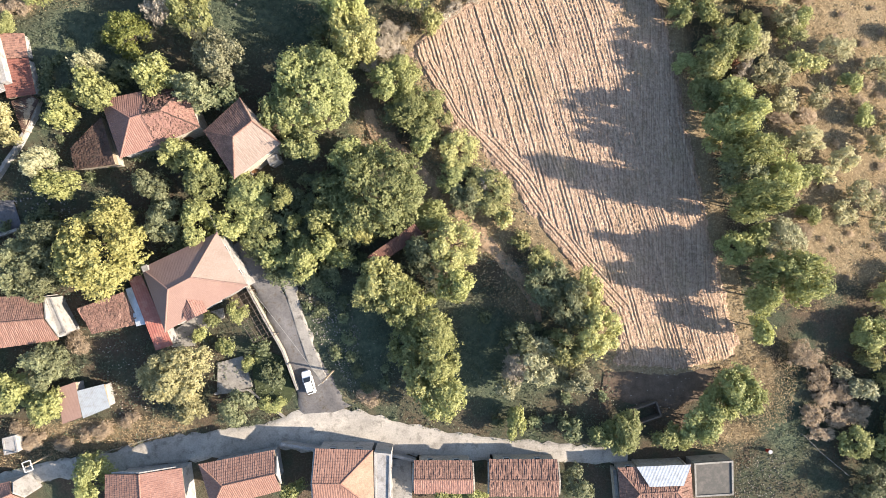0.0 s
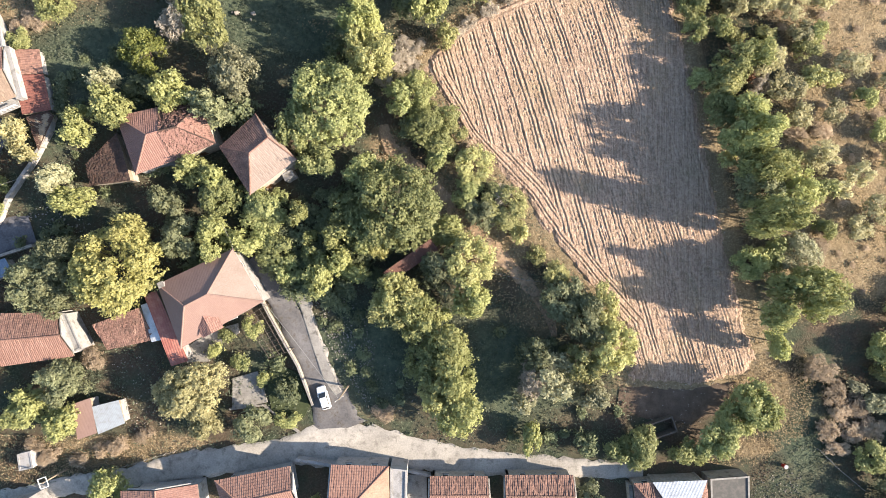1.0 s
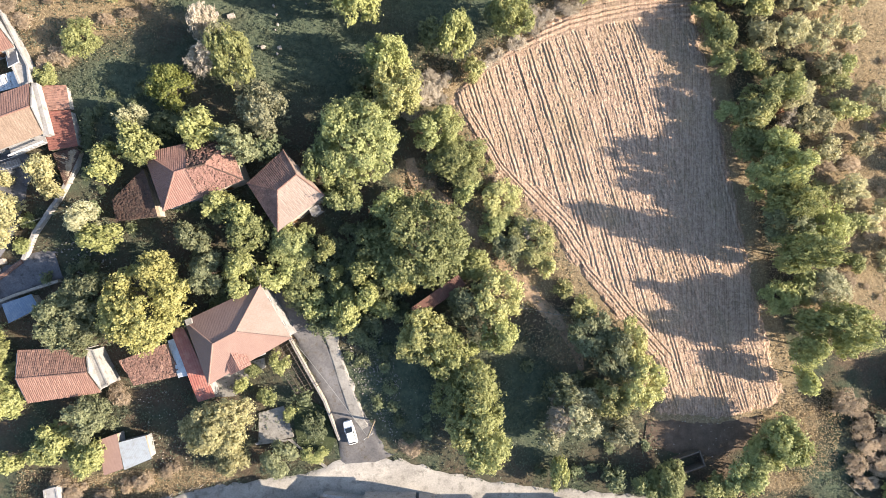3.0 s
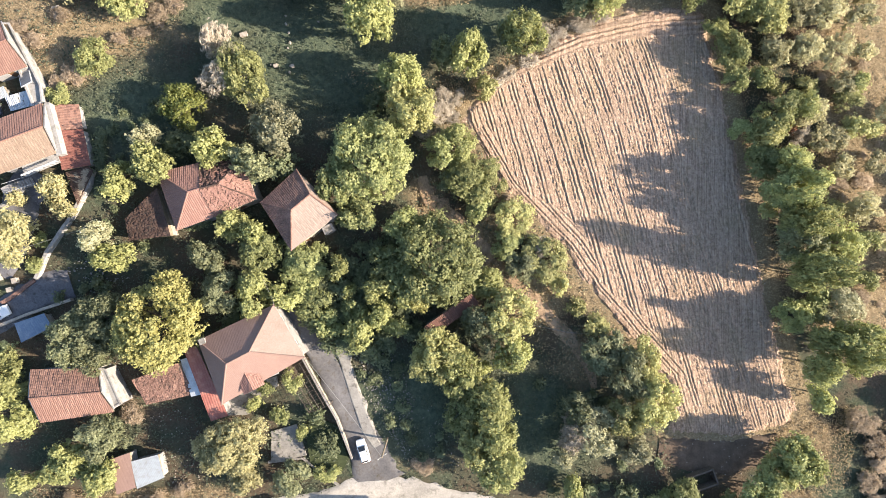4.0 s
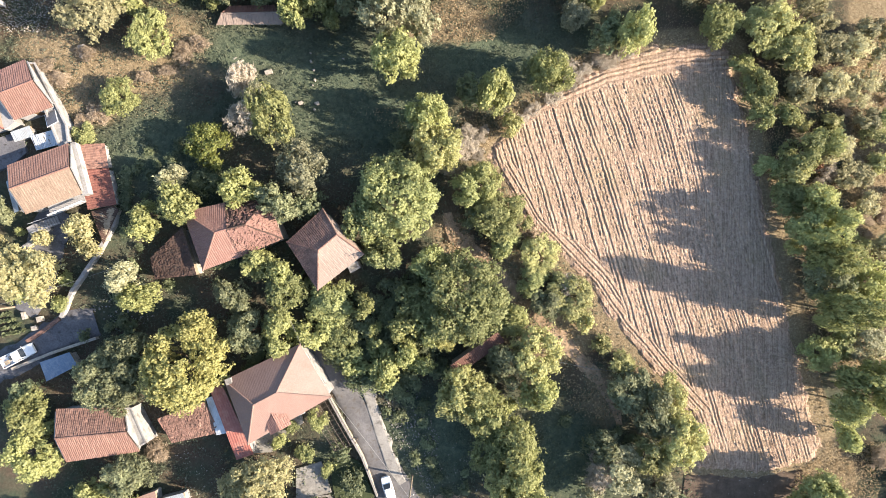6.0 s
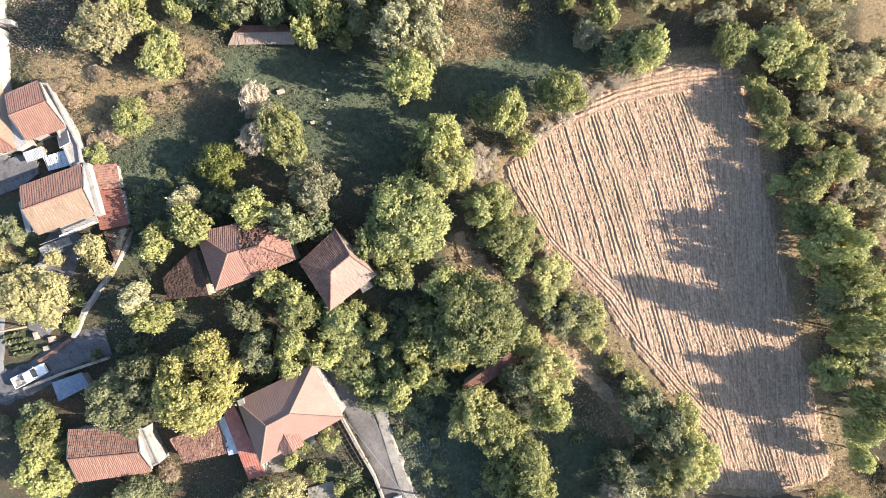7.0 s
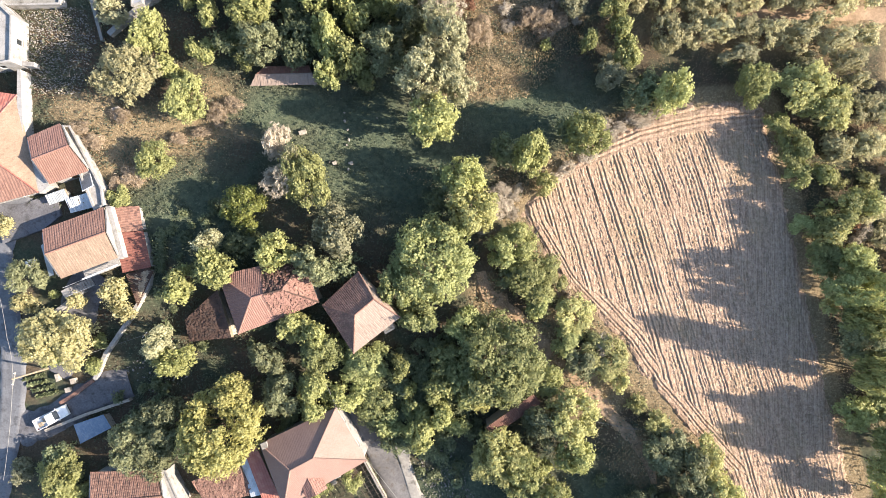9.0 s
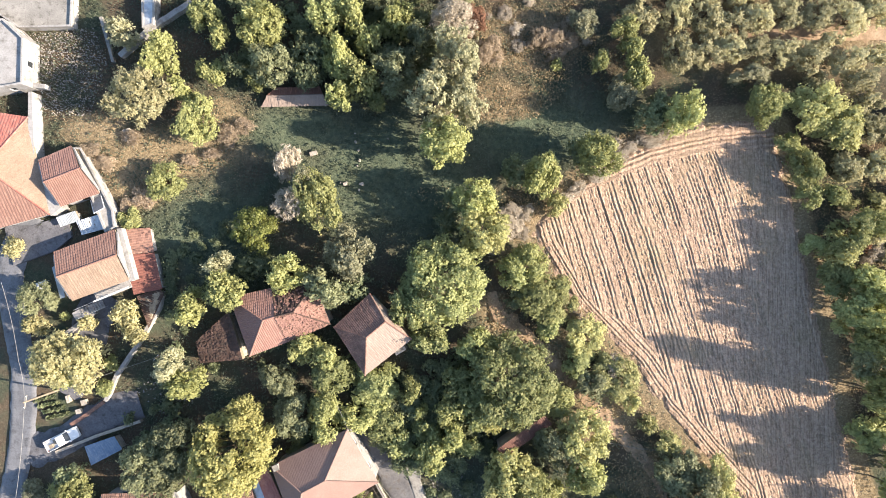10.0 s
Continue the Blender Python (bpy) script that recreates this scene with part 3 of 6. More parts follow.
def ridge_cap(a, b, material, parent):
    """A row of half-round cap tiles along a ridge or hip."""
    a, b = Vector(a), Vector(b)
    bm = bmesh.new()
    n = max(1, int((b - a).length / 0.4))
    d = (b - a).normalized()
    side = d.cross(Vector((0, 0, 1))).normalized()
    up = side.cross(d).normalized()
    rings = []
    for i in range(2 * n):
        t, r = ((i + 1) // 2) / n, (0.13 if i % 2 == 0 else 0.1)
        p = a.lerp(b, t)
        rings.append([bm.verts.new(p + side * r * math.cos(q) + up * (r * math.sin(q) + 0.03)) for q in (-0.6, 0.3, 1.1, 2.04, 2.84, 3.74)])
    for u, w in zip(rings, rings[1:]):
        for i in range(6):
            bm.faces.new((u[i], u[(i + 1) % 6], w[(i + 1) % 6], w[i]))
    bm.faces.new(rings[0][::-1]), bm.faces.new(rings[-1])
    return part("ridge_cap", bm, material, parent)


def wall_panel(name, a, b, z0, z1, material, parent, openings=(), thick=0.3):
    """An upright wall from a to b (outer face), with openings (from, to, bottom, top) that go through it."""
    a, b = Vector((*a, 0)), Vector((*b, 0))
    d = (b - a).normalized()
    inward = Vector((-d.y, d.x, 0))
    m = Matrix(((d.x, inward.x, 0, a.x), (d.y, inward.y, 0, a.y), (0, 0, 1, 0), (0, 0, 0, 1)))
    L = (b - a).length
    xs = sorted({0.0, L, *[o[0] for o in openings], *[o[1] for o in openings]})
    zs = sorted({z0, z1, *[o[2] for o in openings], *[o[3] for o in openings]})
    bm = bmesh.new()
    for i in range(len(xs) - 1):
        for k in range(len(zs) - 1):
            cx, cz = (xs[i] + xs[i + 1]) / 2, (zs[k] + zs[k + 1]) / 2
            if not any(o[0] < cx < o[1] and o[2] < cz < o[3] for o in openings):
                box(bm, (xs[i], 0, zs[k]), (xs[i + 1], thick, zs[k + 1]), m)
    bmesh.ops.remove_doubles(bm, verts=bm.verts, dist=0.0005)
    ob = part(name, bm, material, parent)
    return ob, m


def window_part(m, o, parent, door=False):
    """A framed window (or a plank door) set into an opening."""
    bm = bmesh.new()
    w = 0.07
    for lo, hi in (((o[0], 0.08, o[2]), (o[0] + w, 0.16, o[3])), ((o[1] - w, 0.08, o[2]), (o[1], 0.16, o[3])),
                   ((o[0] + w, 0.08, o[3] - w), (o[1] - w, 0.16, o[3])), ((o[0] + w, 0.08, o[2]), (o[1] - w, 0.16, o[2] + w))):
        box(bm, lo, hi, m)
    win = part("door" if door else "window", bm, MAT["brown_wood"] if door else MAT["plastic_white"], parent)
    bm = bmesh.new()
    box(bm, (o[0] + w, 0.1, o[2] + w), (o[1] - w, 0.13, o[3] - w), m)
    part("door_leaf" if door else "pane", bm, MAT["brown_wood"] if door else MAT["glass"], win)
    if not door:
        bm = bmesh.new()
        box(bm, (o[0] - 0.08, -0.08, o[2] - 0.06), (o[1] + 0.08, 0.08, o[2] - 0.003), m)
        part("sill", bm, MAT["concrete"], win)


def shrink(corners, d):
    """A ring of corners moved inwards by d on each side."""
    n = len(corners)
    out = []
    for i in range(n):
        p, a, b = Vector(corners[i]), Vector(corners[i - 1]), Vector(corners[(i + 1) % n])
        u, w = (p - a).normalized(), (b - p).normalized()
        n1, n2 = Vector((-u.y, u.x)), Vector((-w.y, w.x))
        k = (n1 + n2)
        out.append(tuple(p + k * (d / max(0.3, 0.5 * k.dot(k)))))
    return out


def ring(corners):
    """The corners anticlockwise."""
    s = sum(a[0] * b[1] - b[0] * a[1] for a, b in zip(corners, corners[1:] + corners[:1]))
    return list(corners) if s > 0 else list(corners)[::-1]


def walls_of(parent, corners, z0, z1, material, windows=True, over=0.35):
    cs = shrink(ring(corners), over)
    n = len(cs)
    for i in range(n):
        a, b = cs[i], cs[(i + 1) % n]
        L = (Vector(b) - Vector(a)).length
        ops = []
        H = z1 - z0
        if windows and L > 3 and H > 2.2:
            cnt = int(L // 3.2)
            for k in range(cnt):
                c = L * (k + 0.5) / cnt
                if i == 0 and k == 0:
                    ops.append((c - 0.5, c + 0.5, z0 + 0.35, z0 + 2.35))
                else:
                    ops.append((c - 0.45, c + 0.45, z1 - 1.75, z1 - 0.55))
        ob, m = wall_panel("wall", a, b, z0, z1, material, parent, ops)
        for k, o in enumerate(ops):
            window_part(m, o, parent, door=(i == 0 and k == 0))


def slab(name, corners, z0, z1, material, parent=None, label="", bevel=0.0):
    cs = ring(corners)
    bm = bmesh.new()
    lo = [bm.verts.new((*c, z0)) for c in cs]
    hi = [bm.verts.new((*c, z1)) for c in cs]
    bm.faces.new(lo[::-1])
    bm.faces.new(hi)
    for i in range(len(cs)):
        j = (i + 1) % len(cs)
        bm.faces.new((lo[i], lo[j], hi[j], hi[i]))
    if bevel:
        bmesh.ops.bevel(bm, geom=list(bm.edges), offset=bevel, segments=1, affect="EDGES")
    return part(name, bm, material, parent, label)


def centre(corners):
    return sum(c[0] for c in corners) / len(corners), sum(c[1] for c in corners) / len(corners)


def house(corners, eave, rise, insets, label, roof=("tile",) * 4, wall="white", name="house", category="house", windows=True,
          over=0.35, ridge=True, rib=0.26, wear=0.02, amp=0.03):
    """A house with a hipped or gabled tiled roof. corners: the eave's corners, the ridge running along sides 0-1 and 2-3.
    insets: how far the ridge's ends stand in from sides 3-0 and 1-2 (0: a gable)."""
    cx, cy = centre(corners)
    base = min(gz(*c) for c in corners) - 0.3
    ob = thing(name, cx, cy, base, 0, label, category)
    loc = [(c[0] - cx, c[1] - cy) for c in corners]
    top = eave - base
    c = [Vector((*p, top)) for p in loc]
    m0, m1 = (c[3] + c[0]) / 2, (c[1] + c[2]) / 2
    d = (m1 - m0).normalized()
    R0, R1 = m0 + d * insets[0] + Vector((0, 0, rise)), m1 - d * insets[1] + Vector((0, 0, rise))
    slope("roof_slope", c[0], c[1], R1, R0, MAT[roof[0]], ob, rib, amp, wear=wear)
    slope("roof_slope", c[2], c[3], R0, R1, MAT[roof[2]], ob, rib, amp, wear=wear)
    cap = MAT[roof[0]]
    if insets[1] > 0.1:
        slope("roof_slope", c[1], c[2], R1, R1, MAT[roof[1]], ob, rib, amp, wear=wear)
        ridge_cap(c[1], R1, cap, ob), ridge_cap(c[2], R1, cap, ob)
    else:
        gable_wall(ob, loc[1], loc[2], R1, top, MAT[wall], over)
    if insets[0] > 0.1:
        slope("roof_slope", c[3], c[0], R0, R0, MAT[roof[3]], ob, rib, amp, wear=wear)
        ridge_cap(c[3], R0, cap, ob), ridge_cap(c[0], R0, cap, ob)
    else:
        gable_wall(ob, loc[3], loc[0], R0, top, MAT[wall], over)
    if ridge:
        ridge_cap(R0, R1, cap, ob)
    slab("eave_board", shrink(ring(loc), 0.05), top - 0.16, top - 0.02, MAT["wood"], ob)
    walls_of(ob, loc, 0, top - 0.17, MAT[wall], windows, over)
    return ob


def gable_wall(parent, a, b, apex, top, material, over):
    d = (Vector(b) - Vector(a)).normalized()
    n = Vector((-d.y, d.x, 0)) * 0.15
    a3 = Vector((*a, top)) + Vector((*(d * over), 0))
    b3 = Vector((*b, top)) - Vector((*(d * over), 0))
    ap = Vector(apex) - Vector((0, 0, 0.12))
    bm = bmesh.new()
    t = [bm.verts.new(p + s * n) for s in (0.3, 1.6) for p in (a3, b3, ap)]
    bm.faces.new(t[:3])
    bm.faces.new(t[3:][::-1])
    for i in range(3):
        j = (i + 1) % 3
        bm.faces.new((t[i], t[j], t[3 + j], t[3 + i]))
    part("gable", bm, material, parent)


def lean_to(corners, low, high, label, roof="tile", wall="white", name="shed", category="shed", rib=0.26, amp=0.05, wear=0.02, windows=False,
            course=0.42):
    """A single-pitch roof: corners 0-1 are the low eave, 2-3 the high side."""
    cx, cy = centre(corners)
    base = min(gz(*c) for c in corners) - 0.3
    ob = thing(name, cx, cy, base, 0, label, category)
    loc = [(c[0] - cx, c[1] - cy) for c in corners]
    l, h = low - base, high - base
    slope("roof_slope", (*loc[0], l), (*loc[1], l), (*loc[2], h), (*loc[3], h), MAT[roof], ob, rib, amp, course, wear)
    walls_of(ob, loc, 0, l - 0.12, MAT[wall], windows, 0.2)
    bm = bmesh.new()   # the deck under the covering, which also closes the sides
    pts = shrink(ring(loc), 0.06)
    zs = []
    for p in pts:
        k = min(range(4), key=lambda q: (loc[q][0] - p[0]) ** 2 + (loc[q][1] - p[1]) ** 2)
        zs.append((l if k < 2 else h) - 0.03)
    lo = [bm.verts.new((*p, l - 0.12)) for p in pts]
    hi = [bm.verts.new((*p, max(l - 0.08, z))) for p, z in zip(pts, zs)]
    bm.faces.new(lo[::-1]), bm.faces.new(hi)
    for i in range(4):
        j = (i + 1) % 4
        bm.faces.new((lo[i], lo[j], hi[j], hi[i]))
    part("roof_deck", bm, MAT["wood"], ob)
    return ob


def flat_house(corners, top, label, wall="white", roof="concrete", name="house", category="house", parapet=0.35, windows=True):
    cx, cy = centre(corners)
    base = min(gz(*c) for c in corners) - 0.3
    ob = thing(name, cx, cy, base, 0, label, category)
    loc = ring([(c[0] - cx, c[1] - cy) for c in corners])
    walls_of(ob, loc, 0, top - base - 0.2, MAT[wall], windows, 0.02)
    slab("roof_slab", loc, top - base - 0.2, top - base, MAT[roof], ob)
    if parapet:
        inner = shrink(loc, 0.25)
        for i in range(len(loc)):
            j = (i + 1) % len(loc)
            slab("parapet", [loc[i], loc[j], inner[j], inner[i]], top - base, top - base + parapet, MAT[wall], ob)
    return ob


def garden_wall(pts, high, thick, material, label, category="wall", cap=None, name="garden_wall"):
    """A free-standing wall along a bent line, stepping with the ground, with capping pieces."""
    ob = thing(name, pts[0][0], pts[0][1], gz(*pts[0]), 0, label, category)
    org = Vector((pts[0][0], pts[0][1], gz(*pts[0])))
    for a, b in zip(pts, pts[1:]):
        a, b = Vector(a), Vector(b)
        L = (b - a).length
        n = max(1, round(L / 2.5))
        for i in range(n):
            p, q = a.lerp(b, i / n), a.lerp(b, (i + 1) / n)
            d = (q - p).normalized()
            w = Vector((-d.y, d.x)) * thick / 2
            z = min(gz(*p), gz(*q))
            c4 = [tuple(v - org.xy) for v in (p - w, q - w, q + w, p + w)]
            slab("wall_section", c4, z - 0.4 - org.z, z + high - org.z, MAT[material], ob)
            if cap:
                w2 = w * 1.25
                c4 = [tuple(v - org.xy) for v in (p - w2, q - w2, q + w2, p + w2)]
                slab("coping", c4, z + high - org.z, z + high + 0.08 - org.z, MAT[cap], ob)
    return ob


# ---- the village: houses among the gardens ----
H = house([(-42.31, -2.69), (-31.69, 2.30), (-27.41, -5.07), (-38.98, -11.65)], 6.2, 2.5, (3.6, 5.4),
          "white two-storey house with a smooth terracotta hipped roof and dormer", ("tile_smooth", "tile_pale", "tile_smooth", "tile_smooth"), rib=0.22, amp=0.006, wear=0.003)
# pale tile on the two sunward slopes paints them lit, old tile the rest
H = house([(-33.40, 16.50), (-28.42, 21.08), (-22.66, 14.76), (-29.13, 9.79)], 6.5, 2.0, (3.4, 0.7), "small stone house with a weathered clay-tile hipped roof",
          ("tile_old", "tile_pale", "tile_pale", "tile_old"), "stone", wear=0.03)
H = house([(-47.64, 20.68), (-41.85, 21.98), (-39.84, 14.47), (-44.93, 12.62)], 6.8, 2.2, (4.0, 0), "white village house with a clay-tile hipped roof among trees")
H = house([(-41.85, 21.98), (-35.98, 22.43), (-33.81, 16.95), (-39.84, 14.47)], 6.8, 2.2, (0, 3.6), "older house wing with broken and patched clay tiles",
          ("tile_dark", "tile_old", "tile_old", "tile_old"), "stone", wear=0.11)
lean_to([(-52.59, 11.30), (-53.23, 14.35), (-48.26, 18.68), (-46.25, 11.94)], 4.6, 5.6, "derelict outbuilding with a blackened tile roof", "tile_dark", "stone", wear=0.045)
H = house([(-66.43, -6.88), (-57.06, -6.65), (-54.59, -12.90), (-65.00, -14.40)], 5.0, 1.4, (0, 0), "long low house with a clay-tile gable roof", ("tile_old", "tile_new", "tile_new", "tile"), wear=0.03)
flat_house([(-57.18, -6.74), (-56.05, -6.91), (-53.88, -11.91), (-55.10, -12.55)], 4.4, "white-rendered flat annex beside the gable roof", "white", "white", parapet=0.1, windows=False)
lean_to([(-50.89, -12.31), (-43.96, -10.85), (-45.83, -6.12), (-52.52, -8.56)], 3.2, 4.2, "low shed with a jumble of broken clay tiles", "tile_old", "white", wear=0.09)
lean_to([(-44.41, -11.19), (-42.94, -10.86), (-44.74, -5.47), (-45.80, -5.80)], 3.4, 3.7, "narrow lean-to roofed with zinc sheet", "grey_sheet", "white", rib=0.2, amp=0.012, wear=0.0)
lean_to([(-41.47, -14.66), (-38.96, -13.85), (-43.25, -3.64), (-45.03, -4.29)], 3.6, 4.4, "lean-to with a red metal sheet roof against the house", "red_sheet", "white", rib=0.3, amp=0.03, wear=0.0)
lean_to([(-55.69, -25.62), (-52.89, -24.63), (-53.55, -19.36), (-56.35, -20.35)], 2.4, 2.9, "low garden shed with pink clay sheets", "tile_smooth", "white", rib=0.3, amp=0.008, wear=0.004)
lean_to([(-52.76, -24.85), (-48.80, -23.20), (-49.54, -19.73), (-53.51, -20.73)], 2.3, 2.7, "shed roofed with white corrugated sheet", "white_sheet", "white", rib=0.2, amp=0.012, wear=0.0)
lean_to([(-9.41, -2.35), (-2.92, 2.19), (-4.05, 3.65), (-10.87, -1.14)], 3.8, 4.6, "narrow brick-red tiled shed hidden under trees", "tile_half_shade", "stone")
H = house([(-44.01, 47.54), (-34.36, 47.71), (-35.63, 50.38), (-41.99, 50.26)], 4.0, 0.8, (0, 0), "small tiled field hut at the edge of the thicket", ("tile_pale", "tile", "tile", "tile"), "stone", windows=False, wear=0.04)

# south side of the road
H = house([(-37.03, -31.02), (-36.07, -39.20), (-47.94, -40.00), (-47.94, -31.98)], 5.2, 1.3, (0, 0), "white house with a worn clay-tile gable roof on the road", ("tile", "tile_new", "tile_new", "tile"), over=0.9)
H = house([(-34.63, -30.54), (-23.89, -28.46), (-22.93, -34.23), (-32.71, -36.79)], 5.2, 1.6, (3.0, 0), "white house with a bright clay-tile roof on the road", ("tile_new",) * 4, over=0.9)
H = house([(-18.16, -28.36), (-9.96, -28.60), (-9.80, -36.88), (-18.32, -37.20)], 5.0, 1.7, (0, 4.4), "white house with orange ribbed tiles, sunward hip painted pale as lit", ("tile_new", "cream", "tile_new", "tile_new"), rib=0.34)
flat_house([(-9.85, -28.98), (-7.43, -29.22), (-7.59, -37.86), (-9.69, -37.86)], 4.6, "white flat-roofed annex beside the orange roof", "white", "white", parapet=0.2)
H = house([(-4.17, -30.60), (4.17, -30.60), (4.42, -35.43), (-4.17, -35.43)], 3.4, 1.0, (0, 0), "small roadside house with a clay-tile gable roof", ("tile_old", "tile", "tile", "tile"), "stone", wear=0.04)
H = house([(6.71, -30.44), (16.53, -30.44), (16.77, -35.92), (6.71, -35.84)], 3.4, 1.0, (0, 0), "small roadside house with ragged old clay tiles", ("tile_old",) * 4, "stone", wear=0.07)
H = house([(25.29, -31.67), (35.84, -31.18), (36.33, -37.97), (25.86, -38.54)], 3.4, 1.2, (2.6, 2.6), "half-ruined house with old tiles patched with zinc sheet", ("tile_old",) * 4, "stone", wear=0.07)
lean_to([(35.88, -31.16), (27.99, -31.49), (29.45, -33.93), (34.34, -33.77)], 3.56, 4.75, "zinc sheets laid over the old tiles", "grey_sheet", "stone", rib=0.2, amp=0.012, wear=0.0, name="sheet_patch", category="roof sheet")
flat_house([(36.50, -31.15), (42.17, -30.74), (42.25, -35.76), (36.66, -36.09)], 3.0, "flat dark-felted shed with a pale parapet", "concrete", "dark_sheet", parapet=0.15, windows=False, name="shed", category="shed")

H = house([(-68.29, -34.79), (-61.83, -33.17), (-59.73, -35.76), (-65.70, -39.63)], 4.6, 1.3, (2.2, 0), "small white house with brown tiles at the road bend", ("tile", "tile_old", "tile", "tile"))
flat_house([(-64.84, -27.85), (-62.84, -27.35), (-62.43, -29.84), (-64.51, -30.34)], 2.0, "small whitewashed store beside the grass bank", "white", "white", parapet=0.1, windows=False, name="shed", category="shed")

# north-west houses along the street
# the south slope is cream to look sunlit
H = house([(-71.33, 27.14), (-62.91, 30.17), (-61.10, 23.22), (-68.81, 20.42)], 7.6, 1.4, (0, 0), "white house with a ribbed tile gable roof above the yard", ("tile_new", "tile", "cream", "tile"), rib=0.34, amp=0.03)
lean_to([(-57.45, 21.87), (-58.53, 27.00), (-62.26, 26.58), (-61.15, 21.11)], 5.6, 6.2, "lean-to with red ribbed tiles beside the white house", "tile_red", "white", rib=0.34)
lean_to([(-58.54, 27.04), (-59.06, 30.43), (-62.99, 30.22), (-62.27, 26.62)], 5.66, 6.28, "lean-to with faded disordered clay tiles beside the white house", "tile_new", "white", rib=0.3, wear=0.07)
lean_to([(-70.87, 20.70), (-72.01, 24.98), (-71.08, 25.52), (-70.02, 20.93)], 6.9, 7.2, "narrow pale blue awning along the house side", "white_sheet", "white", rib=0.2, amp=0.012, wear=0.0, name="awning", category="awning")
lean_to([(-59.67, 16.29), (-57.43, 21.18), (-58.06, 21.82), (-61.08, 20.89)], 5.0, 5.5, "low outhouse with blackened tiles by the boundary wall", "tile_dark", "stone", wear=0.06)
H = house([(-73.22, 39.69), (-68.75, 41.58), (-64.86, 35.09), (-70.17, 33.28)], 7.8, 1.3, (0, 0), "white terrace house with an orange gable roof", ("tile", "tile_new", "tile_new", "tile"))
flat_house([(-69.33, 41.48), (-67.92, 41.47), (-63.59, 32.86), (-63.29, 30.36), (-64.70, 29.75)], 6.6, "whitewashed side terrace with a low parapet", "white", "white", parapet=0.4, windows=False)
H = house([(-82.43, 46.82), (-74.87, 45.61), (-72.01, 32.24), (-81.76, 29.67)], 7.4, 2.0, (4.5, 6.0), "large house with a red sheet hipped roof, sunward hip tinted cream as lit", ("red_sheet", "cream", "tile_new", "tile"), rib=0.4)
flat_house([(-74.78, 49.06), (-74.31, 49.06), (-73.92, 38.10), (-74.91, 39.80)], 7.5, "whitewashed passage wall beside the red sheet roof", "white", "white", parapet=0, windows=False)
flat_house([(-75.05, 39.61), (-73.90, 38.13), (-70.53, 33.16), (-71.92, 32.09)], 7.3, "whitewashed stepped passage roof between two houses", "white", "white", parapet=0, windows=False)
flat_house([(-83.29, 57.78), (-77.32, 58.65), (-74.58, 56.03), (-74.76, 49.77), (-83.33, 48.45)], 8.4, "white flat-roofed house at the street", "white", "white", parapet=0.4)
flat_house([(-83.90, 66.74), (-68.90, 66.63), (-69.25, 58.19), (-76.59, 58.08), (-80.02, 60.45)], 6.6, "pale concrete terrace roof above a rubble slope", "white", "concrete", parapet=0.3)
flat_house([(-59.79, 65.09), (-57.75, 65.08), (-58.10, 58.50), (-59.67, 58.04)], 6.4, "narrow white outbuilding with a flat roof", "white", "grey_sheet", parapet=0.15, windows=False)
lean_to([(-71.30, 30.58), (-68.56, 31.50), (-69.02, 32.83), (-71.68, 31.91)], 6.1, 6.5, "small porch roof of pale corrugated sheet", "white_sheet", "white", rib=0.2, amp=0.03, wear=0.03)
lean_to([(-68.57, 29.48), (-63.85, 30.70), (-64.39, 32.75), (-69.11, 31.36)], 5.7, 6.2, "patchwork lean-to of pale corrugated sheets", "grey_sheet", "white", rib=0.25, amp=0.04, wear=0.08)
flat_house([(-62.92, 30.25), (-62.22, 30.33), (-60.40, 23.28), (-61.25, 22.98)], 7.3, "narrow white side wall of the gable house", "white", "white", parapet=0, windows=False)

flat_house([(-25.50, 13.08), (-24.12, 13.80), (-23.64, 12.83), (-25.02, 12.02)], 3.6, "small pale concrete porch against the stone house", "white", "concrete", parapet=0.05, windows=False, name="porch", category="porch")

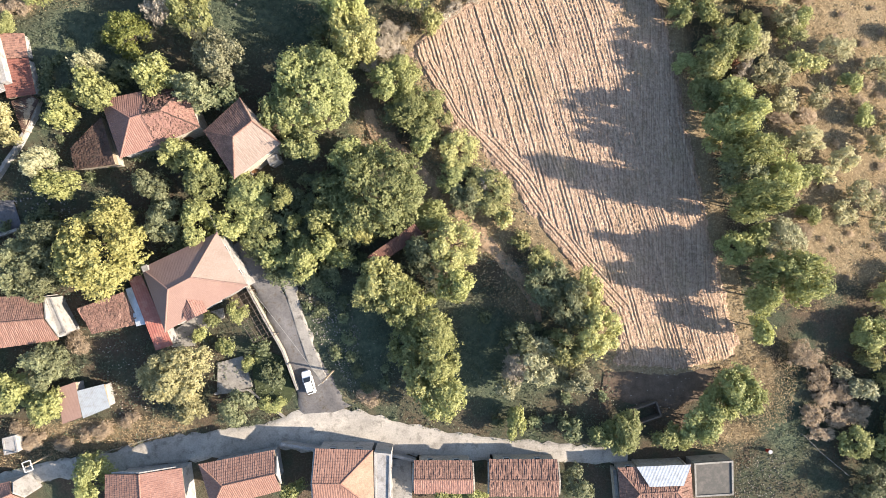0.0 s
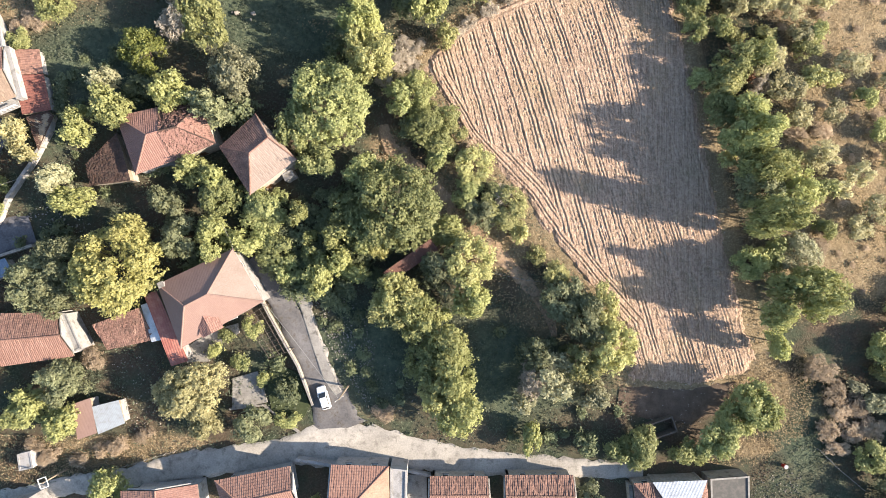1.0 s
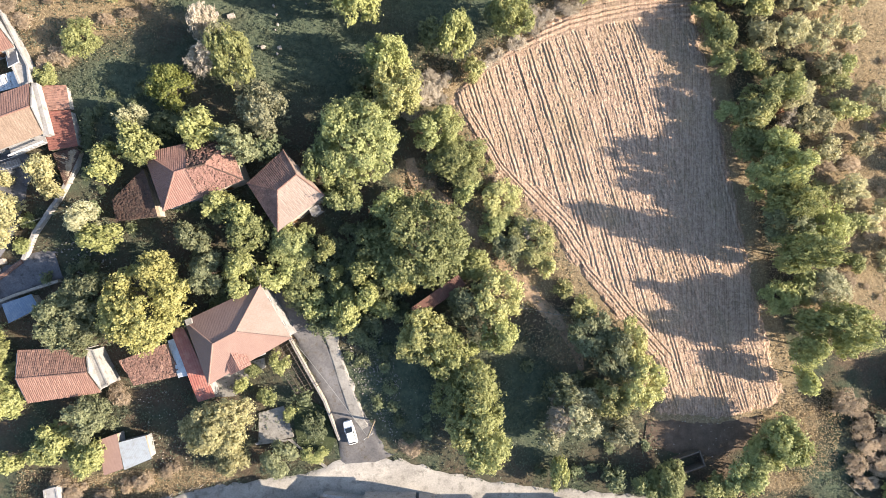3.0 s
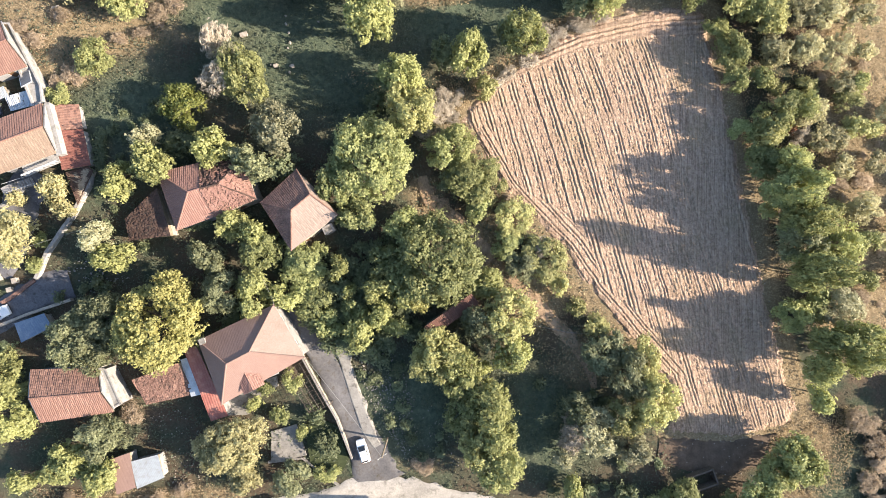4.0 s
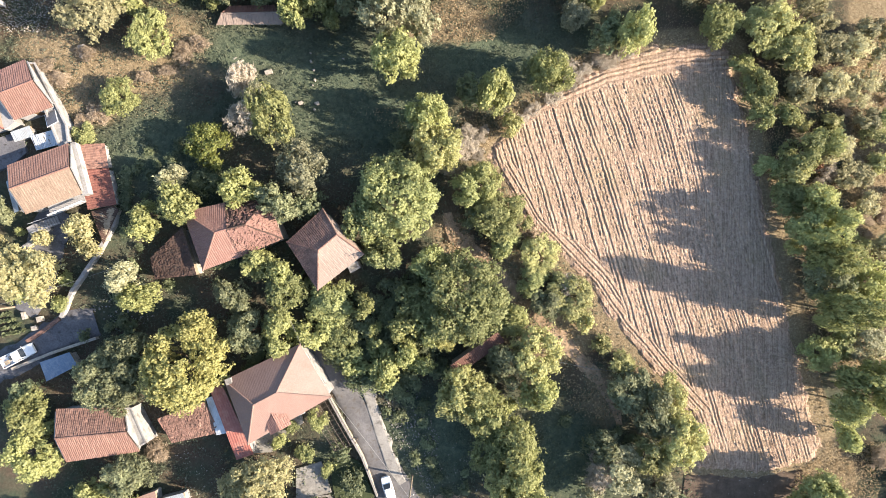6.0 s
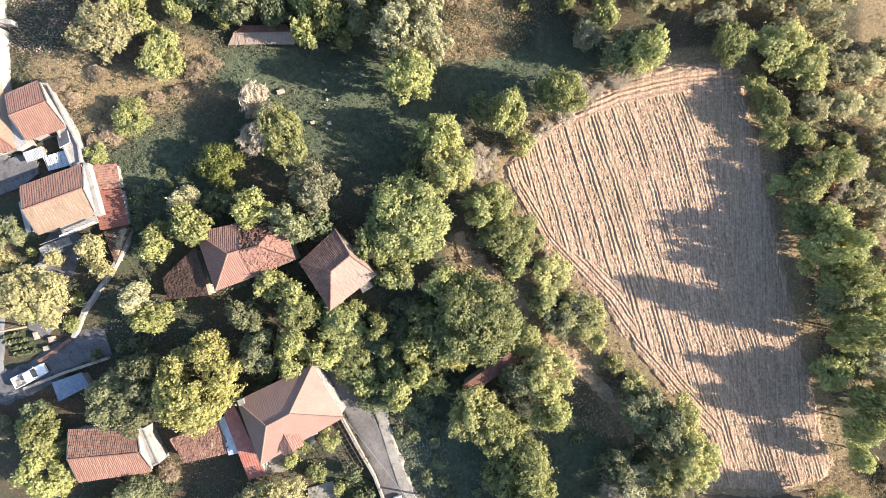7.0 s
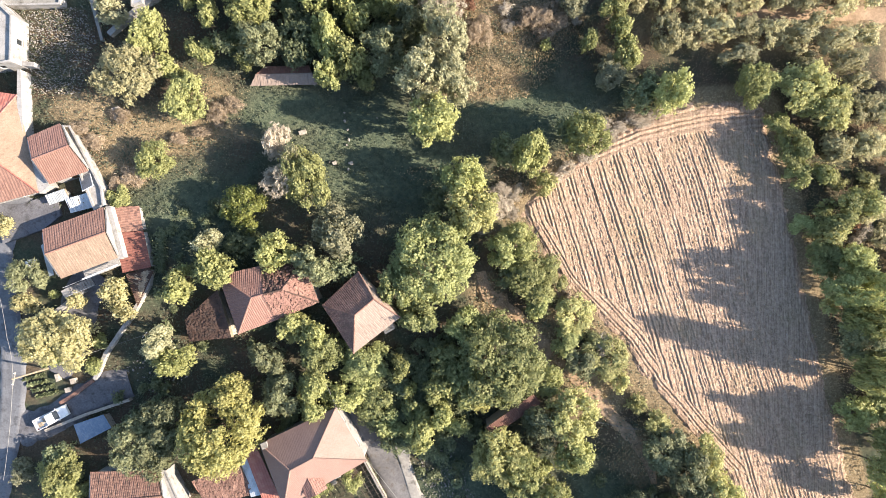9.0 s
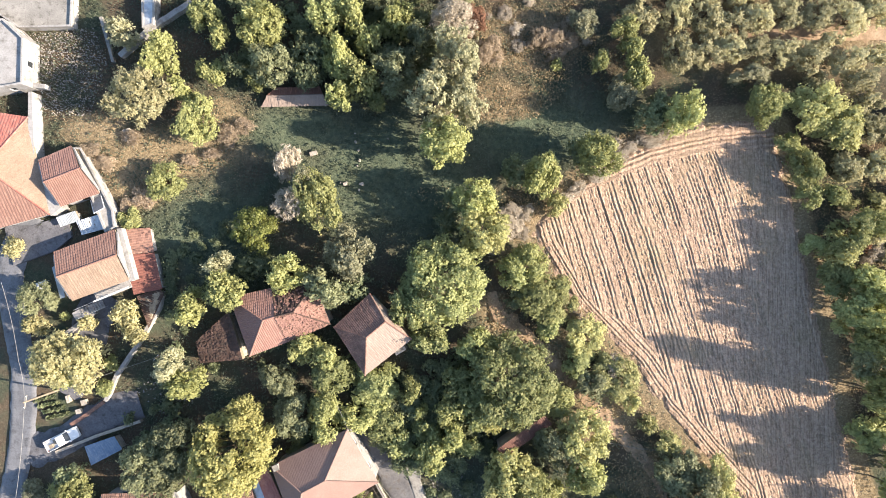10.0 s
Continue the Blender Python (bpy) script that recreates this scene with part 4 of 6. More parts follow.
# ---- trees ----
def crown_mesh(name, seed, radius, high, lobes, leaf, count, material, lobe_r=(0.6, 1.15), twigs=False):
    """A crown of separate leaves in ragged sprays on uneven lobes round a hollow middle; its outline has the given radius and height."""
    rnd = np.random.RandomState(seed)
    cen, rad = [], []
    while len(cen) < lobes:
        d = rnd.normal(size=3)
        d /= np.linalg.norm(d)
        if d[2] < -0.5:
            continue
        cen.append(d * rnd.uniform(0.56, 0.9))
        rad.append(min(0.42, rnd.uniform(*lobe_r) / radius + 0.05))
    cen, rad = np.array(cen), np.array(rad)
    tufts = max(50, count // 15)
    pick = rnd.choice(lobes, size=tufts * 4, p=rad ** 2 / np.sum(rad ** 2))
    d = rnd.normal(size=(tufts * 4, 3))
    d /= np.linalg.norm(d, axis=1)[:, None]
    q = cen[pick] + d * (rad[pick] * rnd.uniform(0.7, 1.1, tufts * 4))[:, None]
    away = np.linalg.norm(q[:, None, :] - cen[None], axis=2) / rad[None]
    seen = rnd.uniform(size=len(q)) < np.clip(0.55 + 1.1 * (q[:, 2] + 0.35), 0.25, 1.0)
    keep = (np.sum(away < 0.68, axis=1) == 0) & (q[:, 2] > -0.7) & seen
    q, qd = q[keep][:tufts], d[keep][:tufts]
    reach = np.percentile(np.hypot(q[:, 0], q[:, 1]), 96)
    q = q / reach * (radius - leaf) * np.array((1, 1, 0))[None] + np.stack((q[:, 0] * 0, q[:, 0] * 0, q[:, 2] / reach * high), axis=1)
    which = rnd.randint(0, len(q), count)
    spray = rnd.normal(size=(len(q), 3))
    spray /= np.linalg.norm(spray, axis=1)[:, None]
    size_t = rnd.uniform(0.6, 1.8, len(q)) * leaf * 1.7
    along = rnd.uniform(-1, 1, count) * size_t[which] * 1.5
    p = q[which] + spray[which] * along[:, None] + rnd.normal(size=(count, 3)) * (size_t[which] * 0.42)[:, None]
    nrm = qd[which] * 0.95 + rnd.normal(scale=0.5, size=p.shape) + np.array((0, 0, 0.55))
    nrm /= np.linalg.norm(nrm, axis=1)[:, None]
    t = np.cross(nrm, rnd.normal(size=nrm.shape))
    t /= np.linalg.norm(t, axis=1)[:, None]
    b = np.cross(nrm, t)
    s = leaf * rnd.uniform(0.5, 1.45, len(p))[:, None]
    if twigs:
        b, s = b * 0.16, s * 2.4
    v = np.concatenate((p - t * s - b * s * 0.5, p + t * s - b * s * 0.4, p + b * s * 0.95 + nrm * s * 0.15))
    n = len(p)
    me = bpy.data.meshes.new(name)
    me.from_pydata(v.tolist(), [], [(i, i + n, i + 2 * n) for i in range(n)])
    me.materials.append(material)
    return me, cen / reach * np.array((radius, radius, high))


def make_tree(kind, seed, radius, top, label, category, material, group, leaf=0.13, dense=900, bare=0.22, trunk_r=0.05, lobes=2.3, **kw):
    """One tree about its foot: trunk and limbs that reach into the lobes, and a crown from bare * top up to top."""
    ob = thing(kind, 0, 0, 0, 0, label, category, group)
    high = top * (1 - bare) * 0.62
    mid_z = top - high
    n_lobes = int(max(10, min(90, lobes * radius * radius)))
    me, cen = crown_mesh("crown", seed, radius, high, n_lobes, leaf, int(dense * radius * radius), MAT[material], **kw)
    crown = new("crown", me)
    crown.parent = ob
    crown.location = (0, 0, mid_z)
    bm = bmesh.new()
    fork = Vector((0.06 * radius, 0.04 * radius, max(0.25, top * bare)))
    girth = max(0.04, trunk_r * radius)

    def rim(c, r):
        return [bm.verts.new((c[0] + r * math.cos(q * 1.0472), c[1] + r * math.sin(q * 1.0472), c[2])) for q in range(6)]

    def skin(lower, upper):
        for q in range(6):
            bm.faces.new((lower[q], lower[(q + 1) % 6], upper[(q + 1) % 6], upper[q]))

    crotch, half, foot = rim(fork, girth * 0.6), rim(fork * 0.5, girth * 0.8), rim((0, 0, -0.3), girth * 1.15)
    skin(foot, half), skin(half, crotch)
    for c in cen[:8]:
        e = Vector(c) * 0.85 + Vector((0, 0, mid_z))
        mid = rim(fork.lerp(e, 0.5) + Vector((0, 0, -0.05 * radius)), girth * 0.32)
        skin(crotch, mid), skin(mid, rim(e, girth * 0.08))
    part("trunk", bm, MAT["bark"], ob)
    return ob


KINDS = {   # name, label, category, material, group, shape
    "walnut": ("walnut_tree", "broad walnut tree with clumped mid-green leaves", "tree", "walnut", "village trees", dict(leaf=0.14, bare=0.25)),
    "green": ("garden_tree", "rounded green garden tree with dense leaves", "tree", "walnut", "village trees", dict(leaf=0.14)),
    "lime": ("yellowing_tree", "garden tree with yellow-green autumn leaves", "tree", "lime", "village trees", dict(leaf=0.135)),
    "yellow": ("autumn_tree", "tree in full yellow autumn leaf", "tree", "yellow", "village trees", dict(leaf=0.14)),
    "straw": ("faded_autumn_tree", "garden tree with faded straw-yellow leaves", "tree", "straw_leaf", "village trees", dict(leaf=0.13)),
    "olive": ("olive_tree", "grey-green olive tree with an airy crown", "tree", "olive", "olive trees", dict(leaf=0.115, dense=760, lobe_r=(0.4, 0.8), lobes=3.0)),
    "sage": ("garden_olive", "grey-green garden tree with a dense rounded crown", "tree", "sage", "village trees", dict(leaf=0.12, dense=950, lobe_r=(0.45, 0.85))),
    "pale": ("pale_autumn_tree", "ragged tree with pale yellow-green leaves", "tree", "pale", "village trees", dict(leaf=0.12, dense=950, lobe_r=(0.45, 0.85))),
    "dark": ("dark_shrub", "dark green shrub growing close to the ground", "shrub", "dark", "shrubs", dict(leaf=0.16, dense=430, bare=0.1)),
    "hedge": ("hedgerow_tree", "ragged hedgerow tree with mixed green leaves", "tree", "hedge", "hedgerow", dict(leaf=0.13, dense=850, bare=0.15, lobe_r=(0.5, 0.95))),
    "dry": ("dry_bush", "dry leafless bush of pale tangled twigs", "bush", "dry", "dry bushes", dict(leaf=0.115, dense=650, bare=0.08, twigs=True)),
    "bramble": ("bramble_bush", "low tangled bush of withered brown stems", "bush", "bramble", "dry bushes", dict(leaf=0.115, dense=700, bare=0.08, twigs=True)),
    "rust": ("rust_bush", "low red-brown withered autumn bush", "bush", "rust", "dry bushes", dict(leaf=0.15, dense=480, bare=0.08)),
    "citrus": ("citrus_tree", "compact citrus tree with dark glossy leaves", "tree", "citrus", "village trees", dict(leaf=0.13, dense=900, bare=0.15, lobe_r=(0.3, 0.5), lobes=5.0)),
}
CLASSES = ((0.8, 1.6), (1.3, 2.4), (1.9, 3.4), (2.6, 5.0), (3.3, 6.2), (4.3, 7.5), (5.8, 9.0))   # crown radius and height of the trees that are copied
LARGE = {"yellow": "large tree in full yellow autumn leaf", "lime": "tall garden tree with yellow-green autumn leaves", "sage": "large grey-green garden tree with a dense crown",
         "olive": "large grey-green olive tree with a domed crown", "green": "tall green garden tree with clumped leaves", "pale": "tall ragged tree with pale yellow-green leaves"}
PROTO = {}
tree_rnd = random.Random(11)


def plant(key, spots):
    """Trees of one kind; each spot is x, y, the crown's radius along x and along y, and the height of its top."""
    name, label, category, material, group, shape = KINDS[key]
    for x, y, rx, ry, top in spots:
        r = math.sqrt(rx * ry)
        size = min(range(len(CLASSES)), key=lambda i: abs(math.log(CLASSES[i][0] / r)))
        pr, ph = CLASSES[size]
        slot = (key, size, tree_rnd.randrange(2 if key in ("dark", "dry") else 3))
        m = Matrix.Translation((x, y, gz(x, y))) @ Matrix.Diagonal((rx / pr, ry / pr, top * tree_rnd.uniform(0.96, 1.04) / ph, 1)) @ Matrix.Rotation(tree_rnd.uniform(0, 6.28), 4, "Z")
        if slot in PROTO:
            copy_thing(PROTO[slot][0], m)
        else:
            text = LARGE.get(key, label) if size > 3 else label
            seed = sum(ord(ch) * (i + 3) for i, ch in enumerate(key)) + 31 * size + 7 * slot[2]
            PROTO[slot] = (make_tree(name, seed, pr, ph, text, category, material, group, **shape), m)


plant("walnut", [(-18.3, 22.6, 5.9, 6.0, 9.5), (-9.0, 8.4, 6.3, 6.6, 9.5)])
plant("green", [(-23.2, 18.6, 2.5, 3.2, 7.5), (-20.4, 15.0, 3.0, 2.6, 7.0), (-21.9, 23.6, 2.4, 2.4, 7.5)])
plant("olive", [(-58.8, 47.7, 4.2, 4.4, 8), (45.9, 30.1, 2.1, 1.8, 5), (44.9, 29.7, 2.5, 2.5, 5), (57.6, 29.3, 2.8, 2.2, 4), (49.5, 25.8, 2.1, 1.7, 3.5),
    (55.4, 22.9, 2.2, 1.7, 3.5), (50.5, 21.6, 1.8, 1.2, 3), (53.6, 15.8, 2.5, 2.2, 4), (59.5, 13, 2.2, 2.2, 4), (64.4, 15.3, 1.8, 1.8, 4),
    (55.2, 10.9, 2.5, 1.8, 4), (62.1, 8, 2.2, 2.2, 4), (58.5, 5.7, 2.2, 2.2, 4), (64.8, 4.7, 1.7, 2.2, 4), (64.4, 26.8, 2.2, 2.2, 4),
    (10.2, 60.1, 2.8, 2.4, 5), (15.7, 60.9, 2, 2.6, 5), (19.9, 60.8, 2.4, 2.6, 5)])
plant("olive", [(24.1, 59.8, 2.6, 2.9, 5), (15.8, 55.4, 2.3, 3.1, 5), (19.7, 55.8, 2.8, 2.9, 5), (23.3, 55.8, 2.4, 2.4, 5), (27.4, 60, 2.1, 2.4, 5),
    (31.4, 60.8, 2.4, 2.3, 5), (36.2, 60.6, 2.6, 2.4, 5), (40.4, 59.9, 2.6, 2.6, 5), (44.4, 60.5, 2.1, 2.3, 5), (26.5, 55.5, 2.4, 2.3, 5),
    (30.6, 55.1, 2.6, 2.4, 5), (34.7, 54.3, 2.4, 2.4, 5), (37.3, 56.2, 1.9, 1.9, 5), (40.3, 54.1, 2.8, 2.4, 5), (43.9, 54.6, 2.1, 2.1, 5),
    (41.9, 51, 2.4, 2.1, 5), (35.8, 51, 2.1, 1.6, 4), (43.4, 44.3, 2.9, 2.6, 5)])
plant("olive", [(40.2, 38.6, 2.4, 2.1, 5), (45, 39.1, 2.1, 2.4, 5), (40.5, 37.7, 2.3, 2, 4.5), (44.3, 38.6, 2, 2.3, 5), (49.2, 38.4, 2.4, 2.8, 5),
    (53.4, 38.6, 1.6, 1.5, 4), (49.9, 33.8, 2, 2.1, 4), (47.4, 26, 2.3, 2.1, 4), (50.2, 22.3, 2.3, 1.8, 4), (47.9, 43.8, 2.8, 2.5, 5),
    (52.4, 43.3, 2.1, 2.3, 5), (49.7, 47.2, 2.4, 1.8, 5), (53.8, 46.7, 2, 2, 5), (43, 47.6, 2.1, 1.8, 5), (52.7, 15.7, 2, 1.8, 4)])
plant("lime", [(-51.7, 44.7, 2.3, 3.8, 6), (-53.9, 49.6, 2, 1.9, 5), (-56.1, 53.4, 2.1, 3, 7), (-50, 52, 1.8, 2.3, 4), (-48.7, 56.6, 1.3, 2.2, 6),
    (-42.7, 57.9, 3.3, 2.9, 9), (-44.1, 50.6, 1.1, 1.1, 4), (-32.3, 53.2, 2, 3.5, 9), (-29.7, 50.2, 2.3, 3.1, 9), (-30.7, 59.2, 2.2, 2.2, 8),
    (-24.1, 58.6, 2.5, 2.3, 8), (-18, 42.1, 3.5, 3.4, 12), (-1.3, 54, 0.8, 0.9, 2), (4.4, 54.3, 1.3, 2.1, 5), (8, 58.3, 1.7, 2.2, 6),
    (8.5, 55.2, 1.8, 2.1, 6), (9.8, 52.1, 1.8, 2.4, 6), (28.4, 47.7, 2.4, 2.9, 7)])
plant("lime", [(-72.3, -6.9, 2.2, 2.1, 4), (-56.6, 36.7, 2.5, 2.8, 3.5), (-61.8, 31.8, 1.6, 1.6, 2.5), (-48.2, 21.7, 2.9, 2.9, 8.5), (-52.4, 20.4, 2, 2, 6),
    (-53.8, 18, 1.6, 1.5, 5), (-39.5, 23.8, 2.6, 2.8, 8.5), (-35.7, 34.1, 2.8, 4.7, 8), (-13.6, 34, 3.1, 2.8, 10), (-4.4, 37.6, 2.4, 3.5, 9.5),
    (3.3, 40.1, 2.6, 3.6, 10.5), (15.3, 45.9, 2.2, 3.5, 10), (-6, 24.8, 3.1, 2.8, 6), (-3.7, 20.4, 4.1, 3.8, 5), (-2.2, 5.1, 3.3, 2.2, 4),
    (1.9, -5.1, 2.9, 2.6, 8), (-2.1, -7.2, 1, 1.1, 4), (-5.9, -7.3, 3.4, 3.5, 8)])
plant("lime", [(-2.2, -11.5, 3.4, 3.2, 8), (-0.3, -15.3, 3.8, 3.2, 8), (-0.3, -20.8, 3.7, 3.4, 8), (-23.1, 7.3, 1.5, 1.8, 6), (-30.5, 3.3, 2.4, 1.8, 5),
    (-17.3, 4, 1.9, 2.4, 6), (-17.5, 0.6, 2.1, 2.1, 6), (-20.3, -1.8, 2.3, 2.9, 6), (-21.6, 4.1, 1.2, 1.1, 4), (-35.1, 3.3, 2.9, 3.6, 7),
    (-37.8, 13.4, 2.7, 2.4, 6), (-34.8, 12, 2.2, 2.1, 6), (-53.4, 9.1, 2.6, 2, 8), (-69.9, 10.6, 1.9, 3.1, 5), (-70.5, -7.3, 2.5, 3.2, 6),
    (-68.9, -9.2, 1.5, 1.9, 4), (-69.7, -13, 3.6, 3.8, 7), (-68.5, -15.3, 1.6, 1.5, 4)])
plant("lime", [(-58.5, -22.7, 2.5, 1.6, 4), (-64, -21.8, 2.4, 1.8, 4), (-69.1, -23, 2.4, 1.6, 4), (-30, -9.1, 1.5, 1.7, 3), (-29, -16.9, 1.2, 1.2, 1.5),
    (-35.9, -12.5, 1.2, 1.3, 2), (-62.4, -20.3, 2.3, 3.4, 5), (-57.6, -22.4, 2.6, 2.9, 5), (-51.3, -33.4, 3.4, 3.4, 6), (-25.3, -23, 2, 1.3, 2),
    (-21.7, -35.4, 2.1, 1.8, 5), (0.7, -35.8, 2.3, 2, 3.5), (4.8, -36.6, 2.2, 1.3, 3.5), (10.8, -25.7, 1.4, 2.5, 4), (32.7, -27.3, 2.2, 2.2, 3.5),
    (36.3, -27.8, 2, 1.8, 3), (39.7, -22.7, 2.6, 2.8, 6.5), (43.8, -21.5, 1.9, 2.7, 8)])
plant("lime", [(61.1, -28.6, 2.2, 2.8, 4), (63, -12.8, 3, 2.5, 5), (32.1, 42.3, 1.3, 2.2, 3), (33.8, 38.4, 2.1, 3.3, 5.5), (34.7, 34.5, 1.6, 2, 4),
    (38.2, 35, 1.5, 2.1, 5), (36, 27.3, 2, 1.7, 2.5), (27.4, 46.8, 1.9, 2.7, 7), (40.2, 28.8, 3.2, 3.2, 7), (43, 30.4, 2.7, 2.1, 7),
    (42.1, 22.1, 2.6, 2.7, 7.5), (41.7, 18.4, 2.8, 3.3, 11), (42.7, 13.7, 3.4, 2.8, 11), (47.8, 10.2, 2.7, 3.7, 9), (42.6, 6.8, 3.3, 2.7, 15),
    (42.6, 0.2, 2.3, 2.8, 5), (50, -3.9, 3.4, 4.2, 11.5), (45, -6.9, 1.9, 2.7, 11)])
plant("lime", [(45.9, -11.4, 1.6, 2.4, 6.5), (60.4, 24.4, 1.7, 1.7, 3), (62.6, 19.8, 1.7, 1.7, 3), (54, 4.9, 1.7, 1.7, 3), (53, 33.9, 1.8, 1.8, 3.5),
    (53.5, 10.8, 1.8, 2.1, 4)])
plant("pale", [(-61.6, 57, 2.5, 1.8, 5), (-16.8, 53.1, 3.5, 3.6, 13), (-19.5, 47, 3.9, 3.4, 13), (-15.1, 47.6, 1.8, 4, 12), (2.4, 60, 2.1, 2.4, 5),
    (7.8, 49.4, 2.4, 2.6, 5), (-77.1, -7.3, 2.1, 1.9, 3), (-48.8, 25.4, 1.9, 1.7, 8), (-37.7, 36.2, 1.7, 3.1, 7), (-31.1, 27, 3.7, 3.8, 8),
    (13.5, -16, 3.7, 3.4, 7), (19, -19, 2.9, 2.4, 6), (9.4, -20, 1.8, 2.3, 5), (-55.6, 11.5, 2.3, 2.2, 8), (59.6, -18.5, 1.9, 1.2, 1.6),
    (62.6, -20.9, 2.2, 2, 3), (49.5, 0.9, 3.6, 3.4, 5), (26.7, 51.9, 2.9, 1.8, 4)])
plant("green", [(-50.5, 58.9, 2.1, 2.4, 7), (-32.3, 48.3, 1.7, 1.9, 8), (-34.5, 59.3, 2.5, 2.3, 8), (-28.2, 56.4, 2, 2.3, 8), (-27.2, 48.5, 1.7, 1.7, 5),
    (-65.1, 11.4, 1.1, 1.1, 2), (-66.1, 8, 1.4, 1, 2), (-71.3, 18.1, 0.6, 0.6, 1.5), (-8.6, 24.1, 2.6, 2.4, 7), (-2.6, 15.8, 2.1, 2, 3.5),
    (1.2, 10.8, 2.6, 2.2, 3), (-13.6, 13.4, 2.7, 2.6, 6), (-5.1, -14.1, 3.2, 2.8, 6), (-27.8, 8.2, 3.7, 3.5, 5), (-26.4, 2, 2.9, 2.8, 4),
    (-16.6, 7.9, 2.9, 2.4, 5), (-13.6, 4.2, 2.4, 3.4, 6), (-15, -0.8, 2.3, 1.8, 4)])
plant("green", [(-24.5, -0.7, 2.3, 2.1, 4), (-20.9, 1.3, 2, 1.8, 4), (-28.1, 4.7, 2.1, 1.8, 4), (-33.9, 9.8, 3, 3.2, 6), (-31.9, -14.7, 1.1, 1.3, 1.8),
    (-34.3, -10.4, 1.2, 1.2, 1.5), (-32.5, -14.4, 1.1, 1.1, 1.5), (26.7, -26.7, 2.6, 3.5, 4.5), (23.6, -27.3, 2, 2.3, 3.5), (37.6, -25.2, 2.6, 3.1, 6),
    (41.9, -19.6, 2.9, 2.9, 8.5), (38.2, 22.5, 2.4, 2.8, 5), (40.1, 18.1, 2.3, 2.7, 7), (42.3, 14.8, 2.4, 2.3, 6), (43.3, 6.1, 2.4, 2.1, 8),
    (46.3, 1.1, 2.8, 2.6, 4), (46, -2.8, 2.2, 2, 10.5)])
plant("sage", [(-41.4, 52.3, 3.2, 3.2, 8), (-24.9, 52, 3.3, 3.7, 8), (-21.4, 55.6, 2.2, 3, 8), (-74, 21, 2.5, 2.8, 5), (-34.6, 21.8, 2.3, 3.6, 8),
    (3.6, 7.7, 2.5, 3, 3.5), (15.2, -5, 3.1, 3.8, 5), (18.1, -8, 3.1, 4.5, 6.5), (11.2, -13.2, 3.2, 2.4, 6), (-2.2, -0.9, 3.2, 3.7, 7),
    (-39.5, 3.7, 2.5, 3.7, 6), (-41.5, 8.8, 1.9, 3.2, 5), (-54.2, 0.5, 3.6, 4.2, 9), (-59.2, -2.3, 3.7, 4.4, 8), (-56.4, -4.3, 3.1, 2.8, 8),
    (-56.7, -16.6, 3.2, 3.5, 6), (-57.2, -16.5, 2.9, 2.9, 6), (-30.4, -23.2, 3, 2.6, 4)])
plant("sage", [(19.7, -34.3, 2.5, 2.8, 4), (63.9, -34.3, 3.6, 3, 5), (43.2, 11, 3.8, 3.2, 8)])
plant("dark", [(-46.5, 52.7, 1.7, 2, 5), (-36.9, 53.8, 3.3, 4.3, 7), (12.9, 47.1, 1.8, 2.8, 5), (-71.7, -4.4, 1.9, 1.9, 3), (-45, 25, 2.5, 2.1, 4),
    (-30.9, 21.8, 2.2, 2.2, 5), (-16.4, 34.1, 1.6, 2.1, 5), (-17.6, 31, 1.8, 1.8, 4), (-7, 38.3, 2.1, 2.9, 5), (1.3, 40.8, 1.6, 2.9, 5),
    (12, 45.8, 2.6, 2.4, 6), (-23.6, -3.7, 2.6, 2, 3), (-26.9, -14.3, 1.7, 1.3, 2), (-25.2, -18.7, 1.7, 2.3, 2.5), (13.5, -26.1, 1.3, 1.3, 2),
    (18.7, -26.6, 2.2, 1.7, 3), (-6.9, 20.1, 2, 1.7, 3)])
plant("dry", [(-16.7, 59.1, 3.7, 2.6, 10), (-39.2, 33.7, 2, 2.8, 7.5), (-39.7, 39.4, 1.7, 2.7, 6), (10.7, -17, 3.1, 3.1, 6), (44.2, 26, 2.1, 1.5, 4),
    (-8.5, 30.4, 2.2, 2, 1.4), (-6.3, 32.4, 1.7, 1.5, 1.2), (-8.6, 33, 1.7, 1.2, 1.2), (-11, 27.5, 1.3, 1.2, 1.2), (-6.6, 29.4, 1.2, 1, 1),
    (8.3, 41.7, 2.3, 2, 1.5), (7.1, 39.6, 1.3, 1.2, 1.2), (12.1, 43.1, 2.2, 1.5, 1.4), (14.9, 44.3, 1.7, 1.2, 1.2), (4.8, 37.9, 1.5, 1.2, 1.2),
    (1.8, 36.1, 1.3, 1, 1.2), (-0.1, 34.6, 1.2, 0.8, 1), (6.6, 10.2, 1.5, 1.6, 4.2)])
plant("rust", [(-13.5, 60.8, 1.6, 2.4, 3), (-15, 58, 1.1, 1, 2), (42.4, 27.1, 0.7, 0.7, 4)])
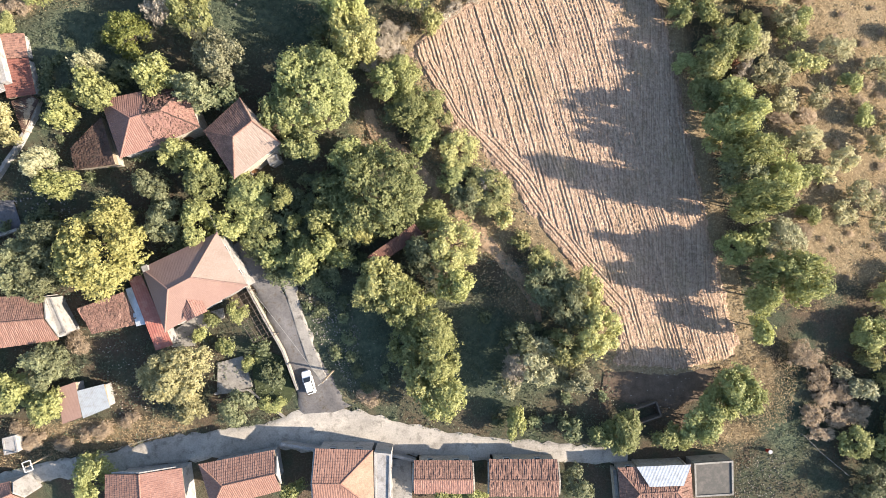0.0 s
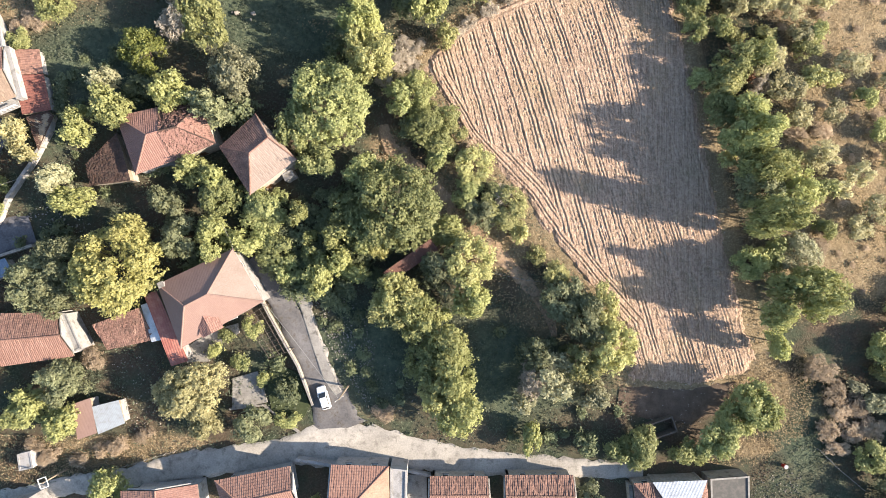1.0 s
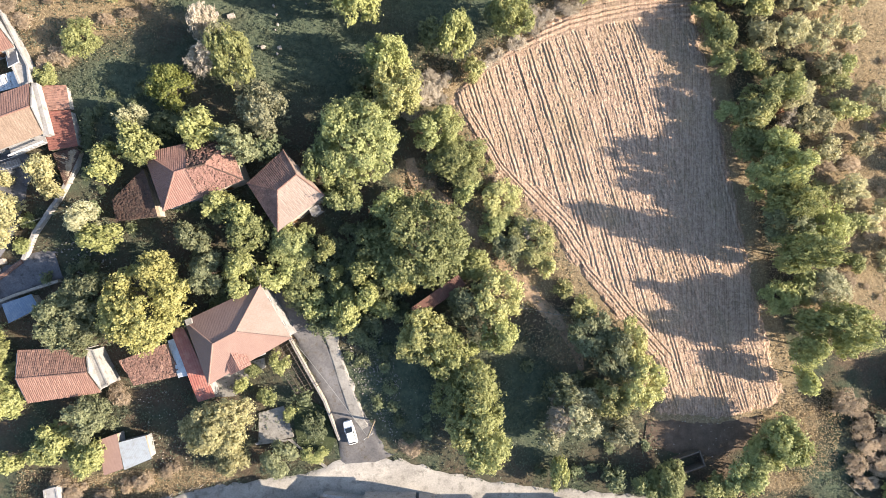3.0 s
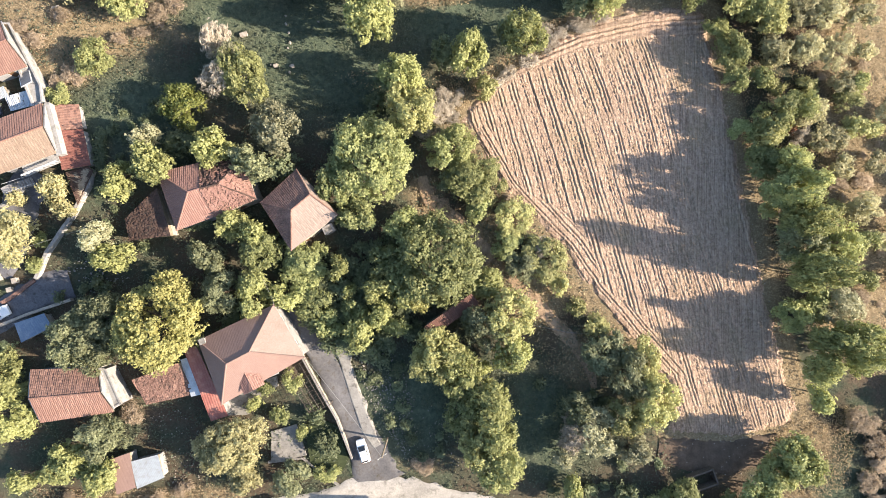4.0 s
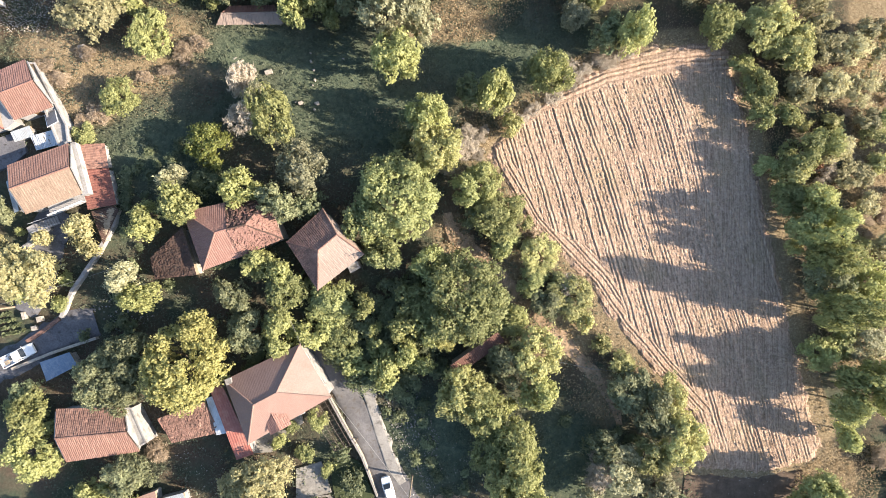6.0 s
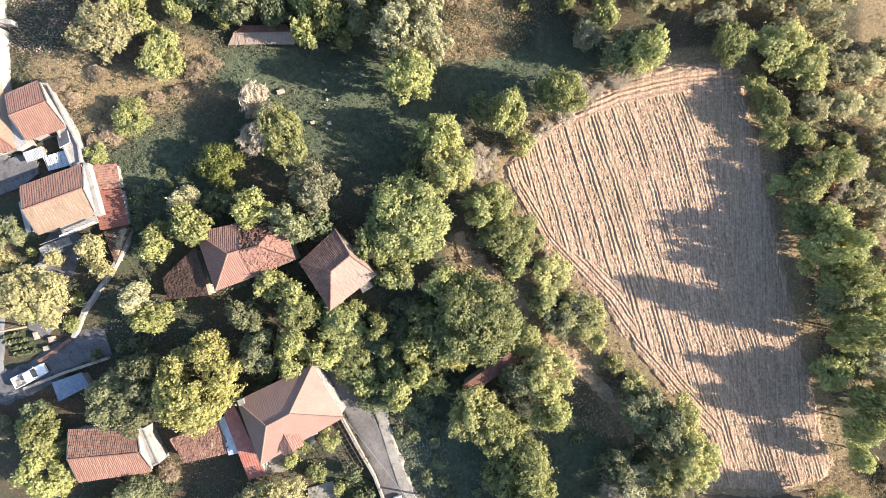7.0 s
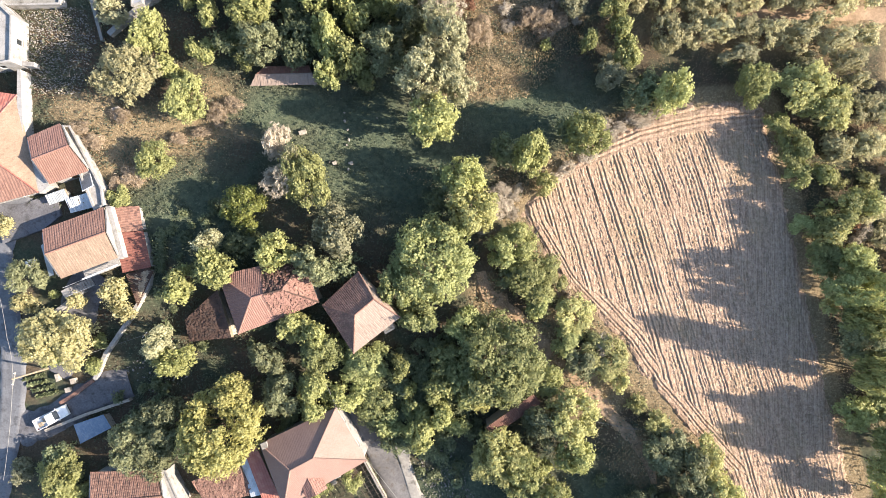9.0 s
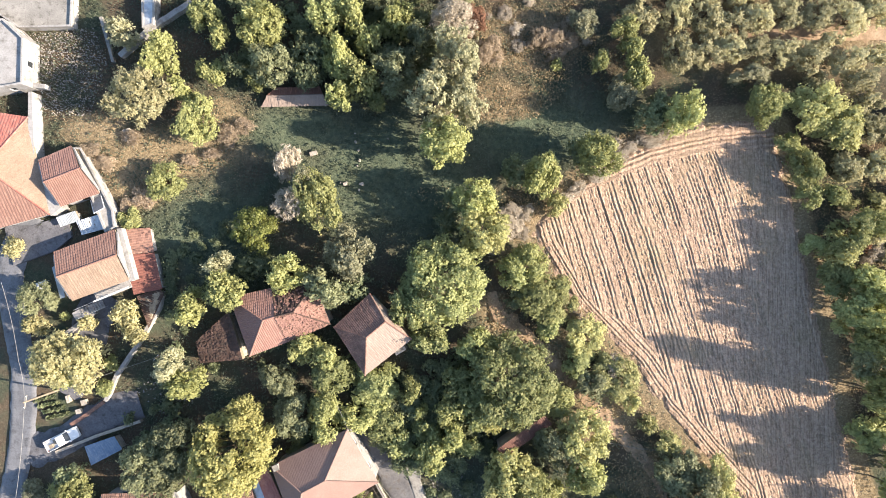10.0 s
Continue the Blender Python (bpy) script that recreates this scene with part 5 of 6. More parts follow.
plant("bramble", [(-11.4, 56, 2.1, 2.5, 3), (-1, 57.8, 3.3, 2.1, 2.5), (-4.2, 58.2, 1.8, 1.7, 2), (-53.8, -13.5, 1.8, 2.1, 2.5), (56, -19.4, 2.2, 2, 1.8),
    (59.5, -21, 2.4, 2, 1.8), (57.2, -22.3, 1.9, 1.7, 1.5), (55.2, -25.2, 2.2, 1.9, 1.6), (58.6, -25.1, 2, 1.9, 1.6), (56.6, -27.3, 2.2, 1.4, 1.4),
    (53.6, -15.1, 3, 1.8, 2.5), (61.8, -24.8, 2.4, 1.9, 1.8), (1.4, 17.2, 1.2, 1, 3), (-61.5, 43, 1.7, 1.1, 1.2), (-67.5, 40.8, 2.2, 1.3, 1.4),
    (-64.9, 39.3, 1.9, 1.1, 1.2), (-59.9, 34.6, 2.1, 1.4, 1.6), (-62.4, 33.5, 1.4, 1, 1.2)])
plant("bramble", [(-54, 39.6, 1.4, 1.1, 1.2), (-48.5, 43.3, 1.8, 1.8, 1.3), (-50.9, 40.5, 1.6, 1, 1.2), (-46.2, 45, 1.4, 1.4, 1.2), (-60.8, -28.5, 2.2, 1.2, 1.4),
    (-55.8, -29.3, 2, 1.2, 1.4), (-50.7, -26.8, 2, 1.3, 1.4), (-46.5, -25.5, 1.7, 1, 1.2), (-63.2, -26.7, 1.8, 1, 1.4), (-11.3, -22.3, 2.2, 0.8, 1),
    (-53.3, -27.7, 1.3, 1, 1.2), (50.1, 19.6, 2.2, 1.2, 1.2), (54.3, 20, 2, 1.3, 1.2), (53.2, 2.4, 2, 1.7, 1.6)])
plant("hedge", [(35, 46.9, 3.2, 4, 8), (-12.6, 29.8, 3.6, 3.6, 10), (-1.8, 33.6, 1.7, 1.8, 4), (-0.7, 18.8, 2.1, 2.6, 3.5), (2.3, 14.3, 3.1, 3, 3.5),
    (6.6, 8.7, 3, 3.9, 3.8), (8.9, 4.8, 1.3, 1.7, 3), (11.5, 1.4, 1.7, 1.3, 2.5), (14.4, -1.5, 2.3, 1.8, 3), (20.9, -6.1, 2.6, 3.6, 6),
    (22.3, -11.8, 2.2, 4.5, 8), (17.8, -14.2, 2.9, 2.9, 8), (1.7, 0.5, 3, 4.5, 8), (-8.7, -4.1, 3.5, 3.4, 8), (-9.9, -6.6, 3.1, 3.1, 7),
    (-2.3, -18.5, 3.4, 3.2, 8), (38.5, 44.5, 2.6, 3, 8), (35.8, 44.8, 1.6, 2.1, 5)])
plant("hedge", [(38.9, 25.9, 2.3, 1.9, 6), (39.9, 15.6, 1.5, 1.2, 3), (51.3, 31.7, 2, 1.7, 3), (54.7, 27.6, 1.8, 1.3, 3), (39.1, 43.4, 2.9, 2.9, 6),
    (41.3, 33.7, 1.5, 1.2, 2.5), (45.5, 33.6, 1.8, 1.3, 2.5), (52.5, 27.7, 2, 1.8, 3.5), (49.4, 15.8, 1.7, 1.5, 3)])
plant("straw", [(-69.8, 12, 4.9, 4.6, 7), (-74.5, 17.1, 1.9, 1.6, 4), (-68, 17.1, 1.3, 1.3, 3), (-61.7, 18.4, 1.6, 2.5, 5.5), (-61, 15.6, 1.5, 1.4, 5),
    (-77.6, 27.8, 1.6, 1.3, 3), (-37.8, -17.6, 5, 3.9, 7), (-40.7, -18.7, 3.2, 3.4, 6), (-36.7, -23.5, 2.6, 2.6, 5)])
plant("citrus", [(-44.2, 30, 2.8, 3.6, 6)])
plant("yellow", [(-11.7, 2.3, 1.7, 1.8, 5), (-47, -0.3, 5.1, 6.6, 11), (-46, 4.7, 2.2, 2.5, 9)])


def scatter(key, poly, count, small, large, gap, seed, tall=1.5):
    """Trees spread over a piece of land, no two closer than gap."""
    rnd = random.Random(seed)
    lx, hx = min(p[0] for p in poly), max(p[0] for p in poly)
    ly, hy = min(p[1] for p in poly), max(p[1] for p in poly)
    spots = []
    for _ in range(count * 30):
        x, y = rnd.uniform(lx, hx), rnd.uniform(ly, hy)
        if len(spots) < count and inside(x, y, poly) and all((x - s[0]) ** 2 + (y - s[1]) ** 2 > gap * gap for s in spots):
            r = rnd.uniform(small, large)
            spots.append((round(x, 1), round(y, 1), r * rnd.uniform(0.9, 1.1), r * rnd.uniform(0.9, 1.1), r * tall))
    plant(key, spots)


# the olive grove beyond the field, and thickets at its borders
scatter("olive", [(8.0, 84.0), (66.0, 84.0), (66.0, 63.5), (8.0, 63.5)], 90, 2.0, 2.8, 3.6, 6, 1.8)
scatter("olive", [(67.0, 62.0), (88.0, 62.0), (88.0, -20.0), (67.5, -20.0)], 26, 1.6, 2.4, 6.0, 17, 1.7)
scatter("bramble", [(47.0, 40.0), (67.0, 40.0), (67.0, 0.0), (58.0, -8.0), (53.0, 2.0), (50.0, 12.0)], 55, 0.4, 0.9, 2.4, 8, 0.9)
scatter("dry", [(-14.16, 67.28), (4.38, 67.51), (3.46, 56.73), (-11.73, 56.80)], 14, 0.5, 1.1, 2.4, 12, 1.0)
scatter("sage", [(-53.0, 80.0), (-12.0, 80.0), (-12.0, 64.5), (-53.0, 64.5)], 26, 2.4, 4.0, 4.4, 14, 2.1)
scatter("dark", [(-48.0, 64.0), (-19.0, 64.0), (-19.0, 53.5), (-46.0, 53.5)], 30, 1.4, 2.4, 2.4, 33, 1.5)
scatter("dark", [(-28.81, 8.46), (-13.85, 11.91), (-12.20, -3.30), (-18.94, -6.68), (-28.91, 0.08)], 34, 1.2, 2.0, 2.1, 15, 1.3)
scatter("dark", [(-63.43, 4.81), (-55.02, 17.81), (-51.17, 14.49), (-44.73, 17.67), (-32.02, 0.85), (-42.06, -5.06), (-61.67, -5.69)], 26, 0.8, 1.7, 2.0, 31, 1.2)
scatter("dark", [(-57.78, 29.13), (-47.63, 30.69), (-42.99, 25.00), (-47.76, 24.22), (-55.13, 14.55), (-58.15, 17.86)], 22, 0.6, 1.3, 1.7, 32, 1.2)
scatter("dark", [(4.76, -10.11), (14.96, -8.41), (25.15, -21.16), (18.36, -27.11), (4.76, -25.41)], 10, 0.6, 1.2, 2.2, 35, 1.2)
scatter("dark", [(-22.30, -6.67), (-12.20, -6.70), (-7.14, -22.00), (-12.22, -21.14)], 12, 0.6, 1.2, 2.0, 36, 1.1)
scatter("green", [(70.28, -18.86), (89.04, -19.19), (89.04, -45.48), (70.28, -44.70)], 9, 3.0, 4.2, 5.0, 19, 2.0)
scatter("hedge", [(63.0, -4.0), (69.0, -4.0), (69.0, -30.0), (63.0, -30.0)], 8, 1.8, 2.8, 3.6, 9, 2.0)
for first, place in PROTO.values():   # every built tree takes its own place last
    first.matrix_basis = place


# ---- low growth, stones ----
paved = np.array(PAVED)


def open_ground(x, y):
    """Whether points lie clear of the roads and of the ploughed field."""
    ok = np.ones(len(x), bool)
    for k in range(0, len(paved), 400):
        b = paved[k:k + 400]
        ok &= np.all(np.hypot(x[:, None] - b[None, :, 0], y[:, None] - b[None, :, 1]) > b[None, :, 2] - 0.2, axis=1)
    return ok & ~inside_many(x, y, FIELD)


def low_growth(name, poly, count, size, height, material, seed, label, upright=0.4, clumps=0, lift=0.0):
    """Many small leaves and blades over a piece of land, too many to count."""
    rnd = np.random.RandomState(seed)
    lx, hx = min(p[0] for p in poly), max(p[0] for p in poly)
    ly, hy = min(p[1] for p in poly), max(p[1] for p in poly)
    if clumps:
        cx, cy = rnd.uniform(lx, hx, clumps), rnd.uniform(ly, hy, clumps)
        w = rnd.randint(0, clumps, count)
        sp = rnd.uniform(0.3, 1.0, clumps)[w]
        x, y = cx[w] + rnd.normal(size=count) * sp, cy[w] + rnd.normal(size=count) * sp
    else:
        x, y = rnd.uniform(lx, hx, count), rnd.uniform(ly, hy, count)
    ok = inside_many(x, y, poly) & (open_ground(x, y) if not lift else True)
    x, y = x[ok], y[ok]
    n = len(x)
    z = np.array([gz(a, c) for a, c in zip(x, y)])
    p = np.stack((x, y, z + lift + rnd.uniform(0.02, height, n)), axis=1)
    nrm = rnd.normal(size=(n, 3)) * np.array((1, 1, 0.5)) * upright + np.array((0, 0, 1)) * (1 - upright)
    nrm /= np.linalg.norm(nrm, axis=1)[:, None]
    t = np.cross(nrm, rnd.normal(size=(n, 3)))
    t /= np.linalg.norm(t, axis=1)[:, None]
    b = np.cross(nrm, t)
    s = size * rnd.uniform(0.5, 1.5, n)[:, None]
    v = np.concatenate((p - t * s, p + t * s - b * s * 0.3, p + b * s * 0.7))
    ob = mesh_object(name, v.tolist(), [(i, i + n, i + 2 * n) for i in range(n)], MAT[material])
    return tagged(ob, label, "undergrowth", kind="stuff")


low_growth("weeds", [(-83.25, 67.29), (10.28, 69.16), (10.10, 44.75), (-6.00, 30.55), (-60.86, 29.14), (-83.70, 29.28)], 42000, 0.16, 0.4, "weed", 1, "short green meadow weeds between the houses", 0.5, 5200)
low_growth("weeds", [(-67.73, 30.58), (-7.12, 32.28), (26.00, -10.11), (26.00, -33.06), (-7.14, -29.65), (-24.11, -29.63), (-71.72, -35.61)], 52000, 0.16, 0.45, "weed", 2, "green weeds and ivy under the garden trees", 0.5, 5200)
low_growth("dry_grass", [(-75.36, 59.31), (-43.54, 48.49), (-47.55, 35.52), (-66.10, 32.33), (-72.26, 43.44)], 9000, 0.085, 0.4, "straw", 3, "dry straw-coloured grass on the meadow slope", 0.75, 1500)
low_growth("dry_grass", [(-14.18, 63.94), (5.20, 64.14), (4.28, 54.04), (-4.20, 46.49), (-12.63, 45.60)], 13000, 0.12, 0.4, "straw", 4, "dry orange-brown grass beyond the yellow tree", 0.75, 1200)
low_growth("dry_grass", [(34.50, 42.57), (73.97, 43.30), (77.70, -5.12), (52.35, -10.11), (43.85, 0.08), (36.63, 25.58)], 60000, 0.1, 0.4, "straw", 5, "pale dry grass between young olive trees", 0.75, 3600)
low_growth("dry_grass", [(41.30, -13.51), (54.08, -13.52), (52.35, -25.41), (43.85, -30.51), (35.35, -29.66), (39.60, -25.41)], 14000, 0.12, 0.4, "straw", 6, "dry grass and scrub along the dirt track", 0.7, 1800)
low_growth("dry_grass", [(-12.16, 21.20), (-7.12, 20.43), (6.46, 7.73), (13.26, -2.46), (14.96, -10.11), (8.16, -10.11), (1.36, 5.18), (-12.17, 15.30)], 11000, 0.14, 0.3, "straw", 7, "dry trampled grass on the orchard path", 0.7, 900)
low_growth("dry_grass", [(-69.64, -25.27), (-56.18, -25.72), (-38.45, -24.48), (-38.50, -27.47), (-51.24, -30.46), (-69.98, -33.46)], 16000, 0.09, 0.4, "straw", 8, "dry grass bank above the village road", 0.7, 700)
low_growth("weeds", [(34.50, 42.57), (73.97, 43.30), (77.70, -5.12), (52.35, -35.61), (43.85, 0.08), (36.63, 25.58)], 7000, 0.15, 0.4, "weed", 9, "green weeds under the hedgerow and olives", 0.5, 2200)
low_growth("dry_grass", [(4.40, 69.20), (88.0, 68.98), (88.0, 43.3), (31.93, 44.60), (4.26, 51.52)], 24000, 0.1, 0.4, "straw", 10, "dry grass under the olive grove", 0.7, 1800)

low_growth("dry_grass", [(-9.06, 34.48), (-5.71, 30.13), (-0.63, 33.47), (7.83, 39.33), (15.01, 42.82), (13.34, 45.78), (6.60, 43.71), (2.35, 37.67), (-2.73, 35.16)], 16000, 0.12, 0.35, "straw", 21, "pale dry scrub along the top of the field", 0.75, 700)


def stones(name, poly, count, small, large, material, seed, label):
    """A spread of small broken stones."""
    rnd = random.Random(seed)
    lx, hx = min(p[0] for p in poly), max(p[0] for p in poly)
    ly, hy = min(p[1] for p in poly), max(p[1] for p in poly)
    v, f = [], []
    for _ in range(count):
        x, y = rnd.uniform(lx, hx), rnd.uniform(ly, hy)
        if not inside(x, y, poly):
            continue
        s, a = rnd.uniform(small, large), rnd.uniform(0, 6.28)
        k, z = len(v), gz(x, y) + (0.25 if name in ("clods", "field_stones") else 0)
        for i in range(5):
            q = a + i * 1.257
            v.append((x + s * math.cos(q) * rnd.uniform(0.7, 1.2), y + s * math.sin(q) * rnd.uniform(0.7, 1.2), z - 0.1))
        for i in range(5):
            q = a + i * 1.257
            v.append((x + 0.7 * s * math.cos(q), y + 0.7 * s * math.sin(q), z + s * rnd.uniform(0.4, 0.9)))
        f += [(k + i, k + (i + 1) % 5, k + 5 + (i + 1) % 5, k + 5 + i) for i in range(5)] + [tuple(k + 5 + i for i in range(5))]
    return tagged(mesh_object(name, v, f, MAT[material]), label, "rubble", kind="stuff")


stones("field_stones", FIELD, 2600, 0.03, 0.075, "stone", 11, "small pale stones strewn over the ploughed field")
stones("rubble", [(-76.16, 57.73), (-67.05, 58.46), (-65.13, 53.71), (-67.50, 46.18), (-74.23, 46.23)], 2200, 0.03, 0.11, "pale_stone", 1, "pale limestone rubble tipped down a slope")
stones("rubble", [(-22.71, -4.98), (-15.57, -4.99), (-12.21, -12.64), (-13.92, -21.13), (-17.71, -15.17)], 1000, 0.05, 0.13, "pale_stone", 2, "small grey stones scattered in the weeds")
stones("rubble", [(-51.57, -13.35), (-44.10, -13.38), (-44.37, -25.32), (-50.25, -24.45)], 120, 0.04, 0.12, "stone", 3, "broken stone lying about a dark yard")
stones("rubble", [(-18.97, -13.47), (-2.04, -13.51), (-2.04, -23.71), (-13.92, -21.98)], 200, 0.05, 0.12, "stone", 4, "pale stones among the grass by the road")
stones("rubble", [(25.58, -17.76), (43.85, -17.76), (40.45, -24.56), (25.58, -23.71)], 160, 0.04, 0.12, "stone", 5, "loose stones at the foot of the field")
stones("rubble", [(43.85, -31.36), (51.50, -31.36), (50.65, -39.01), (43.85, -39.01)], 250, 0.04, 0.12, "stone", 6, "pale stones scattered by the ruined shed")
stones("rubble", [(-63.35, 6.47), (-57.61, 11.31), (-53.02, 6.27), (-57.94, 3.04)], 200, 0.05, 0.15, "white", 7, "pale stones and litter under the garden trees")

stones("clods", FIELD, 3500, 0.03, 0.085, "soil", 8, "dry clods of earth lying on the ploughed field")


# ---- house details ----
def loose_tiles(quad, count, seed, label, material="tile"):
    """Broken tiles lying loose over a roof slope, given by its four corners."""
    rnd = random.Random(seed)
    a, b, c, d = (Vector(p) for p in quad)
    nrm = (b - a).cross(d - a)
    if nrm.length < 1e-3:
        nrm = (b - a).cross(c - a)
    nrm.normalize()
    if nrm.z < 0:
        nrm = -nrm
    v, f = [], []
    for _ in range(count):
        s, t = rnd.uniform(0.03, 0.97), rnd.uniform(0.04, 0.94)
        p = a.lerp(b, s).lerp(d.lerp(c, s), t) + nrm * rnd.uniform(0.05, 0.12)
        u = (b - a).normalized()
        w = nrm.cross(u)
        q = rnd.uniform(0, 3.14)
        u, w = u * math.cos(q) + w * math.sin(q), w * math.cos(q) - u * math.sin(q)
        tip = nrm * rnd.uniform(-0.05, 0.05)
        x, y = rnd.uniform(0.09, 0.24), rnd.uniform(0.06, 0.12)
        k = len(v)
        for h in (0, 0.025):
            for i, j in ((-1, -1), (1, -1), (1, 1), (-1, 1)):
                v.append(p + u * (i * x) + w * (j * y) + tip * i + nrm * h)
        f += [(k + 3, k + 2, k + 1, k), (k + 4, k + 5, k + 6, k + 7)] + [(k + i, k + (i + 1) % 4, k + 4 + (i + 1) % 4, k + 4 + i) for i in range(4)]
    return tagged(mesh_object("broken_tiles", v, f, MAT[material]), label, "rubble", kind="stuff")


wing = [Vector((*p, 6.8)) for p in [(-41.85, 21.98), (-35.98, 22.43), (-33.81, 16.95), (-39.84, 14.47)]]
wing_a, wing_b = (wing[3] + wing[0]) / 2, (wing[1] + wing[2]) / 2
wing_b = wing_b - (wing_b - wing_a).normalized() * 3.6
wing_a, wing_b = wing_a + Vector((0, 0, 2.2)), wing_b + Vector((0, 0, 2.2))
loose_tiles((wing[3], wing[2], wing_b, wing_a), 330, 1, "broken clay tiles lying loose on the old wing")
loose_tiles((wing[1], wing[2], wing_b, wing_b), 170, 2, "broken clay tiles strewn over the hip")
loose_tiles((wing[0], wing[1], wing_b, wing_a), 70, 3, "few pale tile pieces left on the blackened slope")
jumble = [(-50.89, -12.31), (-43.96, -10.85), (-45.83, -6.12), (-52.52, -8.56)]
loose_tiles((*[(*p, 3.2) for p in jumble[:2]], *[(*p, 4.2) for p in jumble[2:]]), 420, 4, "jumbled broken tiles heaped on the low shed", "tile_old")
loose_tiles(((-52.59, 11.30, 4.62), (-53.23, 14.35, 4.62), (-48.26, 18.68, 5.62), (-46.25, 11.94, 5.62)), 260, 5, "broken dark tiles strewn over the derelict roof", "tile_dark")

def chimney(x, y, z0, z1, w, label, material="white"):
    ob = thing("chimney", x, y, z0, 22, label, "chimney")
    bm = bmesh.new()
    box(bm, (-w / 2, -w / 2, 0), (w / 2, w / 2, z1 - z0), bevel=0.02)
    part("stack", bm, MAT[material], ob)
    bm = bmesh.new()
    box(bm, (-w * 0.65, -w * 0.65, z1 - z0), (w * 0.65, w * 0.65, z1 - z0 + 0.1), bevel=0.02)
    part("cap", bm, MAT["concrete"], ob)
    return ob


for (x, y) in [(-41.40, -2.68)]:
    chimney(x, y, 5.8, 7.0, 0.65, "squat white chimney on the roof corner")

# dormer on the terracotta roof
(dx, dy), = [(-35.01, -7.77)]
dorm = thing("dormer", dx, dy, 6.1, 27, "small tiled dormer with a white front on the roof", "dormer")
box_part("front_wall", (-1.3, -1.5, 0), (1.3, 1.2, 0.7), MAT["white"], dorm)
slope("roof_slope", (-1.6, -1.8, 0.7), (0, -1.8, 1.35), (0, 2.2, 1.35), (-1.6, 2.2, 0.7), MAT["tile"], dorm)
slope("roof_slope", (1.6, 2.2, 0.7), (0, 2.2, 1.35), (0, -1.8, 1.35), (1.6, -1.8, 0.7), MAT["tile"], dorm)
bm = bmesh.new()
t3 = [bm.verts.new(p) for p in ((-1.3, -1.5, 0.7), (1.3, -1.5, 0.7), (0, -1.5, 1.3), (-1.3, -1.3, 0.7), (1.3, -1.3, 0.7), (0, -1.3, 1.3))]
bm.faces.new(t3[:3]), bm.faces.new(t3[3:][::-1])
for i in range(3):
    bm.faces.new((t3[i], t3[(i + 1) % 3], t3[3 + (i + 1) % 3], t3[3 + i]))
part("gable", bm, MAT["white"], dorm)
slab("balcony_slab", [(-35.14, -8.98), (-31.09, -7.39), (-31.33, -6.84), (-35.46, -8.43)], 5.75, 6.0, MAT["white"])
tagged(bpy.data.objects["balcony_slab"], "white concrete balcony edge under the eave", "balcony")

def paving(corners, label, material="concrete", category="terrace", high=0.2, name="terrace"):
    cx, cy = centre(corners)
    z = max(gz(*c) for c in corners)
    low = min(gz(*c) for c in corners)
    o = slab(name, [(c[0] - cx, c[1] - cy) for c in corners], low - 0.4 - z, high, MAT[material])
    o.location = (cx, cy, z)
    return tagged(o, label, category)


paving([(-40.92, -12.71), (-36.95, -10.02), (-32.76, -8.76), (-32.53, -10.20), (-36.58, -12.73), (-37.03, -14.42), (-40.29, -14.58)], "stained grey concrete terrace before the house")
paving([(-33.63, -16.99), (-29.93, -15.98), (-28.46, -20.58), (-33.69, -21.76)], "cracked grey concrete slab in the garden")
paving([(-7.56, -31.52), (-4.76, -31.53), (-4.59, -39.43), (-7.82, -39.43)], "bare grey concrete yard between two houses", high=0.3)
paving([(-79.65, 30.84), (-75.68, 30.82), (-70.86, 32.37), (-70.19, 29.19), (-72.66, 27.23), (-78.33, 25.27)], "grey paved court before the terrace houses", "dark_concrete", high=0.25)


# pergola of thin timber
def pergola(c, label):
    cx, cy = centre(c)
    z = gz(cx, cy)
    ob = thing("pergola", cx, cy, z, 0, label, "pergola")
    P = [Vector((a - cx, b - cy, 2.5)) for a, b in c]
    for p in P:
        bm = bmesh.new()
        tube(bm, (p.x, p.y, -0.6), p, 0.07, 0.06, 6)
        part("post", bm, MAT["dark_wood"], ob)
    for k in range(5):
        a, b = P[0].lerp(P[1], k / 4), P[3].lerp(P[2], k / 4)
        bm = bmesh.new()
        tube(bm, a, b, 0.04, 0.04, 4)
        part("beam", bm, MAT["dark_wood"], ob)
    for k in range(11):
        a, b = P[0].lerp(P[3], k / 10), P[1].lerp(P[2], k / 10)
        bm = bmesh.new()
        tube(bm, a + Vector((0, 0, 0.1)), b + Vector((0, 0, 0.1)), 0.028, 0.028, 4)
        part("slat", bm, MAT["dark_wood"], ob)
    return ob


pergola([(-31.16, -7.87), (-28.15, -6.01), (-24.51, -12.53), (-27.52, -13.57)], "open grid pergola of weathered dark timber beside the house")

# ---- walls and fences ----
garden_wall([(-29.02, -5.34), (-26.26, -10.62), (-23.80, -15.00), (-21.57, -20.90)], 1.2, 0.22, "stone", "pale rendered garden wall along the lane", cap="concrete")
garden_wall([(-57.97, 21.47), (-58.44, 19.15), (-61.18, 14.52), (-64.67, 9.63), (-66.36, 5.89)], 0.9, 0.4, "white", "crooked whitewashed stone wall round the yard", cap="white")
garden_wall([(-66.86, 5.66), (-70.32, 3.20), (-71.74, 2.38)], 0.6, 0.5, "tile_old", "low brick garden wall at the alley")
garden_wall([(-74.02, -1.61), (-68.20, 0.69), (-61.70, 2.84)], 0.8, 0.4, "stone", "rough stone retaining wall along the alley")
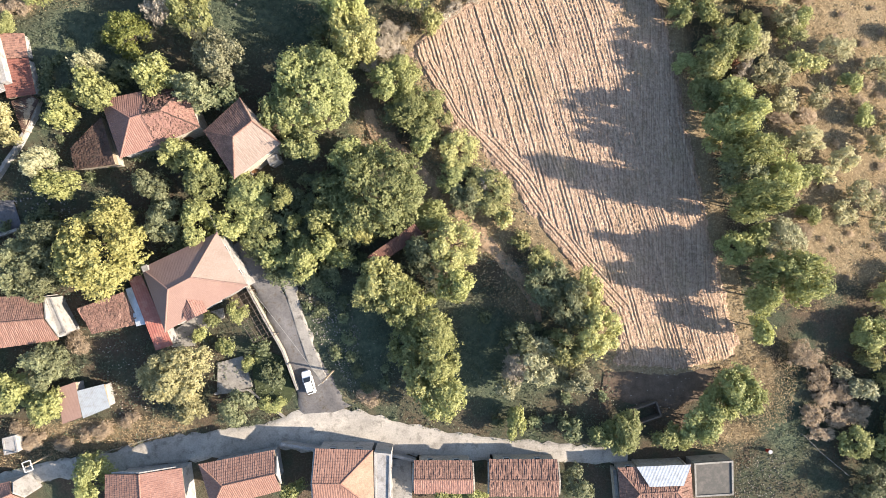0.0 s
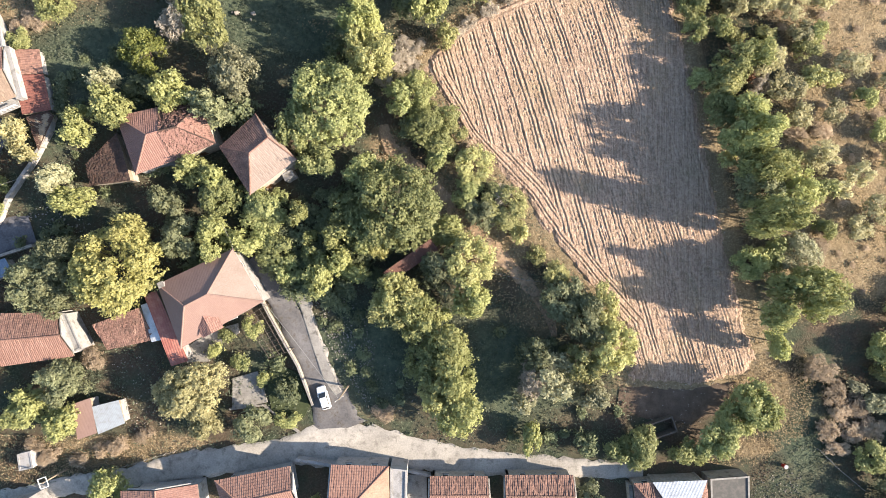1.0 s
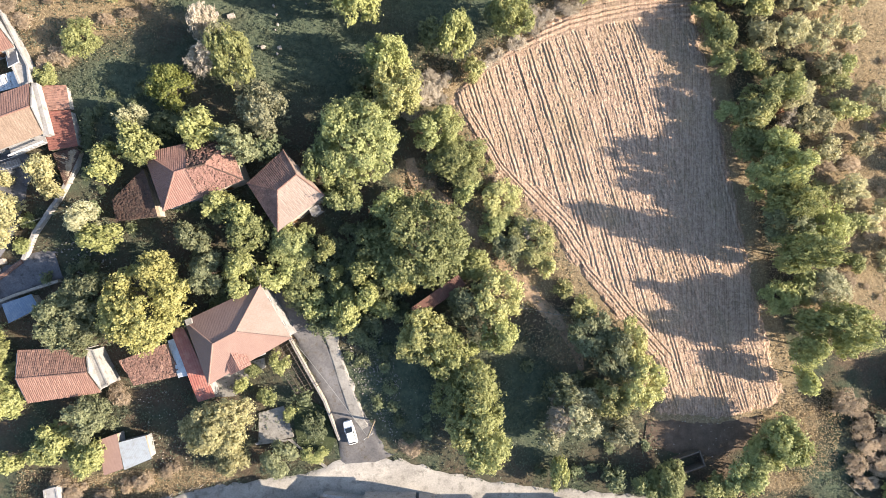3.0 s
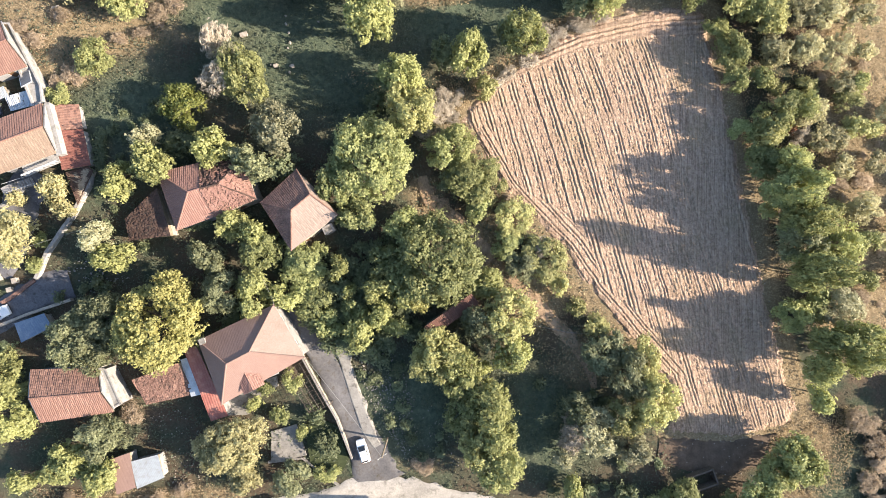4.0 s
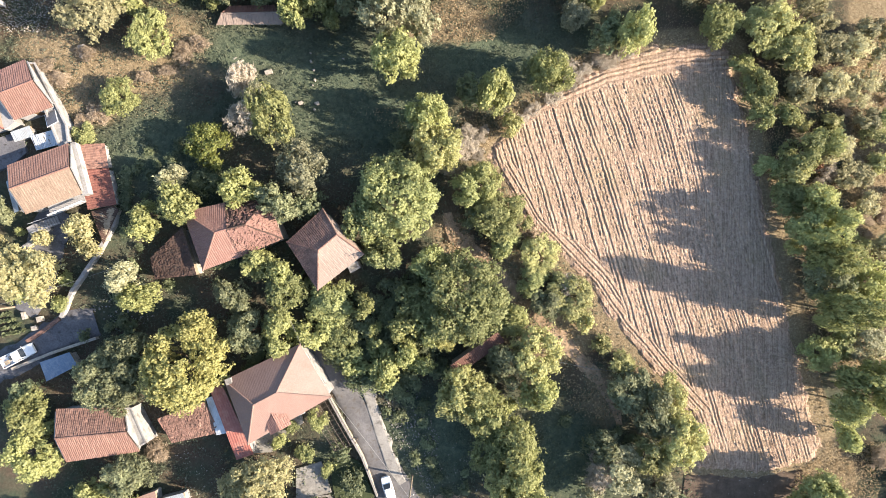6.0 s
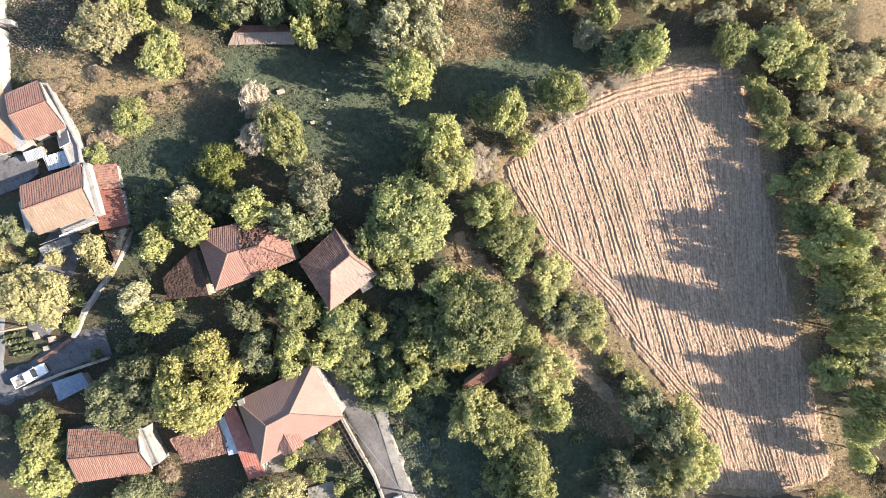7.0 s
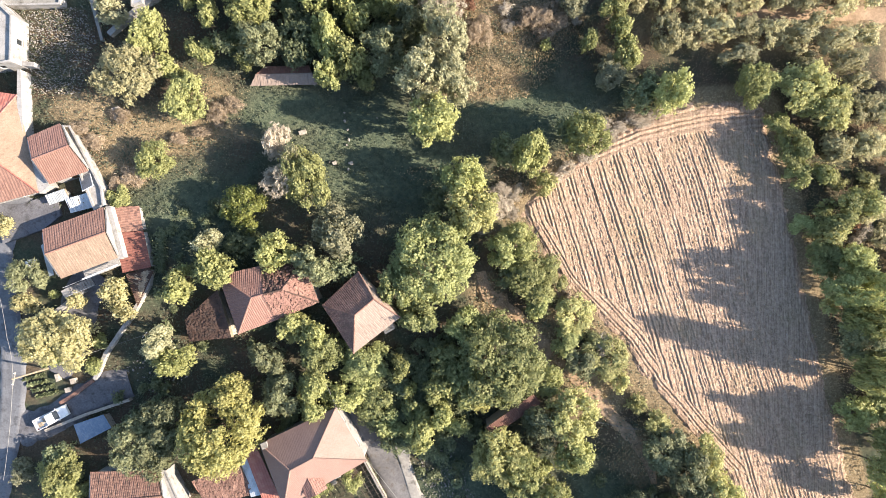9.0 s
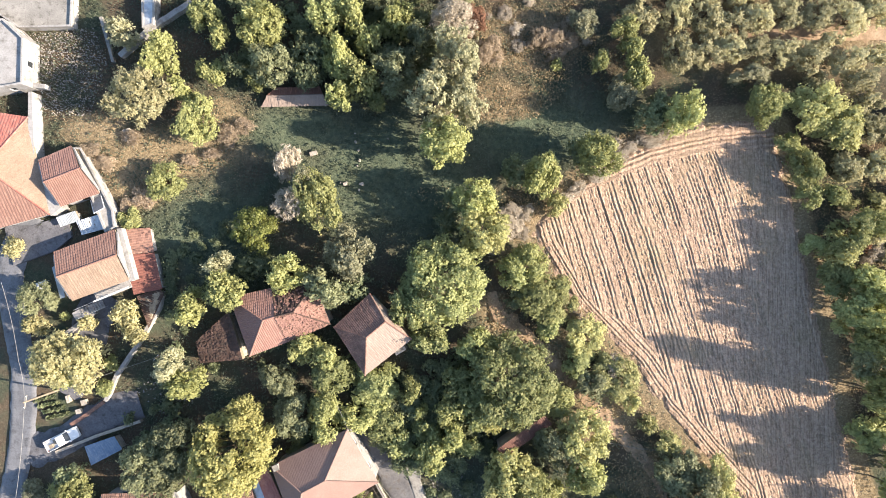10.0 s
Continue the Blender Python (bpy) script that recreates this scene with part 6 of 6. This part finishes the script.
garden_wall([(-53.38, 62.14), (-58.75, 58.41), (-63.08, 54.35)], 1.0, 0.6, "white", "broken white boundary wall by the olive", cap="white")
garden_wall([(-71.45, 15.49), (-67.97, 18.04), (-67.14, 18.68)], 1.0, 0.5, "white", "white parapet wall beside the stairs", cap="white")
garden_wall([(-76.18, 50.28), (-73.11, 50.02)], 1.2, 0.6, "white", "short white wall above the rubble")
garden_wall([(-65.79, 59.88), (-64.16, 53.60)], 0.5, 0.4, "concrete", "concrete kerb wall beside the rubble")
garden_wall([(-23.88, -28.73), (-18.71, -29.57), (-12.03, -29.58)], 1.8, 0.35, "white", "white yard wall between two roadside houses", cap="white")
garden_wall([(25.30, -32.53), (25.89, -39.00)], 1.8, 0.4, "stone", "old stone yard wall with a pale top", cap="concrete")
garden_wall([(-7.92, -30.66), (-4.13, -31.50)], 1.0, 0.3, "white", "low white wall on the road edge", cap="white")
garden_wall([(-34.12, -21.62), (-29.07, -21.04), (-23.62, -25.31)], 0.4, 0.3, "concrete", "low concrete garden edging beside the road")


def fence(pts, label, high=1.1):
    ob = thing("fence", pts[0][0], pts[0][1], gz(*pts[0]), 0, label, "fence")
    o = Vector((pts[0][0], pts[0][1], gz(*pts[0])))
    tops = []
    for a, b in zip(pts, pts[1:]):
        a, b = Vector(a), Vector(b)
        n = max(1, round((b - a).length / 1.6))
        for i in range(n):
            p = a.lerp(b, i / n)
            z = gz(*p)
            bm = bmesh.new()
            tube(bm, Vector((p.x, p.y, z - 0.3)) - o, Vector((p.x, p.y, z + high)) - o, 0.06, 0.05, 6)
            part("post", bm, MAT["concrete"], ob)
            tops.append(Vector((p.x, p.y, z + high)) - o)
    for h in (0.1, 0.5):
        bm = bmesh.new()
        for a, b in zip(tops, tops[1:]):
            tube(bm, a - Vector((0, 0, h)), b - Vector((0, 0, h)), 0.015, 0.015, 4)
        part("wire", bm, MAT["cable"], ob)
    return ob


fence([(-53.79, -30.97), (-49.54, -30.03), (-45.28, -28.75), (-40.61, -27.38)], "concrete post and wire fence along the road")
fence([(7.31, -2.46), (4.76, -1.27), (10.28, -2.46), (14.53, -2.89)][1:], "thin wire fence across the orchard path", 0.8)


fence([(53.90, -27.80), (56.71, -30.57), (59.38, -32.76), (62.26, -35.15)], "thin wire fence with leaning wooden posts", 1.0)
lawn_c = [(-28.06, -14.45), (-24.04, -16.17), (-22.21, -21.11), (-23.07, -22.98), (-27.79, -22.29), (-28.44, -18.54)]
paving(lawn_c, "small dark green lawn behind the lane wall", "lawn", "lawn", 0.06, "lawn")


# roofless hut at the foot of the field
hc = [(27.95, -23.93), (31.72, -22.59), (32.47, -24.77), (28.87, -26.03)]
hut = thing("roofless_hut", *centre(hc), 0, 0, "roofless stone hut with grass growing inside", "hut")
hl = ring([(a - centre(hc)[0], b - centre(hc)[1]) for a, b in hc])
hi_ = shrink(hl, 0.22)
for i in range(4):
    j = (i + 1) % 4
    slab("wall", [hl[i], hl[j], hi_[j], hi_[i]], -0.4, 1.5 - 0.15 * i, MAT["dark_wood"], hut)

# stairs of the white house
(sx, sy), = [(-67.34, 19.23)]
st = thing("stairs", sx, sy, gz(sx, sy), 118, "whitewashed outdoor stairs with steel rails and a landing", "stairs")
for i in range(10):
    box_part("step", (-0.6, -1.6 + 0.3 * i, 0.18 * i - 0.1), (0.6, -1.28 + 0.3 * i, 0.18 * (i + 1)), MAT["white"], st)
box_part("landing", (-0.6, 1.42, -0.2), (0.6, 2.4, 1.86), MAT["white"], st)
for side in (-0.66, 0.66):
    bm = bmesh.new()
    tube(bm, (side, -1.6, 1.0), (side, 1.5, 2.8), 0.03, 0.03, 5)
    part("handrail", bm, MAT["chrome"], st)
    for i in range(0, 10, 3):
        bm = bmesh.new()
        tube(bm, (side, -1.45 + 0.3 * i, 0.18 * i), (side, -1.45 + 0.3 * i, 0.18 * i + 1.08), 0.02, 0.02, 5)
        part("baluster", bm, MAT["chrome"], st)


# solar water heater on the terrace, and the balcony's rail
heater = thing("solar_heater", -65.48, 33.45, 6.6, 28, "tilted solar water panel in a pale metal frame", "solar panel")
tilt = Matrix.Rotation(radians(-24), 4, "X")
box_part("frame", (-0.85, -1.2, 0.55), (0.85, 1.2, 0.62), MAT["plastic_white"], heater, 0.01, tilt)
box_part("pane", (-0.75, -1.1, 0.625), (0.75, 1.1, 0.65), MAT["street"], heater, 0.0, tilt)
for a in (-0.7, 0.7):
    for b, high in ((-0.9, 0.25), (0.95, 1.0)):
        bm = bmesh.new()
        tube(bm, (a, b, -0.35), (a, b, 1.0 - high), 0.03, 0.03, 5)
        part("leg", bm, MAT["chrome"], heater)

rail_a, rail_b = Vector((-65.98, 20.37, 6.4)), Vector((-61.32, 22.28, 6.4))
balcony = thing("balcony", rail_a.x, rail_a.y, 6.2, math.degrees(math.atan2(rail_b.y - rail_a.y, rail_b.x - rail_a.x)), "whitewashed narrow balcony with a white rail", "balcony")
span = (rail_b - rail_a).length
box_part("slab", (-0.2, -0.1, -0.02), (span, 1.5, 0.16), MAT["white"], balcony, 0.02)
box_part("rail", (-0.2, -0.12, 1.0), (span, 0.08, 1.12), MAT["plastic_white"], balcony, 0.02)
for k in range(9):
    bm = bmesh.new()
    tube(bm, (span * k / 8 * 0.98, -0.02, 0.1), (span * k / 8 * 0.98, -0.02, 1.0), 0.025, 0.025, 5)
    part("baluster", bm, MAT["plastic_white"], balcony)


# ---- vehicles ----
def loft(bm, sections):
    """Joins cross-sections (rings of points) into a skin with closed ends."""
    rings = [[bm.verts.new(p) for p in sec] for sec in sections]
    n = len(rings[0])
    for a, b in zip(rings, rings[1:]):
        for i in range(n):
            j = (i + 1) % n
            bm.faces.new((a[i], a[j], b[j], b[i]))
    bm.faces.new(rings[0][::-1])
    bm.faces.new(rings[-1])


def section(x, half, z0, z1, r=0.12):
    return [(x, -half + r * 0.4, z0), (x, half - r * 0.4, z0), (x, half, z0 + r), (x, half, z1 - r), (x, half - r, z1), (x, -half + r, z1),
            (x, -half, z1 - r), (x, -half, z0 + r)]


def wheel(parent, x, y, r=0.31):
    bm = bmesh.new()
    tube(bm, (x, y - 0.1, r), (x, y + 0.1, r), r, r, 16)
    w = part("wheel", bm, MAT["rubber"], parent)
    bm = bmesh.new()
    s = 1 if y > 0 else -1
    tube(bm, (x, y + s * 0.1, r), (x, y + s * 0.115, r), r * 0.62, r * 0.6, 12)
    part("rim", bm, MAT["chrome"], w)


def glass_quad(name, pts, parent, material="glass"):
    bm = bmesh.new()
    c = sum((Vector(p) for p in pts), Vector()) / 4
    n = (Vector(pts[1]) - Vector(pts[0])).cross(Vector(pts[3]) - Vector(pts[0])).normalized() * 0.012
    lo = [bm.verts.new(Vector(p) - n) for p in pts]
    hi = [bm.verts.new(Vector(p) + n) for p in pts]
    bm.faces.new(lo[::-1]), bm.faces.new(hi)
    for i in range(4):
        j = (i + 1) % 4
        bm.faces.new((lo[i], lo[j], hi[j], hi[i]))
    part(name, bm, MAT[material], parent)


def lights(ob, front, back, half, z):
    for s in (-1, 1):
        box_part("headlight", (front - 0.12, s * (half - 0.2) - 0.14, z), (front + 0.02, s * (half - 0.2) + 0.14, z + 0.13), MAT["chrome"], ob, 0.02)
        box_part("tail_light", (back - 0.02, s * (half - 0.12) - 0.08, z), (back + 0.1, s * (half - 0.12) + 0.08, z + 0.2), MAT["red_lens"], ob, 0.02)
        box_part("door_mirror", (front - 1.45, s * (half + 0.08) - 0.09, z + 0.22), (front - 1.33, s * (half + 0.08) + 0.09, z + 0.36), MAT["car_white"], ob, 0.02)
    box_part("bumper", (front - 0.1, -half + 0.08, 0.24), (front + 0.06, half - 0.08, 0.46), MAT["black"], ob, 0.03)


def hatchback(x, y, turn, label):
    z = gz(x, y) + 0.24
    ob = thing("car", x, y, z, turn, label, "car")
    ob.scale = (0.88, 0.84, 0.95)
    bm = bmesh.new()
    loft(bm, [section(-1.98, 0.7, 0.32, 0.82), section(-1.8, 0.82, 0.22, 0.96), section(-0.8, 0.85, 0.2, 0.97), section(0.75, 0.85, 0.2, 0.95),
              section(1.5, 0.82, 0.22, 0.84), section(1.9, 0.74, 0.26, 0.74), section(2.0, 0.6, 0.34, 0.64)])
    part("body", bm, MAT["car_white"], ob)
    bm = bmesh.new()
    loft(bm, [section(-1.85, 0.72, 0.9, 1.0, 0.04), section(-1.45, 0.66, 0.92, 1.42), section(-0.6, 0.64, 0.92, 1.48), section(0.15, 0.64, 0.92, 1.44),
              section(0.95, 0.72, 0.9, 0.98, 0.04)])
    part("cabin", bm, MAT["car_white"], ob)
    glass_quad("windscreen", [(0.2, -0.56, 1.43), (0.2, 0.56, 1.43), (0.9, 0.64, 1.02), (0.9, -0.64, 1.02)], ob)
    glass_quad("rear_window", [(-1.5, -0.54, 1.4), (-1.5, 0.54, 1.4), (-1.82, 0.6, 1.06), (-1.82, -0.6, 1.06)], ob)
    for s in (-1, 1):
        glass_quad("side_window", [(-1.35, s * 0.685, 1.02), (0.55, s * 0.71, 1.02), (0.1, s * 0.66, 1.36), (-1.25, s * 0.66, 1.36)], ob)
        for wx in (-1.25, 1.25):
            wheel(ob, wx, s * 0.76)
    lights(ob, 1.93, -1.96, 0.78, 0.58)


def pickup(x, y, turn, label):
    z = gz(x, y) + 0.24
    ob = thing("pickup_truck", x, y, z, turn, label, "pickup")
    bm = bmesh.new()
    loft(bm, [section(-0.35, 0.82, 0.34, 1.0), section(1.0, 0.83, 0.34, 1.02), section(2.1, 0.81, 0.34, 0.96), section(2.5, 0.74, 0.38, 0.84)])
    part("body", bm, MAT["car_white"], ob)
    bm = bmesh.new()
    loft(bm, [section(-0.38, 0.72, 0.98, 1.55), section(0.5, 0.7, 0.98, 1.62), section(0.75, 0.7, 0.98, 1.58), section(1.3, 0.76, 0.98, 1.06, 0.03)])
    part("cabin", bm, MAT["car_white"], ob)
    glass_quad("windscreen", [(0.8, -0.6, 1.56), (0.8, 0.6, 1.56), (1.27, 0.66, 1.08), (1.27, -0.66, 1.08)], ob)
    glass_quad("rear_window", [(-0.4, -0.5, 1.48), (-0.4, 0.5, 1.48), (-0.4, 0.55, 1.1), (-0.4, -0.55, 1.1)], ob)
    bm = bmesh.new()
    box(bm, (-2.5, -0.8, 0.55), (-0.42, 0.8, 0.66))
    part("bed_floor", bm, MAT["grey_sheet"], ob, "dull grey metal load bed")
    for lo, hi in (((-2.5, -0.84, 0.5), (-0.42, -0.78, 1.02)), ((-2.5, 0.78, 0.5), (-0.42, 0.84, 1.02)), ((-2.56, -0.84, 0.5), (-2.5, 0.84, 1.0))):
        box_part("bed_side", lo, hi, MAT["car_white"], ob, 0.015)
    for lo, hi in (((-2.1, -0.5, 0.66), (-1.5, 0.1, 0.9)), ((-1.3, -0.2, 0.66), (-0.8, 0.5, 0.86))):
        box_part("crate", lo, hi, MAT["wood"], ob, 0.03)
    for s in (-1, 1):
        glass_quad("side_window", [(-0.3, s * 0.735, 1.08), (1.0, s * 0.77, 1.08), (0.7, s * 0.715, 1.48), (-0.3, s * 0.725, 1.48)], ob)
        for wx in (-1.6, 1.65):
            wheel(ob, wx, s * 0.74, 0.34)
    lights(ob, 2.46, -2.54, 0.78, 0.68)


(cx_, cy_), = [(-19.98, -19.81)]
hatchback(cx_, cy_, 107, "small white hatchback parked in the lane's mouth")
(cx_, cy_), = [(-72.75, 0.43)]
pickup(cx_, cy_, 27, "white pickup with an open bed parked in the alley")


# ---- poles and cables ----
def pole(base, high, label, arm=1.6, turn=0.0, frame_top=False):
    x, y = base
    ob = thing("utility_pole", x, y, gz(x, y), turn, label, "pole")
    bm = bmesh.new()
    tube(bm, (0, 0, -0.5), (0, 0, high), 0.16, 0.1, 8)
    part("shaft", bm, MAT["wood"], ob)
    bm = bmesh.new()
    box(bm, (-arm / 2, -0.06, high - 0.5), (arm / 2, 0.06, high - 0.38))
    part("crossarm", bm, MAT["concrete"], ob)
    if frame_top:
        bm = bmesh.new()
        for a, b in (((-0.6, -0.7), (0.6, -0.7)), ((0.6, -0.7), (0.6, 0.7)), ((0.6, 0.7), (-0.6, 0.7)), ((-0.6, 0.7), (-0.6, -0.7))):
            tube(bm, (*a, high - 0.2), (*b, high - 0.2), 0.06, 0.06, 5)
        part("bracket", bm, MAT["plastic_white"], ob, "white square bracket at the pole's top")
    for s in (-0.8, 0, 0.8):
        bm = bmesh.new()
        tube(bm, (s * arm / 2, 0, high - 0.38), (s * arm / 2, 0, high - 0.2), 0.05, 0.04, 6)
        part("insulator", bm, MAT["plastic_white"], ob)
    return Vector((x, y, gz(x, y) + high - 0.2))


def cable(a, b, sag, label="slack overhead cable from a pole", r=0.016):
    a, b = Vector(a), Vector(b)
    bm = bmesh.new()
    pts = [a.lerp(b, i / 14) - Vector((0, 0, sag * 4 * (i / 14) * (1 - i / 14))) for i in range(15)]
    side = (b - a).cross(Vector((0, 0, 1))).normalized() * r
    rings = [[bm.verts.new(p - a + o) for o in (side, Vector((0, 0, r)), -side, Vector((0, 0, -r)))] for p in pts]
    for lo, hi in zip(rings, rings[1:]):
        for q in range(4):
            bm.faces.new((lo[q], lo[(q + 1) % 4], hi[(q + 1) % 4], hi[q]))
    bm.faces.new(rings[0][::-1]), bm.faces.new(rings[-1])
    ob = part("overhead_cable", bm, MAT["cable"])
    ob.location = a
    return tagged(ob, label, "cable")


(p1,), (p2,), (p3,), (p4,) = [(-16.45, -18.23)], [(-58.70, -30.71)], [(-73.36, 7.39)], [(-57.08, 12.78)]
top1 = pole(p1, 8.5, "wooden utility pole beside the parked car", turn=35)
top2 = pole(p2, 5.6, "pole with a square white bracket by the road", 1.0, 20, True)
top3 = pole(p3, 7.5, "street-side utility pole with several cables", 1.8, 80)
top4 = pole(p4, 5.5, "short wooden cable pole in the garden", 1.0, 50)
(hx_, hy_), (rx_, ry_) = [(-27.43, -4.98), (-31.54, 2.29)]
cable(top1, (hx_, hy_, 6.3), 0.3, "pale service cable from the pole to the roof corner", 0.025)
cable((rx_, ry_, 6.5), (rx_ - 1.5, ry_ + 3.5, 6.6), 0.2, r=0.02)
cable(top3, top4, 0.5)
(s1, s2, s3) = [(-74.17, 12.84), (-76.04, 23.19), (-75.43, -6.32)]
cable(top3, (*s1, 10.5), 0.3, "overhead cable along the street", 0.02)
cable((*s1, 10.5), (*s2, 11), 0.3, "overhead cable along the street", 0.02)
cable(top3, (*s3, 9.5), 0.3, "overhead cable along the street", 0.02)


# ---- loose things ----
def table(x, y, turn, label, size=1.4):
    ob = thing("garden_table", x, y, gz(x, y) + 0.18, turn, label, "table")
    box_part("tabletop", (-size / 2, -size * 0.4, 0.7), (size / 2, size * 0.4, 0.75), MAT["plastic_white"], ob, 0.02)
    for a in (-1, 1):
        for b in (-1, 1):
            bm = bmesh.new()
            tube(bm, (a * size * 0.42, b * size * 0.32, -0.2), (a * size * 0.42, b * size * 0.32, 0.7), 0.03, 0.03, 6)
            part("leg", bm, MAT["plastic_white"], ob)


def crate(x, y, turn, size, label, material="plastic_white", name="crate", category="crate"):
    ob = thing(name, x, y, gz(x, y), turn, label, category)
    sx_, sy_, sz_ = size
    box_part("body", (-sx_ / 2, -sy_ / 2, -0.1), (sx_ / 2, sy_ / 2, sz_), MAT[material], ob, 0.03)
    box_part("lid", (-sx_ / 2 - 0.04, -sy_ / 2 - 0.04, sz_), (sx_ / 2 + 0.04, sy_ / 2 + 0.04, sz_ + 0.06), MAT[material], ob, 0.02)


stead = [(-69.22, -0.44), (-64.97, 1.00), (-63.99, -0.96), (-68.44, -3.23)]
lean_to([stead[3], stead[2], stead[1], stead[0]], gz(*stead[0]) + 1.4, gz(*stead[0]) + 1.7, "low lean-to covered with blue sheeting", "blue_sheet", "stone", rib=0.3, amp=0.02, wear=0.02)
for (x, y) in [(-74.35, 22.41)]:
    table(x, y, 20, "white plastic garden table by the street", 1.5)
for (x, y), size in zip([(-62.15, 43.38), (-36.76, 41.04), (-32.31, 36.66), (-29.89, 36.67), (-38.75, 41.35), (-69.64, 5.63), (-71.88, 6.14), (-70.53, 4.31)],
                        ((1.0, 1.7, 0.6), (1.0, 0.5, 0.5), (0.5, 0.4, 0.4), (0.4, 0.4, 0.4), (0.3, 0.5, 0.3), (0.7, 0.7, 0.6), (0.4, 1.0, 0.6), (0.7, 0.6, 0.5))):
    crate(x, y, 15, size, "pale block-shaped crate standing in the grass", "stone")


def boundary_stone(x, y, turn, size):
    """A rough pale stone block half sunk in the grass."""
    ob = thing("boundary_stone", x, y, gz(x, y), turn, "rough pale boundary stone standing in the meadow grass", "stone", "boundary stones")
    bm = bmesh.new()
    box(bm, (-size, -size * 0.7, -0.1), (size, size * 0.7, size * 1.5), None, size * 0.25)
    for v in bm.verts:
        v.co += noise.noise_vector(v.co * 4 + Vector((x, y, 0))) * size * 0.18
    part("block", bm, MAT["stone"], ob)


for k, (x, y) in enumerate([(-30.89, 44.02), (-30.42, 41.57), (-30.26, 40.09), (-30.59, 39.34), (-32.12, 36.92), (-30.12, 36.72), (-33.01, 36.83), (-30.36, 35.81), (-30.82, 42.79), (-26.20, 43.32)]):
    boundary_stone(x, y, 37 * k, 0.13 + 0.04 * (k % 3))
(bx_, by_), = [(48.78, -30.25)]
barrel = thing("barrel", bx_, by_, gz(bx_, by_), 0, "small red metal barrel standing on the track", "barrel")
bm = bmesh.new()
tube(bm, (0, 0, -0.05), (0, 0, 0.85), 0.3, 0.3, 14)
part("drum", bm, MAT["red_lens"], barrel)
bm = bmesh.new()
tube(bm, (0, 0, 0.85), (0, 0, 0.9), 0.31, 0.31, 14)
part("rim", bm, MAT["chrome"], barrel)
for (x, y), k in zip([(-75.46, 6.17), (-74.87, 5.33), (-74.27, 4.50), (-73.68, 3.66)], range(4)):
    row = thing("vegetable_row", x, y, gz(x, y), 12, "dark planted row of leafy vegetables", "vegetables", "vegetable rows")
    rr = np.random.RandomState(40 + k)
    pv = rr.uniform((-1.6, -0.22, 0.0), (1.6, 0.22, 0.4), (160, 3))
    dd = rr.normal(size=(160, 3)) * 0.14
    ee = rr.normal(size=(160, 3)) * 0.1
    vv = np.concatenate((pv - dd, pv + ee, pv + dd, pv - ee))
    mesh_object("leaves", vv.tolist(), [(i, i + 160, i + 320, i + 480) for i in range(160)], MAT["dark"], row)

low_growth("dry_grass", [(-25.12, 36.39), (-5.12, 36.42), (20.20, 47.20), (31.96, 47.12), (31.94, 45.02), (19.34, 45.35), (5.01, 38.47), (-6.01, 29.72), (-11.91, 28.07)], 6000, 0.15, 0.35, "straw", 21, "dry weeds along the field's headland", 0.7, 500)
low_growth("dry_grass", [(-7.12, 29.74), (-1.19, 29.81), (14.96, 3.48), (26.00, -10.11), (26.00, -16.91), (23.45, -13.51), (9.86, 3.48), (-0.34, 15.38)], 9000, 0.15, 0.35, "straw", 22, "dry weeds along the field's western edge", 0.7, 700)
low_growth("dry_grass", [(34.50, 34.08), (37.48, 34.08), (43.00, 3.48), (46.40, -13.51), (43.00, -13.51), (38.75, 9.43)], 6000, 0.15, 0.35, "straw", 23, "dry weeds along the field's eastern edge", 0.7, 500)
low_growth("weeds", [(50.65, -15.21), (73.97, -15.47), (73.97, -39.67), (43.00, -39.01), (43.85, -30.51), (52.35, -25.41)], 12000, 0.15, 0.4, "weed", 24, "dark green weeds in the shaded corner", 0.5, 1200)
low_growth("stubble", FIELD, 16000, 0.075, 0.12, "straw", 25, "loose pale stubble strewn over the ploughed field", 0.4, 0, 0.24)
low_growth("stubble", [(27.70, 35.78), (34.50, 35.78), (38.75, 9.43), (43.85, -13.51), (33.65, -16.91), (31.10, 3.48)], 9000, 0.075, 0.12, "straw", 26, "loose pale stubble on the field's shaded side", 0.4, 0, 0.24)
